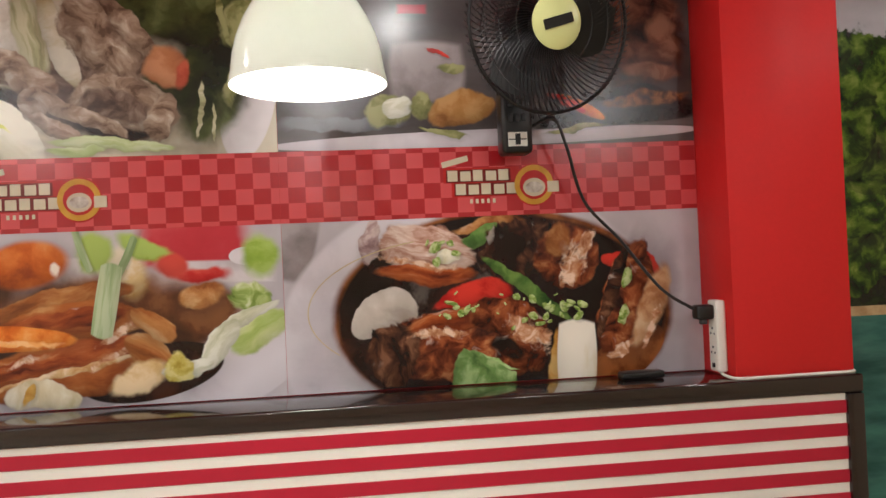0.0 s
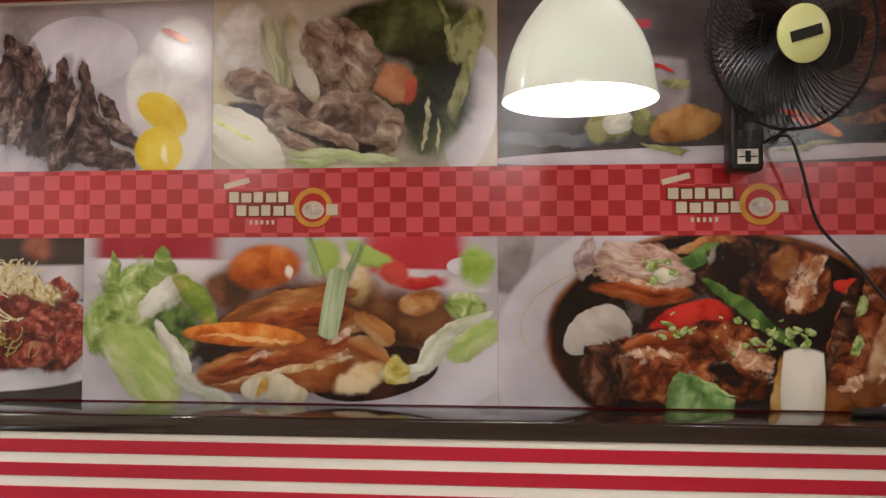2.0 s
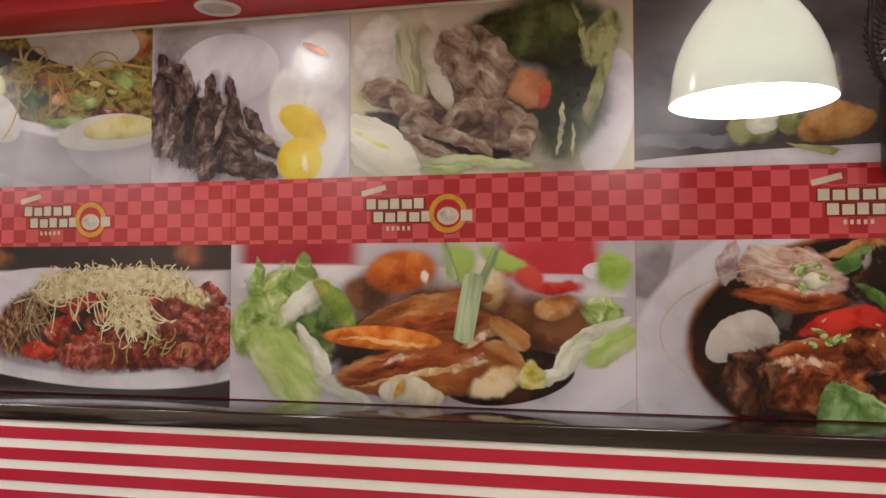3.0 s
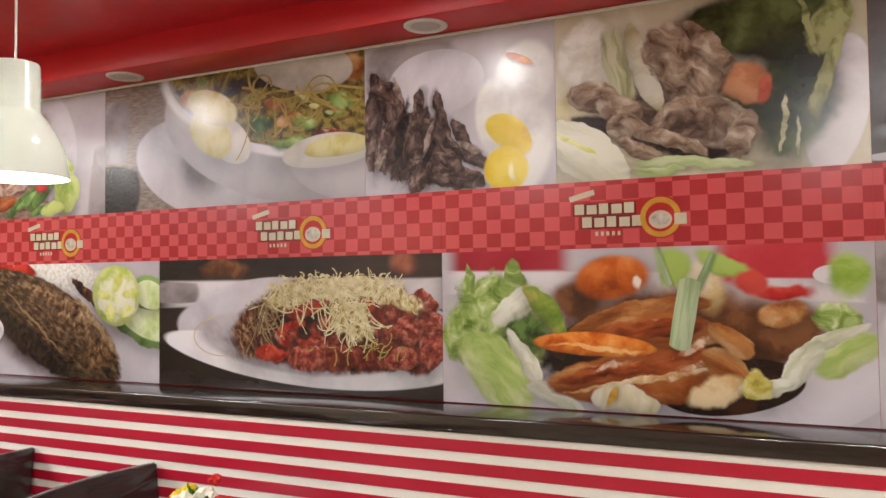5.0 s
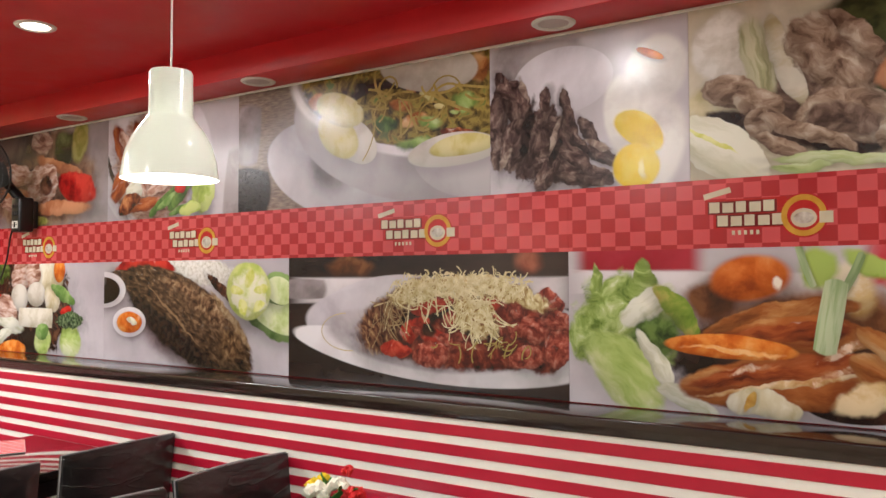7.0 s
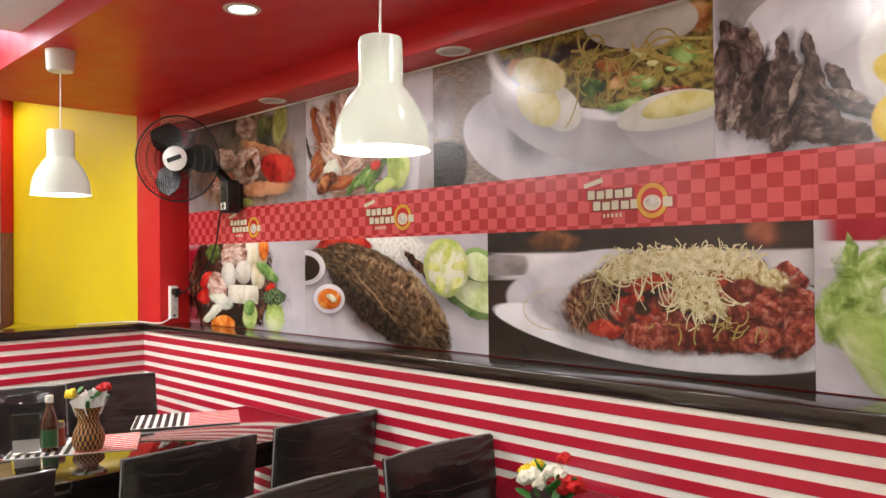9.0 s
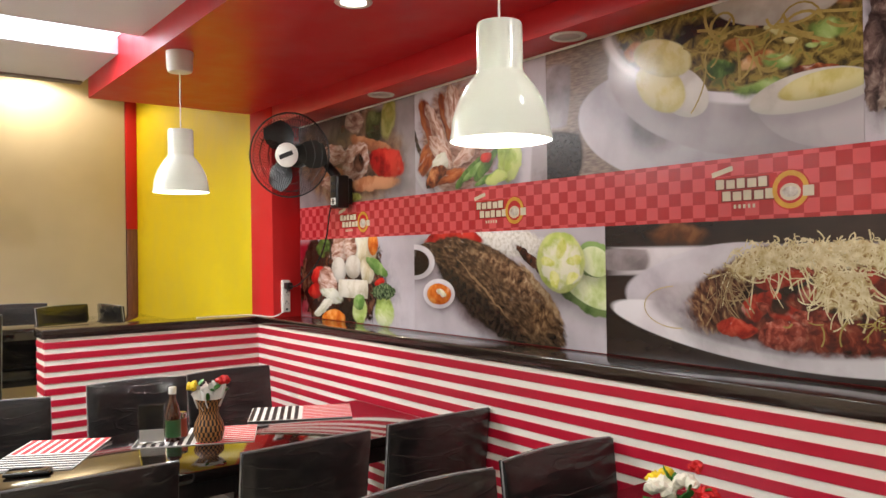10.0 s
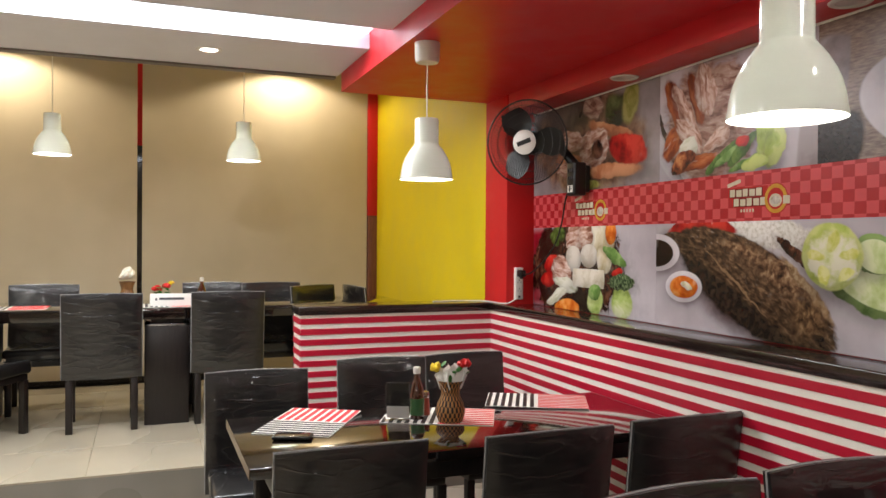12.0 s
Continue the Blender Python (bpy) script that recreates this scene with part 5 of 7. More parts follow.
BEEF_EGG += [
    ("beef_slab", "beefshred", -1.507, 1.926, 0.112, 0.047, -53, 0, 0),
    ("beef_slab", "beefshred", -1.521, 1.837, 0.123, 0.046, -23, 0, 0),
    ("beef_strip", "beefshred", -1.739, 2.130, 0.058, 0.028, -60, 0, 0),
    ("beef_strip", "beefshred", -1.587, 2.071, 0.040, 0.023, 78, 0, 0),
    ("beef_strip", "beefshred", -1.518, 2.049, 0.051, 0.017, -85, 0, 0),
    ("beef_strip", "beefshred", -1.502, 1.988, 0.064, 0.022, -70, 0, 0),
    ("beef_strip", "beefshred", -1.439, 1.954, 0.064, 0.023, -59, 0, 0),
    ("beef_strip", "beefshred", -1.398, 1.879, 0.064, 0.024, -28, 0, 0),
    ("beef_strip", "beefshred", -1.578, 1.841, 0.080, 0.032, 58, 0, 0),
    ("beef_strip", "beefshred", -1.415, 1.813, 0.064, 0.035, -12, 0, 0),
    ("beef_strip", "beefshred", -1.479, 1.869, 0.078, 0.021, -37, 0, 0),
]
BEEF_EGG += [
    ("beef_light", "beeflight", -1.412, 1.912, 0.057, 0.014, -26, 0, 0),
    ("beef_light", "beeflight", -1.664, 2.119, 0.051, 0.014, -70, 0, 0),
    ("beef_light", "beeflight", -1.555, 1.948, 0.060, 0.014, 71, 0, 0),
    ("beef_light", "beeflight", -1.732, 1.892, 0.056, 0.019, 61, 0, 0),
    ("dark_cut", "beefdark", -1.556, 1.893, 0.072, 0.016, 62, 0, 0),
    ("dark_cut", "beefdark", -1.459, 1.902, 0.066, 0.011, -42, 0, 0),
    ("yolk", "yolkflat", -1.276, 1.943, 0.094, 0.053, -38, 0.2, 0),
    ("yolk", "yolkflat", -1.290, 1.833, 0.077, 0.076, 5, 0, 0),
    ("yolk_glint", "yolklight", -1.268, 1.824, 0.014, 0.041, 6, 0, 0),
]
NOODLE_BOWL = [
    ("dark_cloth", "cloth", -2.942, 1.857, 0.147, 0.112, -4, 0, 0),
    ("wood_edge", "table_grey", -2.939, 2.096, 0.080, 0.141, -6, 0, 0),
    ("saucer", "plate", -2.430, 1.913, 0.414, 0.196, -14, 0, 0),
    ("saucer_shadow", "shadow", -2.488, 1.930, 0.162, 0.138, -36, 0, 0),
    ("bowl_outside", "bowlside", -2.132, 2.060, 0.563, 0.284, -11, 0, 0),
    ("bowl_outside", "bowlside", -1.855, 1.961, 0.271, 0.192, -6, 0, 0),
    ("bowl_rim", "cup", -2.101, 2.183, 0.628, 0.256, -11, 0, 0),
    ("rim_shade", "bowlin", -2.093, 2.189, 0.593, 0.228, -11, 0, 0),
    ("noodles", "noodle", -2.085, 2.186, 0.581, 0.224, -11, 0, 0),
    ("dark_soup", "sauce2", -2.234, 2.147, 0.236, 0.104, -7, 0, 0),
    ("noodles", "noodle", -2.207, 2.091, 0.208, 0.103, -7, 0, 0),
]
NOODLE_BOWL += [
    ("greens", "herbdark", -2.225, 2.062, 0.063, 0.037, -6, 0, 0),
    ("pork_bit", "tanmeat", -2.160, 2.127, 0.062, 0.025, -23, 0, 0),
    ("pork_bit", "tanmeat", -2.098, 2.067, 0.069, 0.029, 1, 0, 0),
    ("pork_bit", "redmeat", -1.909, 1.996, 0.080, 0.019, -13, 0, 0),
    ("pork_bit", "tanmeat", -1.837, 2.212, 0.050, 0.058, -9, 0, 0),
    ("greens", "herb", -2.100, 1.982, 0.088, 0.033, 3, 0, 0),
    ("greens", "herb", -2.038, 2.050, 0.064, 0.028, -15, 0, 0),
    ("herb_bit", "herb", -1.884, 2.111, 0.070, 0.027, -16, 0, 0),
    ("pork_bit", "tanmeat", -2.556, 2.189, 0.065, 0.040, -8, 0, 0),
    ("egg_top", "eggwhite", -2.043, 2.248, 0.217, 0.091, -10, 0, 0),
    ("egg_low", "eggwhite", -1.939, 1.945, 0.193, 0.060, 2, 0.15, 0),
]
NOODLE_BOWL += [
    ("egg_yolk", "yolkpale", -1.901, 1.958, 0.141, 0.040, 2, 0.2, 0),
    ("egg_half", "eggwhite", -2.375, 2.020, 0.127, 0.076, -36, 0, 0),
    ("egg_yolk", "yolkpale", -2.455, 2.046, 0.123, 0.078, -39, 0, 0),
    ("egg_back", "yolkpale", -2.444, 2.143, 0.131, 0.065, -22, 0, 0),
]
SALAD = [
    ("white_bowl", "plate", -3.561, 2.048, 0.412, 0.361, -9, 0, 0),
    ("bowl_rim", "eye", -3.860, 1.979, 0.240, 0.015, -64, -1.5, 0),
    ("salad_bowl", "chopdull", -3.562, 2.011, 0.316, 0.291, -8, 0, 0),
    ("ham", "skin", -3.784, 2.111, 0.167, 0.051, -65, 0, 0),
    ("ham", "chop", -3.712, 2.062, 0.184, 0.040, -58, 0, 0),
    ("ham", "skin", -3.650, 2.126, 0.139, 0.042, -69, 0, 0),
    ("ham", "chop", -3.591, 2.152, 0.121, 0.072, -76, 0, 0),
    ("ham", "skin", -3.795, 1.951, 0.117, 0.060, 43, 0, 0),
    ("ham", "chop", -3.692, 1.967, 0.117, 0.048, -42, 0, 0),
    ("radish", "leafwhite", -3.704, 1.910, 0.068, 0.055, 22, 0, 0),
    ("ham", "skin", -3.638, 1.845, 0.157, 0.037, 6, 0, 0),
]
SALAD += [
    ("ham", "redmeat", -3.733, 1.854, 0.089, 0.043, 23, 0, 0),
    ("ham", "chop", -3.519, 1.930, 0.092, 0.035, 23, 0, 0),
    ("bean", "bean", -3.486, 1.853, 0.126, 0.024, 32, 0, 0),
    ("bean", "greenpep", -3.422, 1.863, 0.135, 0.022, 25, 0, 0),
    ("bean", "bean", -3.373, 1.871, 0.106, 0.027, 38, 0, 0),
    ("bean", "greenpep", -3.347, 1.816, 0.110, 0.021, 15, 0, 0),
    ("tomato", "redpep", -3.370, 1.906, 0.041, 0.023, -7, 0, 0),
    ("lettuce", "limeleaf", -3.232, 1.918, 0.067, 0.143, 3, 0, 0),
    ("lettuce", "limeleaf", -3.192, 1.869, 0.055, 0.088, -13, 0, 0),
    ("lettuce", "limeleaf", -3.297, 1.812, 0.080, 0.033, 9, 0, 0),
    ("wood_band", "table_grey", -3.014, 1.879, 0.077, 0.187, -7, 0, 0),
]
SHRIMP = [
    ("stew", "stewdull", -4.578, 2.048, 0.659, 0.336, -7, 0, 0),
    ("dark_top", "dim", -4.753, 2.232, 0.328, 0.192, -9, 0, 0),
    ("eggplant", "darkleaf", -4.256, 2.171, 0.126, 0.106, -20, 0, 0),
    ("mango", "limedull", -4.137, 2.194, 0.081, 0.134, -16, 0, 0),
    ("squid", "chopdull", -4.476, 2.220, 0.106, 0.073, -9, 0, 0),
    ("pepper", "carrotdull", -4.306, 2.070, 0.258, 0.038, -16, 0, 0),
    ("pepper", "carrotdull", -4.623, 1.928, 0.257, 0.051, -13, 0, 0),
    ("tomato", "redpep", -4.160, 1.964, 0.182, 0.085, -12, 0, 0),
    ("shrimp", "chop", -4.465, 1.996, 0.153, 0.110, 5, 0, 0),
    ("shrimp_gap", "steakdull", -4.432, 1.988, 0.064, 0.058, 5, 0, 0),
    ("shrimp", "chop", -4.706, 2.063, 0.142, 0.064, -7, 0, 0),
]
SHRIMP += [
    ("pepper", "carrotdull", -4.284, 1.864, 0.265, 0.041, -2, 0, 0),
    ("lime", "limedull", -4.505, 1.808, 0.118, 0.031, -4, 0, 0),
    ("shrimp", "chopdull", -4.740, 1.905, 0.143, 0.052, -5, 0, 0),
]

B1, B2, B3, B4, B5 = (-0.3125, 0.871), (-1.5105, -0.3135), (-2.7045, -1.5115), (-3.9195, -2.7055), (-5.139, -3.9205)
SOY_PORK += cluster(16, ["scalring"], 0.30, 1.315, 0.19, 0.05, 0.013, 51) + cluster(9, ["scalring"], 0.46, 1.31, 0.06, 0.04, 0.014, 52) + cluster(6, ["scalring"], 0.12, 1.49, 0.08, 0.03, 0.013, 53)
BITS = cluster(16, ["mince", "tomatobit", "mince"], -1.68, 1.365, 0.11, 0.085, 0.030, 41) + cluster(14, ["mince", "tomatobit", "sauce2"], -1.92, 1.325, 0.20, 0.045, 0.032, 42)
low1 = picture("soy_pork", (*B1, LOW0, LOW1), BACK_PALE, SOY_PORK, "glossy wall picture of braised pork in dark sauce with peppers", 1)
low2 = picture("pork_belly", (*B2, LOW0, LOW1), BACK_PALE, PORK_BELLY, "glossy wall picture of glazed pork belly with lettuce and carrot", 2)
low3 = picture("spaghetti", (*B3, LOW0, LOW1), BACK_DARK, SPAGHETTI[:21] + BITS + SPAGHETTI[21:], "glossy wall picture of spaghetti with meat sauce and cheese", 3)
low4 = picture("fried_fish", (*B4, LOW0, LOW1), BACK_PALE, FRIED_FISH, "glossy wall picture of a fried fish with lime and dips", 4)
low5 = picture("hotpot", (*B5, LOW0, LOW1), BACK_PALE, HOTPOT, "glossy wall picture of seafood and vegetable soup", 5)
up1 = picture("steak", (-0.3125, 0.871, UP0, UP1), BACK_DIM, STEAK, "glossy wall picture of grilled steak with vegetables", 6)
up2 = picture("beef_veg", (-1.1305, -0.3135, UP0, UP1), BACK_CREAM, BEEF_VEG, "glossy wall picture of beef soup with chili and cabbage", 7)
up3 = picture("beef_egg", (-1.7885, -1.1315, UP0, UP1), BACK_PALE, BEEF_EGG, "glossy wall picture of shredded beef with fried egg", 8)
up4 = picture("noodle_bowl", (-2.9965, -1.7895, UP0, UP1), BACK_WOOD, NOODLE_BOWL[:10] + cluster(16, ["herb", "tanmeat", "redmeat", "yolkpale"], -2.10, 2.13, 0.26, 0.09, 0.035, 45) + NOODLE_BOWL[10:], "glossy wall picture of a noodle bowl with egg halves", 9)
up5 = picture("salad", (-3.8995, -2.9975, UP0, UP1), BACK_PALE, SALAD, "glossy wall picture of salad with ham and beans", 10)
up6 = picture("shrimp", (-5.139, -3.9005, UP0, UP1), BACK_GREY, SHRIMP, "glossy wall picture of shrimp stew with peppers", 11)

b3 = (*B3, LOW0, LOW1)
ribbons(low3, "printed_cheese_shreds", strands(420, -1.92, 1.480, 0.27, 0.040, b3, 31, MURAL_Y - 0.0012, 0.0044, 0.034, 2.0, 0.30), CHEESE)
ribbons(low3, "printed_cheese_shreds", strands(50, -2.04, 1.435, 0.20, 0.040, b3, 37, MURAL_Y - 0.0034, 0.0042, 0.080, 1.6, 0.45), CHEESE)
ribbons(low3, "printed_cheese_shreds", strands(75, -1.85, 1.385, 0.085, 0.065, b3, 32, MURAL_Y - 0.0041, 0.0050, 0.070, 2.2, 0.35), CHEESE)
ribbons(low3, "printed_spaghetti_strands", strands(18, -1.80, 1.275, 0.22, 0.012, b3, 33, MURAL_Y - 0.0047, 0.0045, 0.06, 2.4), NOODLE_PRINT)
ribbons(low3, "printed_spaghetti_strands", strands(34, -2.19, 1.385, 0.08, 0.055, b3, 34, MURAL_Y - 0.0049, 0.0032, 0.065, 1.2, 0.6), STRAND)
ribbons(up4, "printed_noodle_strands", strands(26, -2.10, 2.13, 0.24, 0.07, (-2.9965, -1.7895, UP0, UP1), 35, MURAL_Y - 0.0012, 0.009, 0.14, 3.0), NOODLE_PRINT)
ribbons(low1, "printed_scallion_bits", strands(14, 0.30, 1.33, 0.20, 0.06, (*B1, LOW0, LOW1), 36, MURAL_Y - 0.0012, 0.005, 0.012, 2.0), LEAF_PRINT)


def ring_print(cx, cz, rx, rz, width, a0, a1, y, n=48):
    bm = bmesh.new()
    last = None
    for i in range(n + 1):
        a = radians(a0 + (a1 - a0) * i / n)
        pair = [bm.verts.new((cx + (rx + s * width / 2) * math.cos(a), y, cz + (rz + s * width / 2) * math.sin(a))) for s in (-1, 1)]
        if last:
            bm.faces.new((last[0], last[1], pair[1], pair[0]))
        last = pair
    return bm


ribbons(low1, "printed_gold_line", ring_print(0.20, 1.33, 0.45, 0.20, 0.003, 110, 215, MURAL_Y - 0.0019), GOLD_LINE)
ribbons(low3, "printed_gold_line", ring_print(-2.40, 1.30, 0.13, 0.070, 0.004, 95, 280, MURAL_Y - 0.0030), GOLD_LINE)

# checked band with its badges
band = thing("checked_band", pose(-2.1, MURAL_Y, LOW1), "glossy band of red and pink checks between the pictures", "wall band")
for q0, q1 in (B1, B2, B3, B4, B5):
    part("sheet", box(q0 + 2.1, q1 + 2.1, -0.0010, 0.003, 0.0005, UP0 - LOW1 - 0.0005), CHECKS, band, "glossy red and pink checked sheet")


def badge(x):
    """Restaurant badge as plain shapes: cream blocks, a gold ring and a bowl."""
    b = thing("band_badge", pose(x, MURAL_Y - 0.0012, 1.68), "printed badge of cream blocks beside a gold ring with a bowl", "badge", "badges on the checked band")
    rows = [(0.0, 0.016, 5, 0.036, 0.030), (0.022, -0.022, 5, 0.036, 0.030)]
    back = box(-0.010, 0.205, -0.0006, 0, -0.004, 0.038, 0.0002, segs=1)
    box(0.012, 0.235, -0.0006, 0, -0.044, 0.000, 0.0002, bm=back, segs=1)
    part("outline", back, LOGO_RED, b, "dark red glow behind the blocks")
    for x0, z0, n, step, h in rows:
        for i in range(n):
            u = x0 + i * step
            wide = (0.0325, 0.0335, 0.031, 0.034, 0.0325)[i]
            part("block", box(u + 0.0015, u + wide - 0.003, -0.0013, -0.0010, z0 - h / 2, z0 + h / 2 - 0.003 * (i % 2)), LOGO_CREAM, b)
        part("row_shadow", box(x0 - 0.003, x0 + n * step, -0.0010, -0.0006, z0 - h / 2 - 0.004, z0 + h / 2 + 0.002), LOGO_DARK, b)
    for k in range(5):
        part("small_block", box(0.062 + k * 0.016, 0.070 + k * 0.016, -0.0013, -0.0010, -0.062, -0.050), LOGO_CREAM, b)
    for nm, r, d, mat, zs in (("red_disc", 0.060, 0.0008, LOGO_RED, 1.0), ("gold_ring", 0.056, 0.0014, LOGO_GOLD, 1.0), ("inner_disc", 0.041, 0.0018, LOGO_RED, 1.0), ("bowl", 0.032, 0.0022, LOGO_CREAM, 0.8), ("bowl_food", 0.025, 0.0026, LOGO_GREY, 0.62)):
        g = bmesh.new()
        bmesh.ops.create_circle(g, cap_ends=True, segments=36, radius=r, matrix=Matrix.Translation((0.246, -d, -0.022 if nm.startswith("bowl") else -0.015)) @ Matrix.Rotation(radians(90), 4, "X") @ Matrix.Diagonal((1, zs, 1, 1)))
        part(nm, g, mat, b)
    last = box(0.284, 0.317, -0.0030, -0.0026, -0.037, -0.006)
    part("end_block", last, LOGO_CREAM, b)
    tilt = box(-0.014, 0.062, -0.0010, -0.0006, -0.008, 0.008, 0.0002, segs=1)
    part("slanted_bar", tilt, LOGO_CREAM, b, m=pose(0, 0, 0.050, 0, -14, 0))
    return b


for x in (0.147, -1.08, -2.245, -3.435, -4.64):
    badge(x)


# ---- lamps ----
def pendant(x, y, rim, top, cup):
    p = thing("pendant_lamp", pose(x, y, rim), "cream enamel bottle-shaped pendant lamp, switched on", "pendant lamp", "pendant lamps")
    prof = [(0.1190, 0.0), (0.1190, 0.006), (0.1160, 0.020), (0.1130, 0.045), (0.1065, 0.072), (0.0965, 0.097), (0.0830, 0.121), (0.0690, 0.141), (0.0570, 0.155), (0.0540, 0.163),
            (0.0535, 0.268), (0.051, 0.274), (0.0, 0.275), (0.0, 0.270), (0.049, 0.267), (0.0510, 0.163), (0.066, 0.138), (0.080, 0.118), (0.0935, 0.094), (0.1035, 0.070), (0.1100, 0.044), (0.1160, 0.004), (0.1190, 0.0)]
    part("shade", lathe(prof, 56), ENAMEL, p, "glossy cream enamel shade")
    part("bulb", lathe([(0.0, 0.045), (0.020, 0.050), (0.032, 0.068), (0.034, 0.085), (0.026, 0.110), (0.016, 0.135), (0.014, 0.160), (0.0, 0.161)], 24), BULB_GLOW, p, "glowing white bulb").visible_shadow = False
    part("cord", tube([(0, 0, 0.274), (0, 0, (top - rim) / 2), (0, 0, top - rim - (0.085 if cup else 0.0))], 0.0028, 8), WHITE_PLASTIC, p, "thin white cord")
    h = top - rim
    if cup:
        part("canopy", lathe([(0.0, h - 0.001), (0.058, h - 0.001), (0.058, h - 0.010), (0.055, h - 0.078), (0.049, h - 0.090), (0.0, h - 0.094)], 40), WHITE_PLASTIC, p, "white ceiling cup")
    return p


for q in PENDANTS:
    pendant(*q, q[0] < -3)


def downlight(x, y, z, on):
    d = thing("downlight", pose(x, y, z), "round recessed downlight or added fill lamp, switched on" if on else "round recessed downlight, switched off", "downlight", "ceiling downlights")
    part("ring", lathe([(0.046, 0.006), (0.048, -0.004), (0.062, -0.006), (0.068, -0.002), (0.068, 0.001)], 40), WHITE_PLASTIC, d, "white ring")
    part("lens", lathe([(0.0, -0.002), (0.030, -0.0025), (0.047, -0.001)], 32), DOWN_GLOW if on else FROST, d, "glowing lens" if on else "frosted lens")
    return d


FROST = plain("frosted_glass", (205, 190, 185), 0.3)
# also builds fittings for the unseen downlights added as fill
for x, y, z in DOWN_ON:
    downlight(x, y, z, True)
for x, y in DOWN_OFF:
    downlight(x, y, BULK_Z, False)


# ---- wall fans ----
def grille(bm, depth, radius, wires, r, sweep):
    for i in range(wires):
        a = 2 * math.pi * i / wires
        pts = []
        for s in range(9):
            q = s / 8
            rr = 0.045 + (radius - 0.045) * q
            b = a + sweep * q
            pts.append((rr * math.cos(b), rr * math.sin(b), depth * math.sqrt(max(0.0, 1 - q * q * 0.98))))
        tube(pts, r, 3, bm)
    for q in (0.35, 0.62, 0.85):
        rr = 0.045 + (radius - 0.045) * q
        tube([(rr * math.cos(2 * math.pi * k / 40), rr * math.sin(2 * math.pi * k / 40), depth * math.sqrt(1 - q * q * 0.98)) for k in range(40)], r * 1.1, 3, bm, closed=True)
    return bm


def wall_fan(base, hub, label, aim, reach, badge_mat, tall=0.215):
    """base: lower end of the body at the wall; hub: centre of the front badge; aim: the way the fan blows."""
    f = thing("wall_fan", pose(*base), label, "wall fan", "wall fans")
    part("wall_plate", box(-0.032, 0.032, 0.055, 0.085, 0.02, tall - 0.015, 0.008), BLACK_PLASTIC, f)
    part("body", box(-0.042, 0.042, -0.020, 0.057, 0.0, tall, 0.012, segs=3), BLACK_PLASTIC, f, "black upright body")
    part("speed_label", box(-0.026, 0.026, -0.0225, -0.019, 0.018, 0.056, 0.001), WHITE_PLASTIC, f, "small white speed label")
    dial = box(-0.007, 0.007, -0.0245, -0.022, 0.022, 0.052, 0.001)
    box(-0.024, 0.024, -0.0235, -0.022, 0.035, 0.038, bm=dial)
    part("speed_bars", dial, BLACK_PLASTIC, f)
    for k in range(3):
        for z in (0.085, 0.125):
            part("button", box(-0.024 + k * 0.018, -0.012 + k * 0.018, -0.025, -0.018, z, z + 0.020, 0.002), GREY_PLASTIC, f, "grey push button")
    h = Vector(hub) - Vector(base)
    turn = Vector(aim).normalized().to_track_quat("Z", "Y").to_matrix().to_4x4()
    head = Matrix.Translation(h) @ turn
    rear = head @ Vector((0, 0, -0.19))
    part("neck", tube([(0, 0.02, tall - 0.025), (rear.x * 0.4, 0.01 + rear.y * 0.3, (0.20 + rear.z) / 2 + 0.01), tuple(rear)], 0.026, 12), BLACK_PLASTIC, f)
    part("motor", lathe([(0.0, -0.23), (0.045, -0.225), (0.062, -0.20), (0.066, -0.15), (0.060, -0.115), (0.0, -0.110)], 32), BLACK_PLASTIC, f, m=head)
    part("front_grille", grille(bmesh.new(), -0.002, reach, 84, 0.0015, 0.55), BLACK_PLASTIC, f, "black wire front guard", m=head @ Matrix.Diagonal((1, 1, 1, 1)) @ Matrix.Translation((0, 0, -0.010)))
    part("rear_grille", grille(bmesh.new(), -0.075, reach, 72, 0.0015, -0.35), BLACK_PLASTIC, f, "black wire rear guard", m=head @ Matrix.Translation((0, 0, -0.055)))
    rim = [((reach + 0.002) * math.cos(2 * math.pi * k / 56), (reach + 0.002) * math.sin(2 * math.pi * k / 56), -0.035) for k in range(56)]
    rimb = tube(rim, 0.0045, 8, closed=True)
    part("guard_rim", rimb, BLACK_PLASTIC, f, m=head)
    part("badge", lathe([(0.0, 0.006), (0.055, 0.004), (0.066, -0.002), (0.063, -0.010), (0.0, -0.011)], 36), badge_mat, f, "round pale badge", m=head)
    part("badge_bar", box(-0.040, 0.040, -0.012, 0.012, 0.0062, 0.0075), BLACK_PLASTIC, f, "black bar on the badge", m=head @ pose(0, 0, 0, 0, 0, 18))
    for k in range(3):
        a0 = 2 * math.pi * k / 3
        blade = bmesh.new()
        skins = []
        for dz in (0.0, -0.002):
            rows = []
            for i in range(7):
                rr = 0.03 + (reach - 0.05) * i / 6
                half = 0.25 + 0.42 * math.sin(math.pi * min(1, 0.25 + i / 8))
                rows.append([blade.verts.new((rr * math.cos(a0 + half * s), rr * math.sin(a0 + half * s), -0.06 + 0.022 * s + dz)) for s in (-1, -0.33, 0.33, 1)])
            for a, b in zip(rows, rows[1:]):
                for j in range(3):
                    blade.faces.new((a[j], a[j + 1], b[j + 1], b[j]))
            skins.append(rows)
        p, q = skins
        ring = [(0, j) for j in range(3)] + [(i, 3) for i in range(6)] + [(6, j) for j in range(3, 0, -1)] + [(i, 0) for i in range(6, 0, -1)]
        for w in range(len(ring)):
            (i0, j0), (i1, j1) = ring[w], ring[(w + 1) % len(ring)]
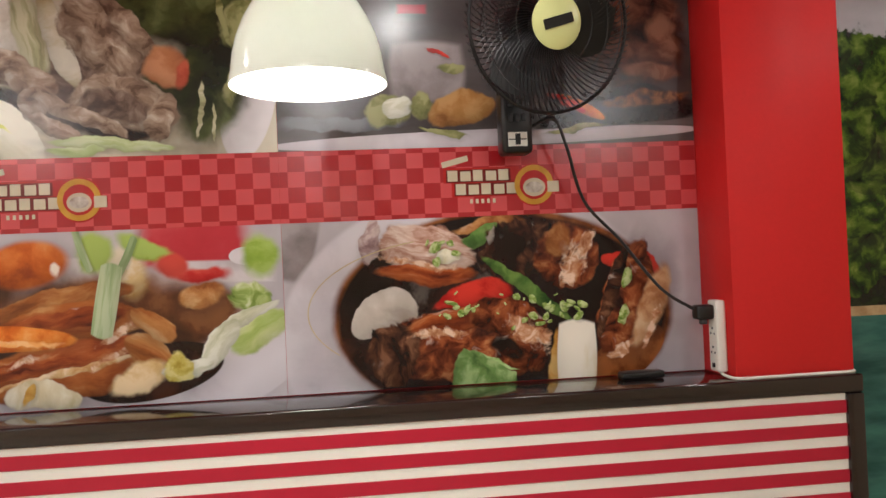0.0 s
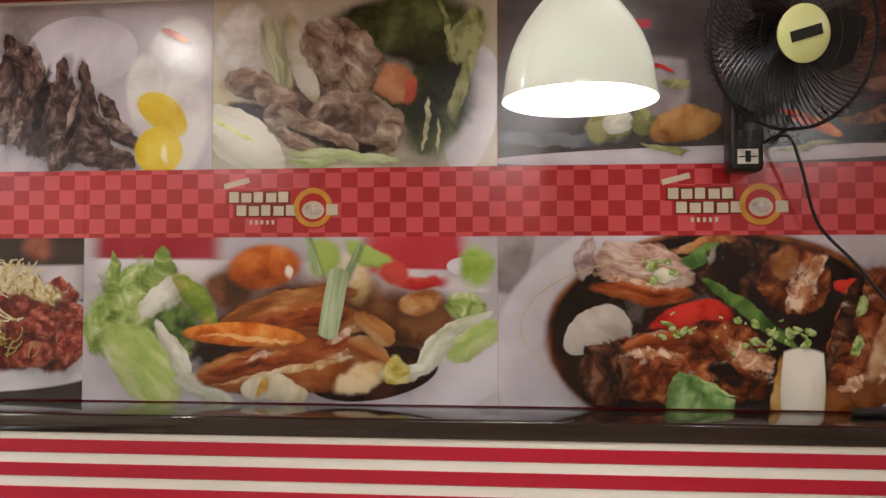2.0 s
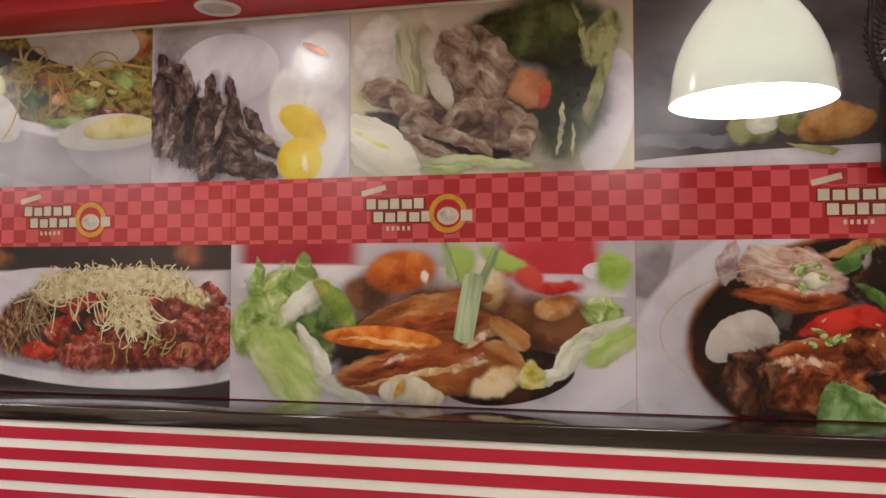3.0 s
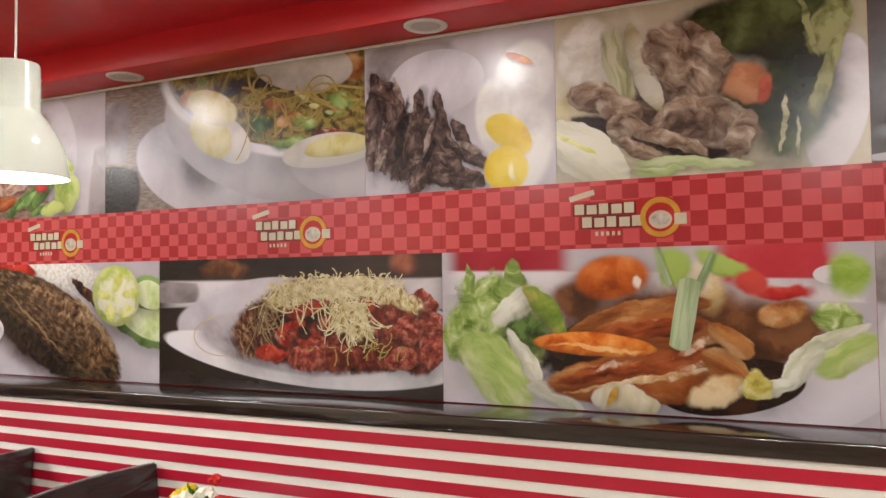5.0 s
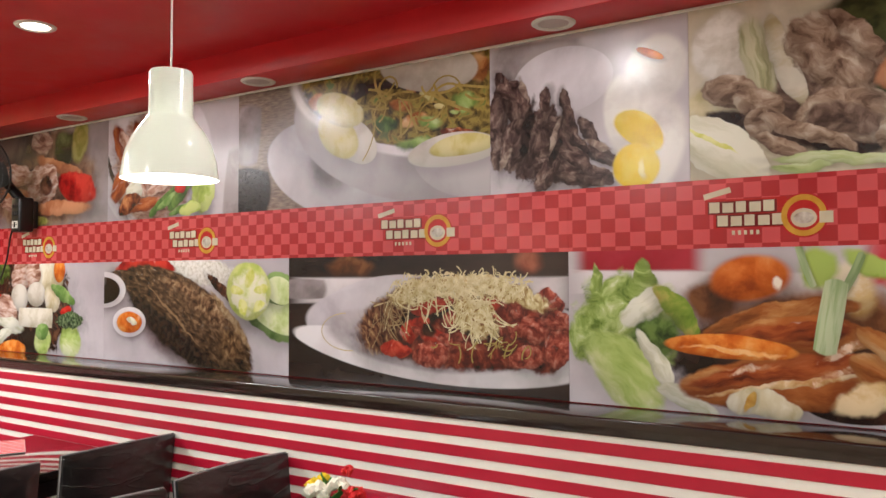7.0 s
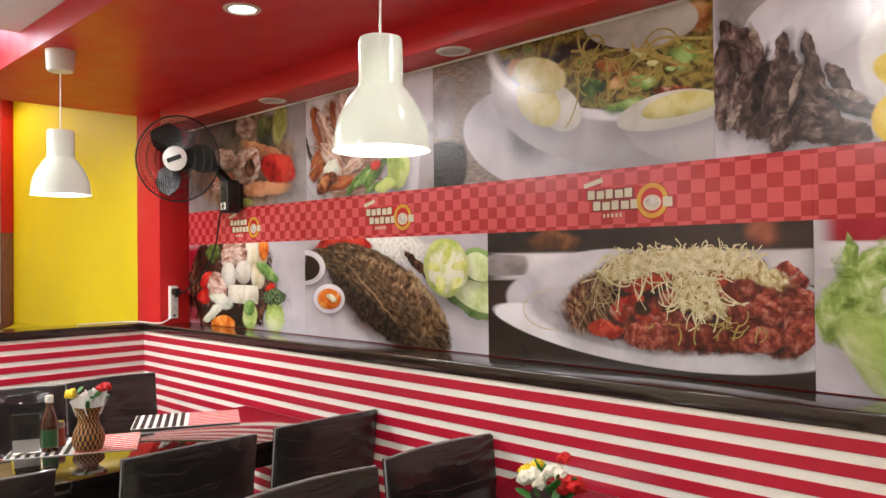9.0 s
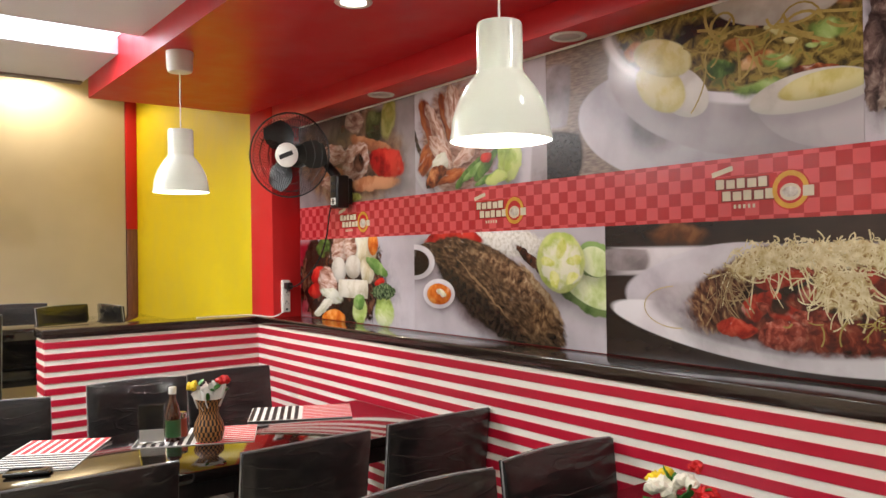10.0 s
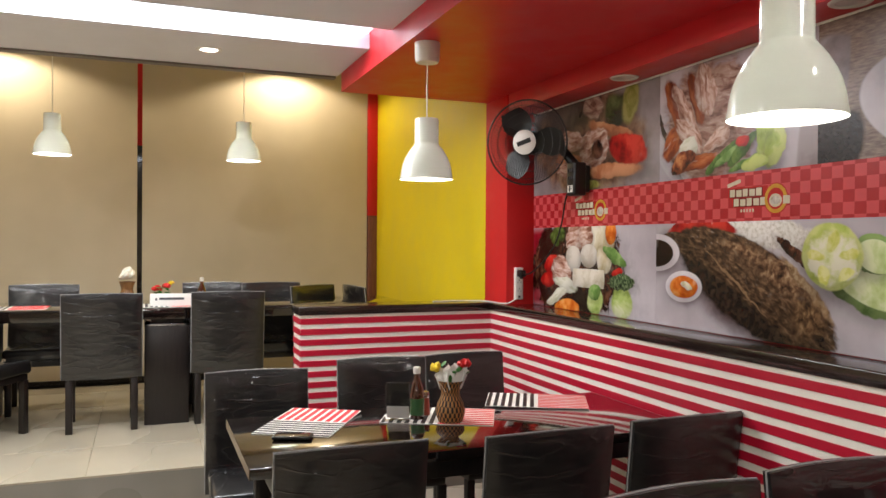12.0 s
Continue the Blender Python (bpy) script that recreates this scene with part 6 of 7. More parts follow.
            blade.faces.new((p[i0][j0], p[i1][j1], q[i1][j1], q[i0][j0]))
        part("blade", blade, BLACK_PLASTIC, f, "dark plastic blade at rest", m=head)
    part("spinner", lathe([(0.0, -0.03), (0.028, -0.035), (0.032, -0.09), (0.0, -0.092)], 24), BLACK_PLASTIC, f, m=head)
    return f


wall_fan((0.330, 2.240, 1.742), (0.385, 1.975, 2.020), "black wall fan with cream badge, at rest above the checked band", (0.25, -0.95, -0.16), 0.212, CREAM_BADGE)
wall_fan((-4.530, 2.240, 1.745), (-4.615, 1.985, 2.03), "black wall fan with pale badge near the red pillar, at rest", (0.66, -0.74, -0.08), 0.225, WHITE_PLASTIC, 0.18)


# ---- sockets and cables ----
def socket_strip(m, label):
    s = thing("socket_strip", m, label, "extension socket", "extension sockets")
    part("casing", box(-0.014, 0.014, -0.026, 0.026, 0.0, 0.195, 0.006, segs=3), WHITE_PLASTIC, s, "white plastic casing")
    for k in range(3):
        z = 0.160 - k * 0.052
        g = box(-0.0005, 0.0005, -0.004, 0.004, z + 0.008, z + 0.014)
        box(-0.0005, 0.0005, -0.012, -0.007, z - 0.006, z - 0.001, bm=g)
        box(-0.0005, 0.0005, 0.007, 0.012, z - 0.006, z - 0.001, bm=g)
        part("outlet", g, GREY_PLASTIC, s, m=pose(s_side(m) * 0.0145, 0, 0))
    part("switch", box(-0.002, 0.002, -0.007, 0.007, 0.012, 0.024, 0.001), BLACK_PLASTIC, s, "black switch", m=pose(s_side(m) * 0.0145, 0, 0))
    return s


def s_side(m):
    return -1 if m.translation.x > 0 else 1


def plug(m, side):
    p = thing("power_plug", m, "black power plug in the extension socket", "plug", "fan plugs")
    part("head", box(-0.024, 0.024, -0.020, 0.020, -0.020, 0.020, 0.007, segs=3), BLACK_PLASTIC, p)
    part("grip", box(-0.010, 0.010, -0.008, 0.008, -0.034, -0.018, 0.003), GREY_PLASTIC, p)
    return p


socket_strip(pose(0.857, 2.205, 1.128), "white extension socket strip fixed to the red pillar")
socket_strip(pose(-5.125, 2.215, 1.145), "white extension socket strip on the far red pillar")
plug(pose(0.818, 2.205, 1.292), -1)
plug(pose(-5.086, 2.215, 1.305), 1)


def cable(name, pts, r, mat, label):
    return tagged(finish(name, tube(spline(pts, 10), r, 8), mat), label, "cable")


cable("fan_cable", [(0.345, 2.255, 1.80), (0.43, 2.235, 1.835), (0.468, 2.24, 1.76), (0.52, 2.27, 1.61), (0.62, 2.28, 1.50), (0.72, 2.25, 1.36), (0.80, 2.21, 1.297)], 0.0045, BLACK_PLASTIC, "black fan cable hanging down to the socket strip")
cable("fan_cable", [(-4.56, 2.25, 1.80), (-4.66, 2.27, 1.74), (-4.74, 2.29, 1.60), (-4.80, 2.28, 1.48), (-4.90, 2.26, 1.38), (-5.00, 2.23, 1.31), (-5.07, 2.215, 1.305)], 0.0045, BLACK_PLASTIC, "black fan cable hanging beside the seafood picture")
cable("socket_cable", [(0.857, 2.205, 1.130), (0.857, 2.17, 1.122), (0.875, 2.13, 1.1185), (0.98, 2.128, 1.1185), (1.10, 2.130, 1.1185), (1.195, 2.133, 1.1185), (1.2085, 2.17, 1.1185), (1.2085, 2.26, 1.1185)], 0.0042, WHITE_PLASTIC, "white cable running along the ledge")
cable("socket_cable", [(-5.125, 2.20, 1.148), (-5.13, 2.15, 1.124), (-5.20, 2.129, 1.1185), (-5.30, 2.126, 1.1185), (-5.42, 2.10, 1.1185), (-5.46, 1.95, 1.1185), (-5.45, 1.78, 1.1185)], 0.0042, WHITE_PLASTIC, "white cable lying on the corner of the ledge")
rem = thing("remote_control", pose(0.655, 2.255, LEDGE_Z, 0, 0, 3), "black remote control lying on the ledge", "remote control")
part("body", box(-0.062, 0.062, -0.020, 0.020, 0.0005, 0.020, 0.006, segs=3), BLACK_PLASTIC, rem)
part("keys", box(-0.045, 0.030, -0.012, 0.012, 0.0195, 0.0215, 0.001), GREY_PLASTIC, rem)


# ---- chairs ----
def chair_back():
    """Curved, raked, slightly creased back in wrapped leatherette."""
    bm = bmesh.new()
    nu, nv, width = 16, 18, 0.468
    sides = []
    for face in (0, 1):
        grid = []
        for j in range(nv + 1):
            row = []
            for i in range(nu + 1):
                u, v = i / nu * 2 - 1, j / nv
                y = u * width / 2 * (1 - 0.012 * math.sin(math.pi * v))
                z = 0.345 + v * (0.540 - 0.006 * u * u)
                x = -0.185 - 0.062 * v - 0.016 * (1 - u * u)
                edge = min(1.0, (1 - abs(u)) * 7, (1 - v) * 9, v * 9)
                thick = 0.014 + 0.012 * math.sqrt(max(0.0, edge))
                crease = 0.0035 * noise.noise(Vector((u * 1.6 + 9 * face, v * 7.0 + u * 2.4, face * 3.1))) * edge
                x += (thick + crease) * (1 if face else -1)
                row.append(bm.verts.new((x, y, z)))
            grid.append(row)
        for j in range(nv):
            for i in range(nu):
                bm.faces.new((grid[j][i], grid[j][i + 1], grid[j + 1][i + 1], grid[j + 1][i]))
        sides.append(grid)
    a, b = sides
    border = [(0, i) for i in range(nu)] + [(j, nu) for j in range(nv)] + [(nv, i) for i in range(nu, 0, -1)] + [(j, 0) for j in range(nv, 0, -1)]
    for k in range(len(border)):
        (j0, i0), (j1, i1) = border[k], border[(k + 1) % len(border)]
        bm.faces.new((a[j0][i0], a[j1][i1], b[j1][i1], b[j0][i0]))
    return bm


def back_outline():
    pts = []
    for v in [k / 10 for k in range(11)]:
        pts.append((-0.185 - 0.062 * v, -0.235, 0.345 + v * 0.536))
    for u in [-1 + k / 6 for k in range(1, 12)]:
        pts.append((-0.247 - 0.016 * (1 - u * u), u * 0.235, 0.8855 - 0.006 * u * u))
    for v in [1 - k / 10 for k in range(11)]:
        pts.append((-0.185 - 0.062 * v, 0.235, 0.345 + v * 0.536))
    return pts


def chair(m, label):
    c = thing("dining_chair", m, label, "chair", "dining chairs")
    part("backrest", chair_back(), LEATHER, c, "black leatherette back in creased clear plastic")
    part("piping", tube(back_outline(), 0.0030, 6), FILM, c, "shiny clear plastic seam")
    seat = box(-0.20, 0.235, -0.225, 0.225, 0.375, 0.460, 0.022, segs=3)
    part("seat", seat, LEATHER, c, "black padded seat in clear plastic")
    part("seat_frame", box(-0.185, 0.215, -0.205, 0.205, 0.335, 0.377, 0.004), DARK_WOOD, c)
    for sx in (-0.165, 0.195):
        for sy in (-0.19, 0.19):
            part("leg", box(sx - 0.021, sx + 0.021, sy - 0.021, sy + 0.021, 0.0, 0.337, 0.004), DARK_WOOD, c, "black square leg")
    return c


first = chair(pose(-3.395, 0.672, 0, 0, 0, 180), "black dining chair wrapped in clear plastic at the gloss table")
CHAIRS = [(-3.36, 1.318, 0, 181), (-3.385, 1.885, 0, 180), (-2.235, 1.345, 0, 1), (-2.27, 1.872, 0, -1),
          (-4.54, 1.235, 0, -3), (-4.565, 1.745, 0, 4), (-4.345, 0.575, 0, -2)]
for x, y, z, r in CHAIRS:
    copy_thing(first, pose(x, y, z, 0, 0, r))
FAR_CHAIRS = [(-6.42, -0.165, 182), (-6.45, 0.615, 179), (-7.12, -0.60, 2), (-7.15, 0.60, -2), (-7.05, 1.06, 1), (-6.62, 1.44, 35), (-6.72, 1.84, 95), (-6.30, -0.88, 150)]
for x, y, r in FAR_CHAIRS:
    o = copy_thing(first, pose(x, y, STEP_Z, 0, 0, r))
    tagged(o, "black dining chair wrapped in clear plastic on the platform")


# ---- tables ----
def table(m, w, l, label):
    t = thing("dining_table", m, label, "table", "dining tables")
    part("tabletop", box(-w / 2, w / 2, -l / 2, l / 2, 0.738, 0.775, 0.003), TABLETOP, t, "black high-gloss top")
    for s in (-1, 1):
        part("edge_strip", box(-w / 2 + 0.002, w / 2 - 0.002, s * l / 2 - 0.001, s * l / 2 + 0.002, 0.740, 0.772), TABLE_EDGE, t, "brown edge strip")
    part("apron", box(-w / 2 + 0.05, w / 2 - 0.05, -l / 2 + 0.08, l / 2 - 0.08, 0.665, 0.738, 0.003), DARK_WOOD, t)
    for sx in (-1, 1):
        for sy in (-1, 1):
            cx, cy = sx * (w / 2 - 0.085), sy * (l / 2 - 0.13)
            part("leg", box(cx - 0.03, cx + 0.03, cy - 0.03, cy + 0.03, 0.0, 0.67, 0.004), DARK_WOOD, t, "black square leg")
    return t


table(pose(-3.735, 1.247, 0), 0.73, 1.70, "long black gloss dining table beside the striped partition")
table(pose(-2.0, 1.247, 0), 0.70, 1.70, "black gloss dining table with artificial flowers")


def slab_table(m, w, l, label):
    t = thing("dining_table", m, label, "table", "tables on the platform")
    part("tabletop", box(-w / 2, w / 2, -l / 2, l / 2, 0.70, 0.775, 0.004), TABLETOP, t, "thick black gloss top")
    for s in (-1, 1):
        cy = s * (l / 2 - 0.18)
        leg = part("slab_leg", box(-w / 2 + 0.03, w / 2 - 0.03, cy - 0.14, cy + 0.14, 0.0, 0.66, 0.004), DARK_WOOD, t, "wide black slab leg")
        part("metal_cap", box(-w / 2 + 0.028, w / 2 - 0.028, cy - 0.143, cy + 0.143, 0.655, 0.668, 0.002), CHROME, leg, "thin steel band")
        part("riser", box(-w / 2 + 0.10, w / 2 - 0.10, cy - 0.10, cy + 0.10, 0.66, 0.702), DARK_WOOD, t)
    return t


slab_table(pose(-6.69, -0.37, STEP_Z), 0.76, 1.56, "black gloss table on the platform with a slab leg")
slab_table(pose(-6.72, 1.22, STEP_Z), 0.76, 1.40, "second black gloss table on the platform")


# ---- things on the tables ----
def placemat(m, label):
    p = thing("placemat", m, label, "placemat", "striped placemats")
    base = box(-0.225, 0.225, -0.15, 0.15, 0.0005, 0.0025, 0.0005, segs=1)
    part("sheet", base, PAPER, p, "white woven sheet")
    for k in range(7):
        x = -0.221 + k * 0.032
        part("black_stripe", box(x, x + 0.017, -0.148, 0.148, 0.0024, 0.0032), BLACK_CLOTH, p)
    for k in range(9):
        y = -0.146 + k * 0.0335
        part("red_stripe", box(0.006, 0.224, y, y + 0.019, 0.0024, 0.0032), RED_CLOTH, p)
    return p


T = 0.7755
placemat(pose(-3.94, 0.70, T, 0, 0, 150), "red, white and black striped placemat on the gloss table")
placemat(pose(-3.865, 1.22, T, 0, 0, 64), "striped placemat under the basket and bottles")
placemat(pose(-4.005, 1.745, T, 0, 0, 62), "red, white and black striped placemat near the partition")


def flower(bm, x, y, z, r, seed):
    rnd = random.Random(seed)
    for k in range(14):
        a, t = rnd.uniform(0, 6.28), rnd.uniform(0.1, 1.4)
        c = Vector((x + r * 0.55 * math.sin(t) * math.cos(a), y + r * 0.55 * math.sin(t) * math.sin(a), z + r * 0.5 * math.cos(t)))
        m = Matrix.Translation(c) @ Euler((rnd.uniform(-1, 1), rnd.uniform(-1, 1), a)).to_matrix().to_4x4() @ Matrix.Diagonal((r * 0.52, r * 0.34, r * 0.42, 1))
        bmesh.ops.create_icosphere(bm, subdivisions=1, radius=1, matrix=m)
    return bm


def leaves(bm, x, y, z, n, size, seed):
    rnd = random.Random(seed)
    for k in range(n):
        m = Matrix.Translation((x + rnd.uniform(-0.05, 0.05), y + rnd.uniform(-0.05, 0.05), z + rnd.uniform(-0.03, 0.04))) @ Euler((rnd.uniform(-1.2, 1.2), rnd.uniform(-1.2, 1.2), rnd.uniform(0, 6))).to_matrix().to_4x4() @ Matrix.Diagonal((size, size * 0.45, size * 0.12, 1))
        bmesh.ops.create_icosphere(bm, subdivisions=1, radius=1, matrix=m)
    return bm


def basket(m, label, napkins=True):
    b = thing("wicker_vase", m, label, "vase")
    prof = [(0.0, 0.001), (0.046, 0.001), (0.054, 0.02), (0.059, 0.045), (0.052, 0.075), (0.038, 0.105), (0.037, 0.120), (0.046, 0.150), (0.053, 0.166), (0.049, 0.166), (0.042, 0.150), (0.033, 0.118), (0.0, 0.10)]
    part("basket", lathe(prof, 40, uv=True), WICKER, b, "woven brown wicker body")
    if napkins:
        rnd = random.Random(5)
        for k in range(11):
            a = k * 0.8
            nap = bmesh.new()
            w, hgt = 0.080, rnd.uniform(0.060, 0.090)
            rows = [[nap.verts.new((w * (i / 4 - 0.5) * (1 - 0.15 * j / 4), 0.006 * math.sin(i * 1.6) + 0.010 * (j / 4) ** 2 + y, hgt * j / 4)) for i in range(5)] for y in (0.0, 0.002) for j in range(5)]
            for g in (rows[:5], rows[5:]):
                for p, q in zip(g, g[1:]):
                    for i in range(4):
                        nap.faces.new((p[i], p[i + 1], q[i + 1], q[i]))
            part("napkin", nap, PAPER, b, "folded white paper napkin", m=pose(0.022 * math.cos(a), 0.022 * math.sin(a), 0.145, rnd.uniform(-30, 30), rnd.uniform(-30, 30), math.degrees(a) + 90))
    if not napkins:
        return b
    part("red_flower", flower(bmesh.new(), 0.020, 0.050, 0.225, 0.032, 1), PETAL_RED, b, "red artificial flower")
    part("yellow_flower", flower(bmesh.new(), -0.012, -0.055, 0.210, 0.032, 2), PETAL_YELLOW, b, "yellow artificial flower")
    part("leaves", leaves(bmesh.new(), 0.01, 0.02, 0.20, 8, 0.022, 3), LEAF, b, "green artificial leaves")
    return b


basket(pose(-3.755, 1.225, T), "brown wicker vase with napkins and artificial flowers")
bot = thing("sauce_bottle", pose(-3.845, 1.115, T), "brown sauce bottle with a white cap and green label", "bottle")
part("glass", lathe([(0.0, 0.001), (0.027, 0.001), (0.030, 0.006), (0.030, 0.105), (0.024, 0.130), (0.0125, 0.165), (0.0115, 0.195), (0.0, 0.196)], 32), BROWN_GLASS, bot, "dark brown glass")
part("cap", lathe([(0.014, 0.184), (0.0145, 0.186), (0.0145, 0.208), (0.013, 0.211), (0.0, 0.211)], 24), WHITE_PLASTIC, bot, "white cap")
part("label", lathe([(0.0303, 0.02), (0.0306, 0.022), (0.0306, 0.084), (0.0303, 0.086)], 32), GREEN_LABEL, bot, "green paper label")
shk = thing("condiment_shaker", pose(-3.90, 1.17, T), "small clear condiment shaker with a steel lid", "shaker")
part("jar", lathe([(0.0, 0.001), (0.020, 0.001), (0.021, 0.01), (0.017, 0.075), (0.0, 0.076)], 24), TERRACOTTA, shk)
part("lid", lathe([(0.018, 0.074), (0.019, 0.078), (0.016, 0.098), (0.0, 0.102)], 24), CHROME, shk, "steel lid")
holder = thing("card_holder", pose(-3.845, 1.035, T, 0, 0, 66), "clear acrylic card holder with a dark card", "card holder")
part("base", box(-0.05, 0.05, -0.03, 0.03, 0.0005, 0.005, 0.001), CLEAR, holder)
part("front_sheet", box(-0.05, 0.05, -0.006, -0.003, 0.004, 0.155, 0.001), CLEAR, holder, "clear acrylic sheet")
part("card", box(-0.044, 0.044, -0.002, 0.0, 0.06, 0.15), BLACK_CLOTH, holder, "dark printed card")
part("card_foot", box(-0.044, 0.044, -0.002, 0.0, 0.012, 0.058), PAPER, holder, "pale foot of the card")
ph = thing("mobile_phone", pose(-3.70, 0.59, T, 0, 0, 70), "black mobile phone lying on the placemat edge", "phone")
part("body", box(-0.070, 0.070, -0.034, 0.034, 0.0036, 0.015, 0.004, segs=3), BLACK_PLASTIC, ph)
part("screen", box(-0.062, 0.062, -0.030, 0.030, 0.0148, 0.0158, 0.0005), TABLETOP, ph)

fl = thing("flower_pot", pose(-2.02, 1.80, T), "small pot of red, yellow and white artificial flowers", "flower pot")
fl.scale = (1.3, 1.3, 1.3)
part("pot", lathe([(0.0, 0.001), (0.030, 0.001), (0.040, 0.05), (0.042, 0.056), (0.036, 0.056), (0.0, 0.045)], 28), WICKER, fl)
part("white_flower", flower(bmesh.new(), -0.03, -0.02, 0.075, 0.036, 11), PETAL_WHITE, fl, "cream artificial rose")
part("white_flower", flower(bmesh.new(), 0.005, 0.01, 0.088, 0.030, 12), PETAL_WHITE, fl, "cream artificial rose")
part("yellow_flower", flower(flower(bmesh.new(), -0.055, 0.0, 0.085, 0.026, 13), -0.045, 0.02, 0.100, 0.018, 17), PETAL_YELLOW, fl, "yellow artificial flower")
part("red_flower", flower(flower(bmesh.new(), 0.055, 0.0, 0.072, 0.036, 14), 0.020, 0.03, 0.122, 0.020, 15), PETAL_RED, fl, "red artificial roses")
part("leaves", leaves(bmesh.new(), 0.01, 0.0, 0.07, 16, 0.026, 16), LEAF, fl, "green leaves")

# on the platform tables
FT = STEP_Z + 0.7755
v2 = basket(pose(-6.52, -0.02, FT), "red-brown vase with a ball of white napkins", False)
part("napkin_ball", flower(flower(bmesh.new(), 0.0, 0.0, 0.195, 0.060, 31), 0.0, 0.01, 0.225, 0.045, 32), PETAL_WHITE, v2, "crumpled ball of white napkins")
t3 = thing("flower_pot", pose(-6.62, 0.20, FT), "red artificial flowers with a yellow one in a red pot", "flower pot")
part("pot", lathe([(0.0, 0.001), (0.036, 0.001), (0.046, 0.06), (0.040, 0.06), (0.0, 0.05)], 28), PETAL_RED, t3)
part("red_flower", flower(bmesh.new(), -0.01, -0.03, 0.10, 0.040, 21), PETAL_RED, t3)
part("red_flower", flower(bmesh.new(), 0.01, 0.03, 0.12, 0.034, 22), PETAL_RED, t3)
part("yellow_flower", flower(bmesh.new(), 0.0, 0.065, 0.14, 0.026, 23), PETAL_YELLOW, t3)
part("leaves", leaves(bmesh.new(), 0.0, 0.0, 0.09, 12, 0.028, 24), LEAF, t3)
sg = thing("table_sign", pose(-6.42, 0.255, FT, 0, 0, 82), "folded white table sign with a line of grey print", "sign")
part("card", box(-0.135, 0.135, -0.003, 0.0, 0.0, 0.088, 0.0005), PAPER, sg, m=pose(0, 0, 0, -14, 0, 0))
bars = box(-0.075, 0.085, -0.0045, -0.0035, 0.044, 0.060)
box(-0.100, -0.088, -0.0045, -0.0035, 0.040, 0.056, bm=bars)
part("print_bars", bars, GREY_PLASTIC, sg, "grey bars of print", m=pose(0, 0, 0, -14, 0, 0))
b2 = thing("sauce_bottle", pose(-6.66, 0.47, FT), "dark sauce bottle with a white cap on the platform table", "bottle")
part("glass", lathe([(0.0, 0.001), (0.027, 0.001), (0.030, 0.006), (0.030, 0.09), (0.013, 0.135), (0.012, 0.165), (0.0, 0.166)], 28), BROWN_GLASS, b2)
part("cap", lathe([(0.0145, 0.155), (0.0145, 0.182), (0.0, 0.184)], 24), WHITE_PLASTIC, b2)
placemat(pose(-6.52, -0.72, FT, 0, 0, 90), "striped placemat on the platform table")
placemat(pose(-6.50, 0.25, FT, 0, 0, 90), "striped placemat under the table sign")


# ---- window wall ----
def roller_blind(y0, y1, label):
    b = thing("roller_blind", pose(WINDOW_X + 0.04, (y0 + y1) / 2, STEP_Z + 0.06), label, "roller blind", "roller blinds")
    w, h = y1 - y0, 2.72
    g = bmesh.new()
    n = 40
    rows = []
    for x in (0.0, 0.0018):
        rows.append([[g.verts.new((x + 0.0025 * math.sin(i * 0.9) * (1 - j / 6) * 0.8, -w / 2 + w * i / n, h * j / 6)) for i in range(n + 1)] for j in range(7)])
    for r in rows:
        for j in range(6):
            for i in range(n):
                g.faces.new((r[j][i], r[j][i + 1], r[j + 1][i + 1], r[j + 1][i]))
    part("fabric", g, BLIND, b, "tan woven fabric, drawn down")
    part("bottom_bar", box(-0.010, 0.012, -w / 2, w / 2, -0.03, 0.0, 0.004), DARK_METAL, b, "dark bottom bar")
    part("headrail", box(-0.03, 0.035, -w / 2, w / 2, h, h + 0.07, 0.006), BEIGE_PAINT, b, "beige headrail")
    return b


roller_blind(-3.1, 0.028, "wide tan roller blind drawn down over the window")
roller_blind(0.068, 2.045, "tan roller blind beside the yellow wall, drawn down")
w1 = tagged(new("window_1"), "window strip between the blinds, dark glass below red frame", "window", kind="structure")
part("frame", box(WINDOW_X, WINDOW_X + 0.028, 0.0, 0.10, 2.30, UPPER_Z), RED_PAINT, w1, "red painted mullion")
part("pane", box(WINDOW_X + 0.001, WINDOW_X + 0.02, 0.0, 0.10, STEP_Z, 2.30), TABLETOP, w1, "dark night-time glass")
w2 = tagged(new("window_2"), "red and dark brown window post beside the yellow wall", "window", kind="structure")
part("frame", box(WINDOW_X, WINDOW_X + 0.06, 2.05, 2.142, 1.74, UPPER_Z, 0.004), RED_PAINT, w2, "red upper post")
part("lower_post", box(WINDOW_X, WINDOW_X + 0.055, 2.052, 2.142, STEP_Z, 1.74, 0.004), BROWN_POST, w2, "dark brown lower post")
structure("baseboard", box(WINDOW_X, WINDOW_X + 0.02, -3.2, 2.04, STEP_Z, STEP_Z + 0.028, 0.003), DARK_METAL, "dark skirting under the blinds", "baseboard")

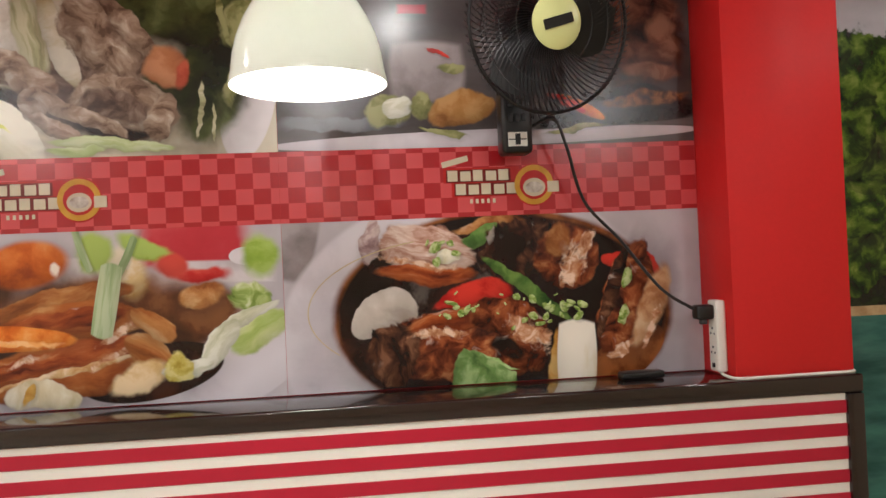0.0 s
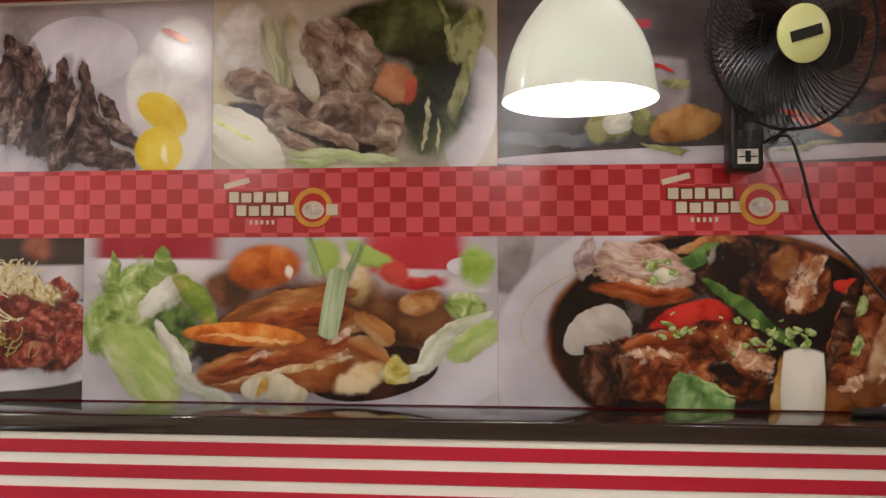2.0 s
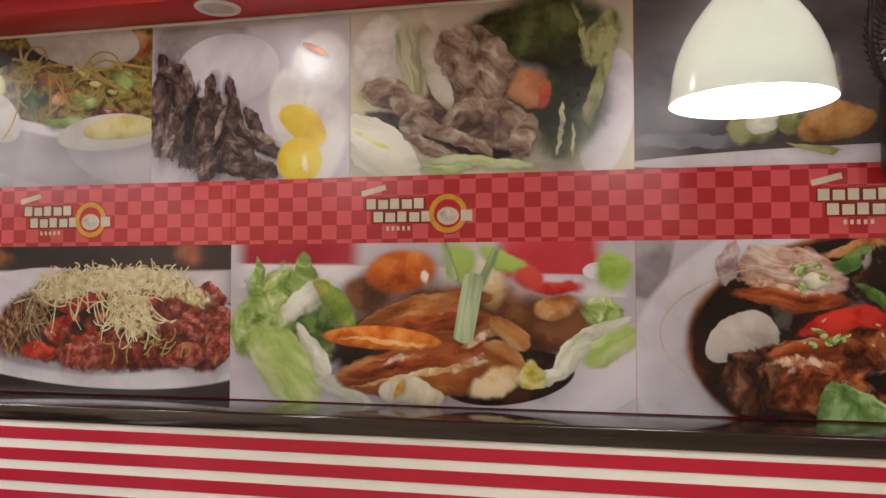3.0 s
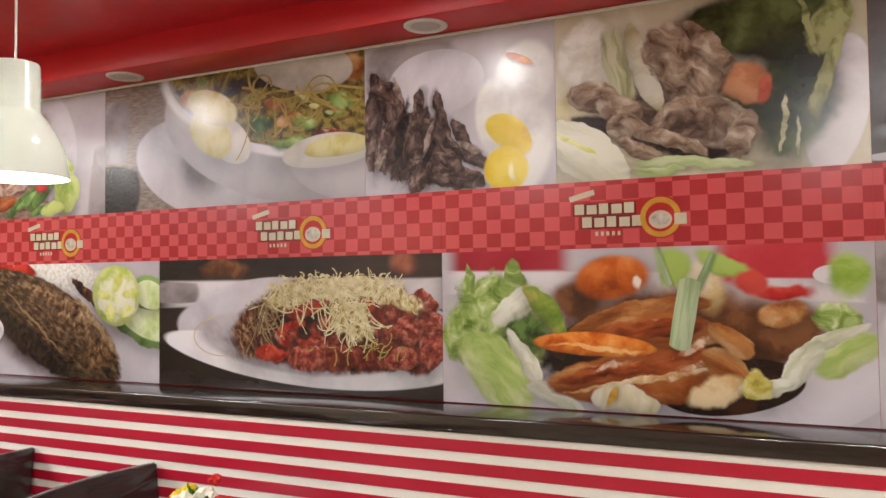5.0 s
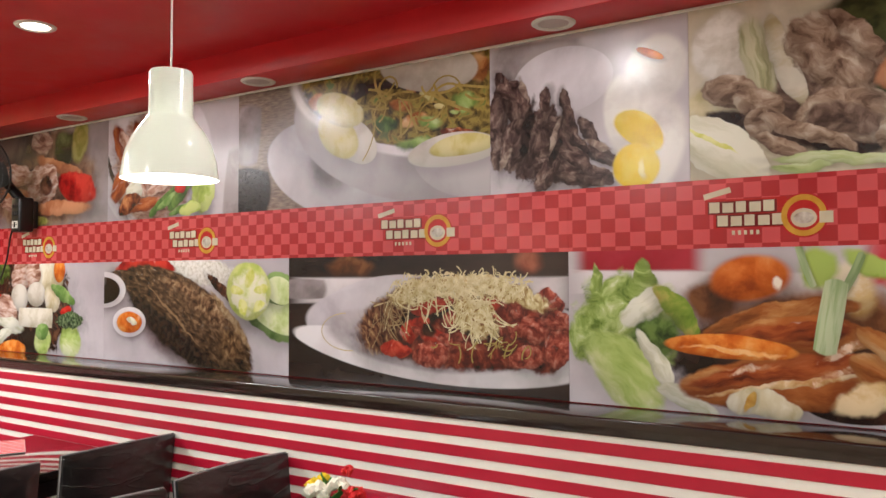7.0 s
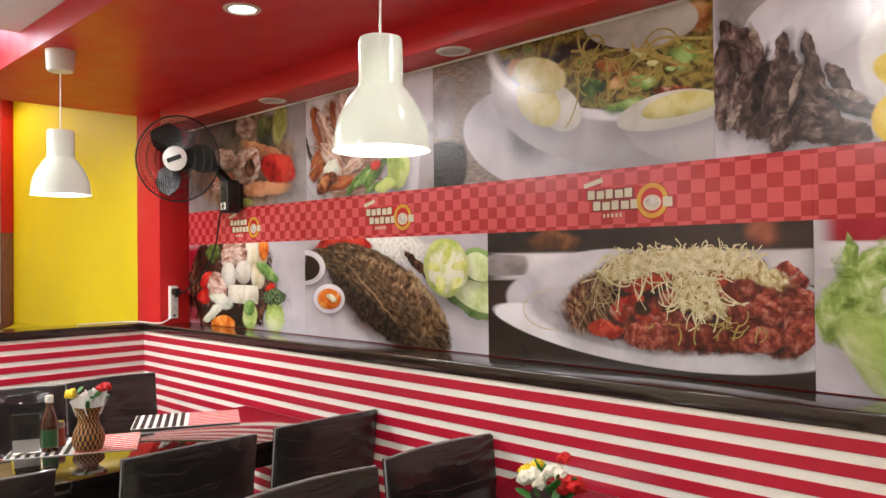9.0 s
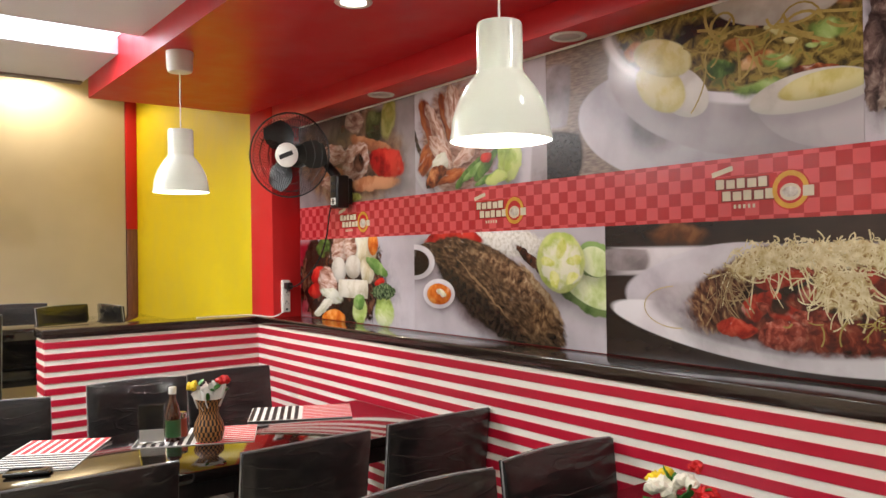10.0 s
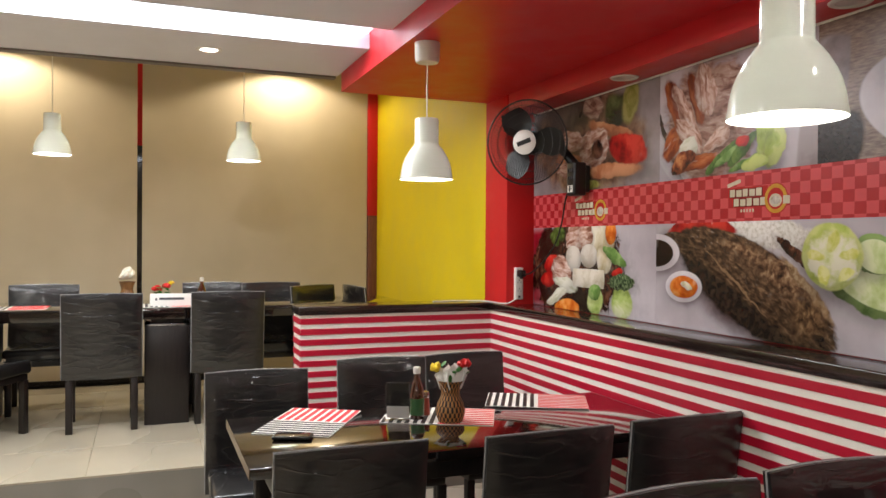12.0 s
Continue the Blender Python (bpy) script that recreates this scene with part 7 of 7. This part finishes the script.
# ---- lagoon picture beyond the pillar ----
lag = thing("lagoon_picture", pose(2.1, 2.418, 0.05), "large wall picture of green cliffs over a teal lagoon", "wall picture")
SEA = backing("print_sea", (18, 74, 70), (70, 132, 120), 4, stretch=(1, 1, 4))
SHORE = backing("print_shore", (170, 140, 96), (206, 182, 140), 20)
STYLES["cliff"] = style([(12, 18, 9), (36, 60, 18), (80, 110, 32), (124, 146, 62)], 16, 1.0, ragged=0.5, soft=0.05, shade=0.3)
STYLES["shade_wood"] = style([(8, 12, 8), (20, 28, 14), (40, 52, 24)], 14, 1.0, ragged=0.3, soft=0.2, shade=0.1, square=0.8)
hills = [("cliff", 1.45, 1.78, 0.55, 0.34, 0, 0, 0), ("cliff", 1.95, 1.80, 0.60, 0.42, 0, 0, 0), ("cliff", 2.7, 1.70, 0.60, 0.40, 0, 0, 0), ("shade_wood", 2.1, 1.33, 1.2, 0.09, 0, 0, 0)]
hills += [q[1:] for q in cluster(10, ["cliff"], 1.6, 1.62, 0.40, 0.22, 0.16, 77)]
part("sheet", box(-0.89, 1.05, -0.001, 0.003, 0.0, 2.2), print_material("print_lagoon_sky", ((168, 170, 178), (206, 206, 210), 1.5, (1, 1, 2)), hills, (2.1, 0.05)), lag, "grey sky and green cliffs")
part("sea", box(-0.89, 1.05, -0.002, -0.001, 0.0, 1.19), SEA, lag, "teal rippled water")
part("shore", box(-0.89, 1.05, -0.0028, -0.002, 1.185, 1.215), SHORE, lag, "pale sand shore")

# ---- floor tiles of the platform ----
grout = structure("platform_floor", box(WINDOW_X, STEP_X - 0.0, -3.2, 2.14, STEP_Z - 0.011, STEP_Z - 0.003), GROUT, "cream tiled floor of the platform", "floor")
bm = box(-0.2985, 0.2985, -0.2985, 0.2985, -0.0075, 0.0, 0.0012, segs=1)
tile = part("tile", bm, FLOOR_TILE, grout, m=pose(STEP_X - 0.301, -2.9, STEP_Z))
for i in range(4):
    for j in range(8):
        if i or j:
            o = tile.copy()
            scene.collection.objects.link(o)
            o.parent = grout
            o.matrix_basis = pose(STEP_X - 0.301 - 0.602 * i, -2.9 + 0.602 * j, STEP_Z)
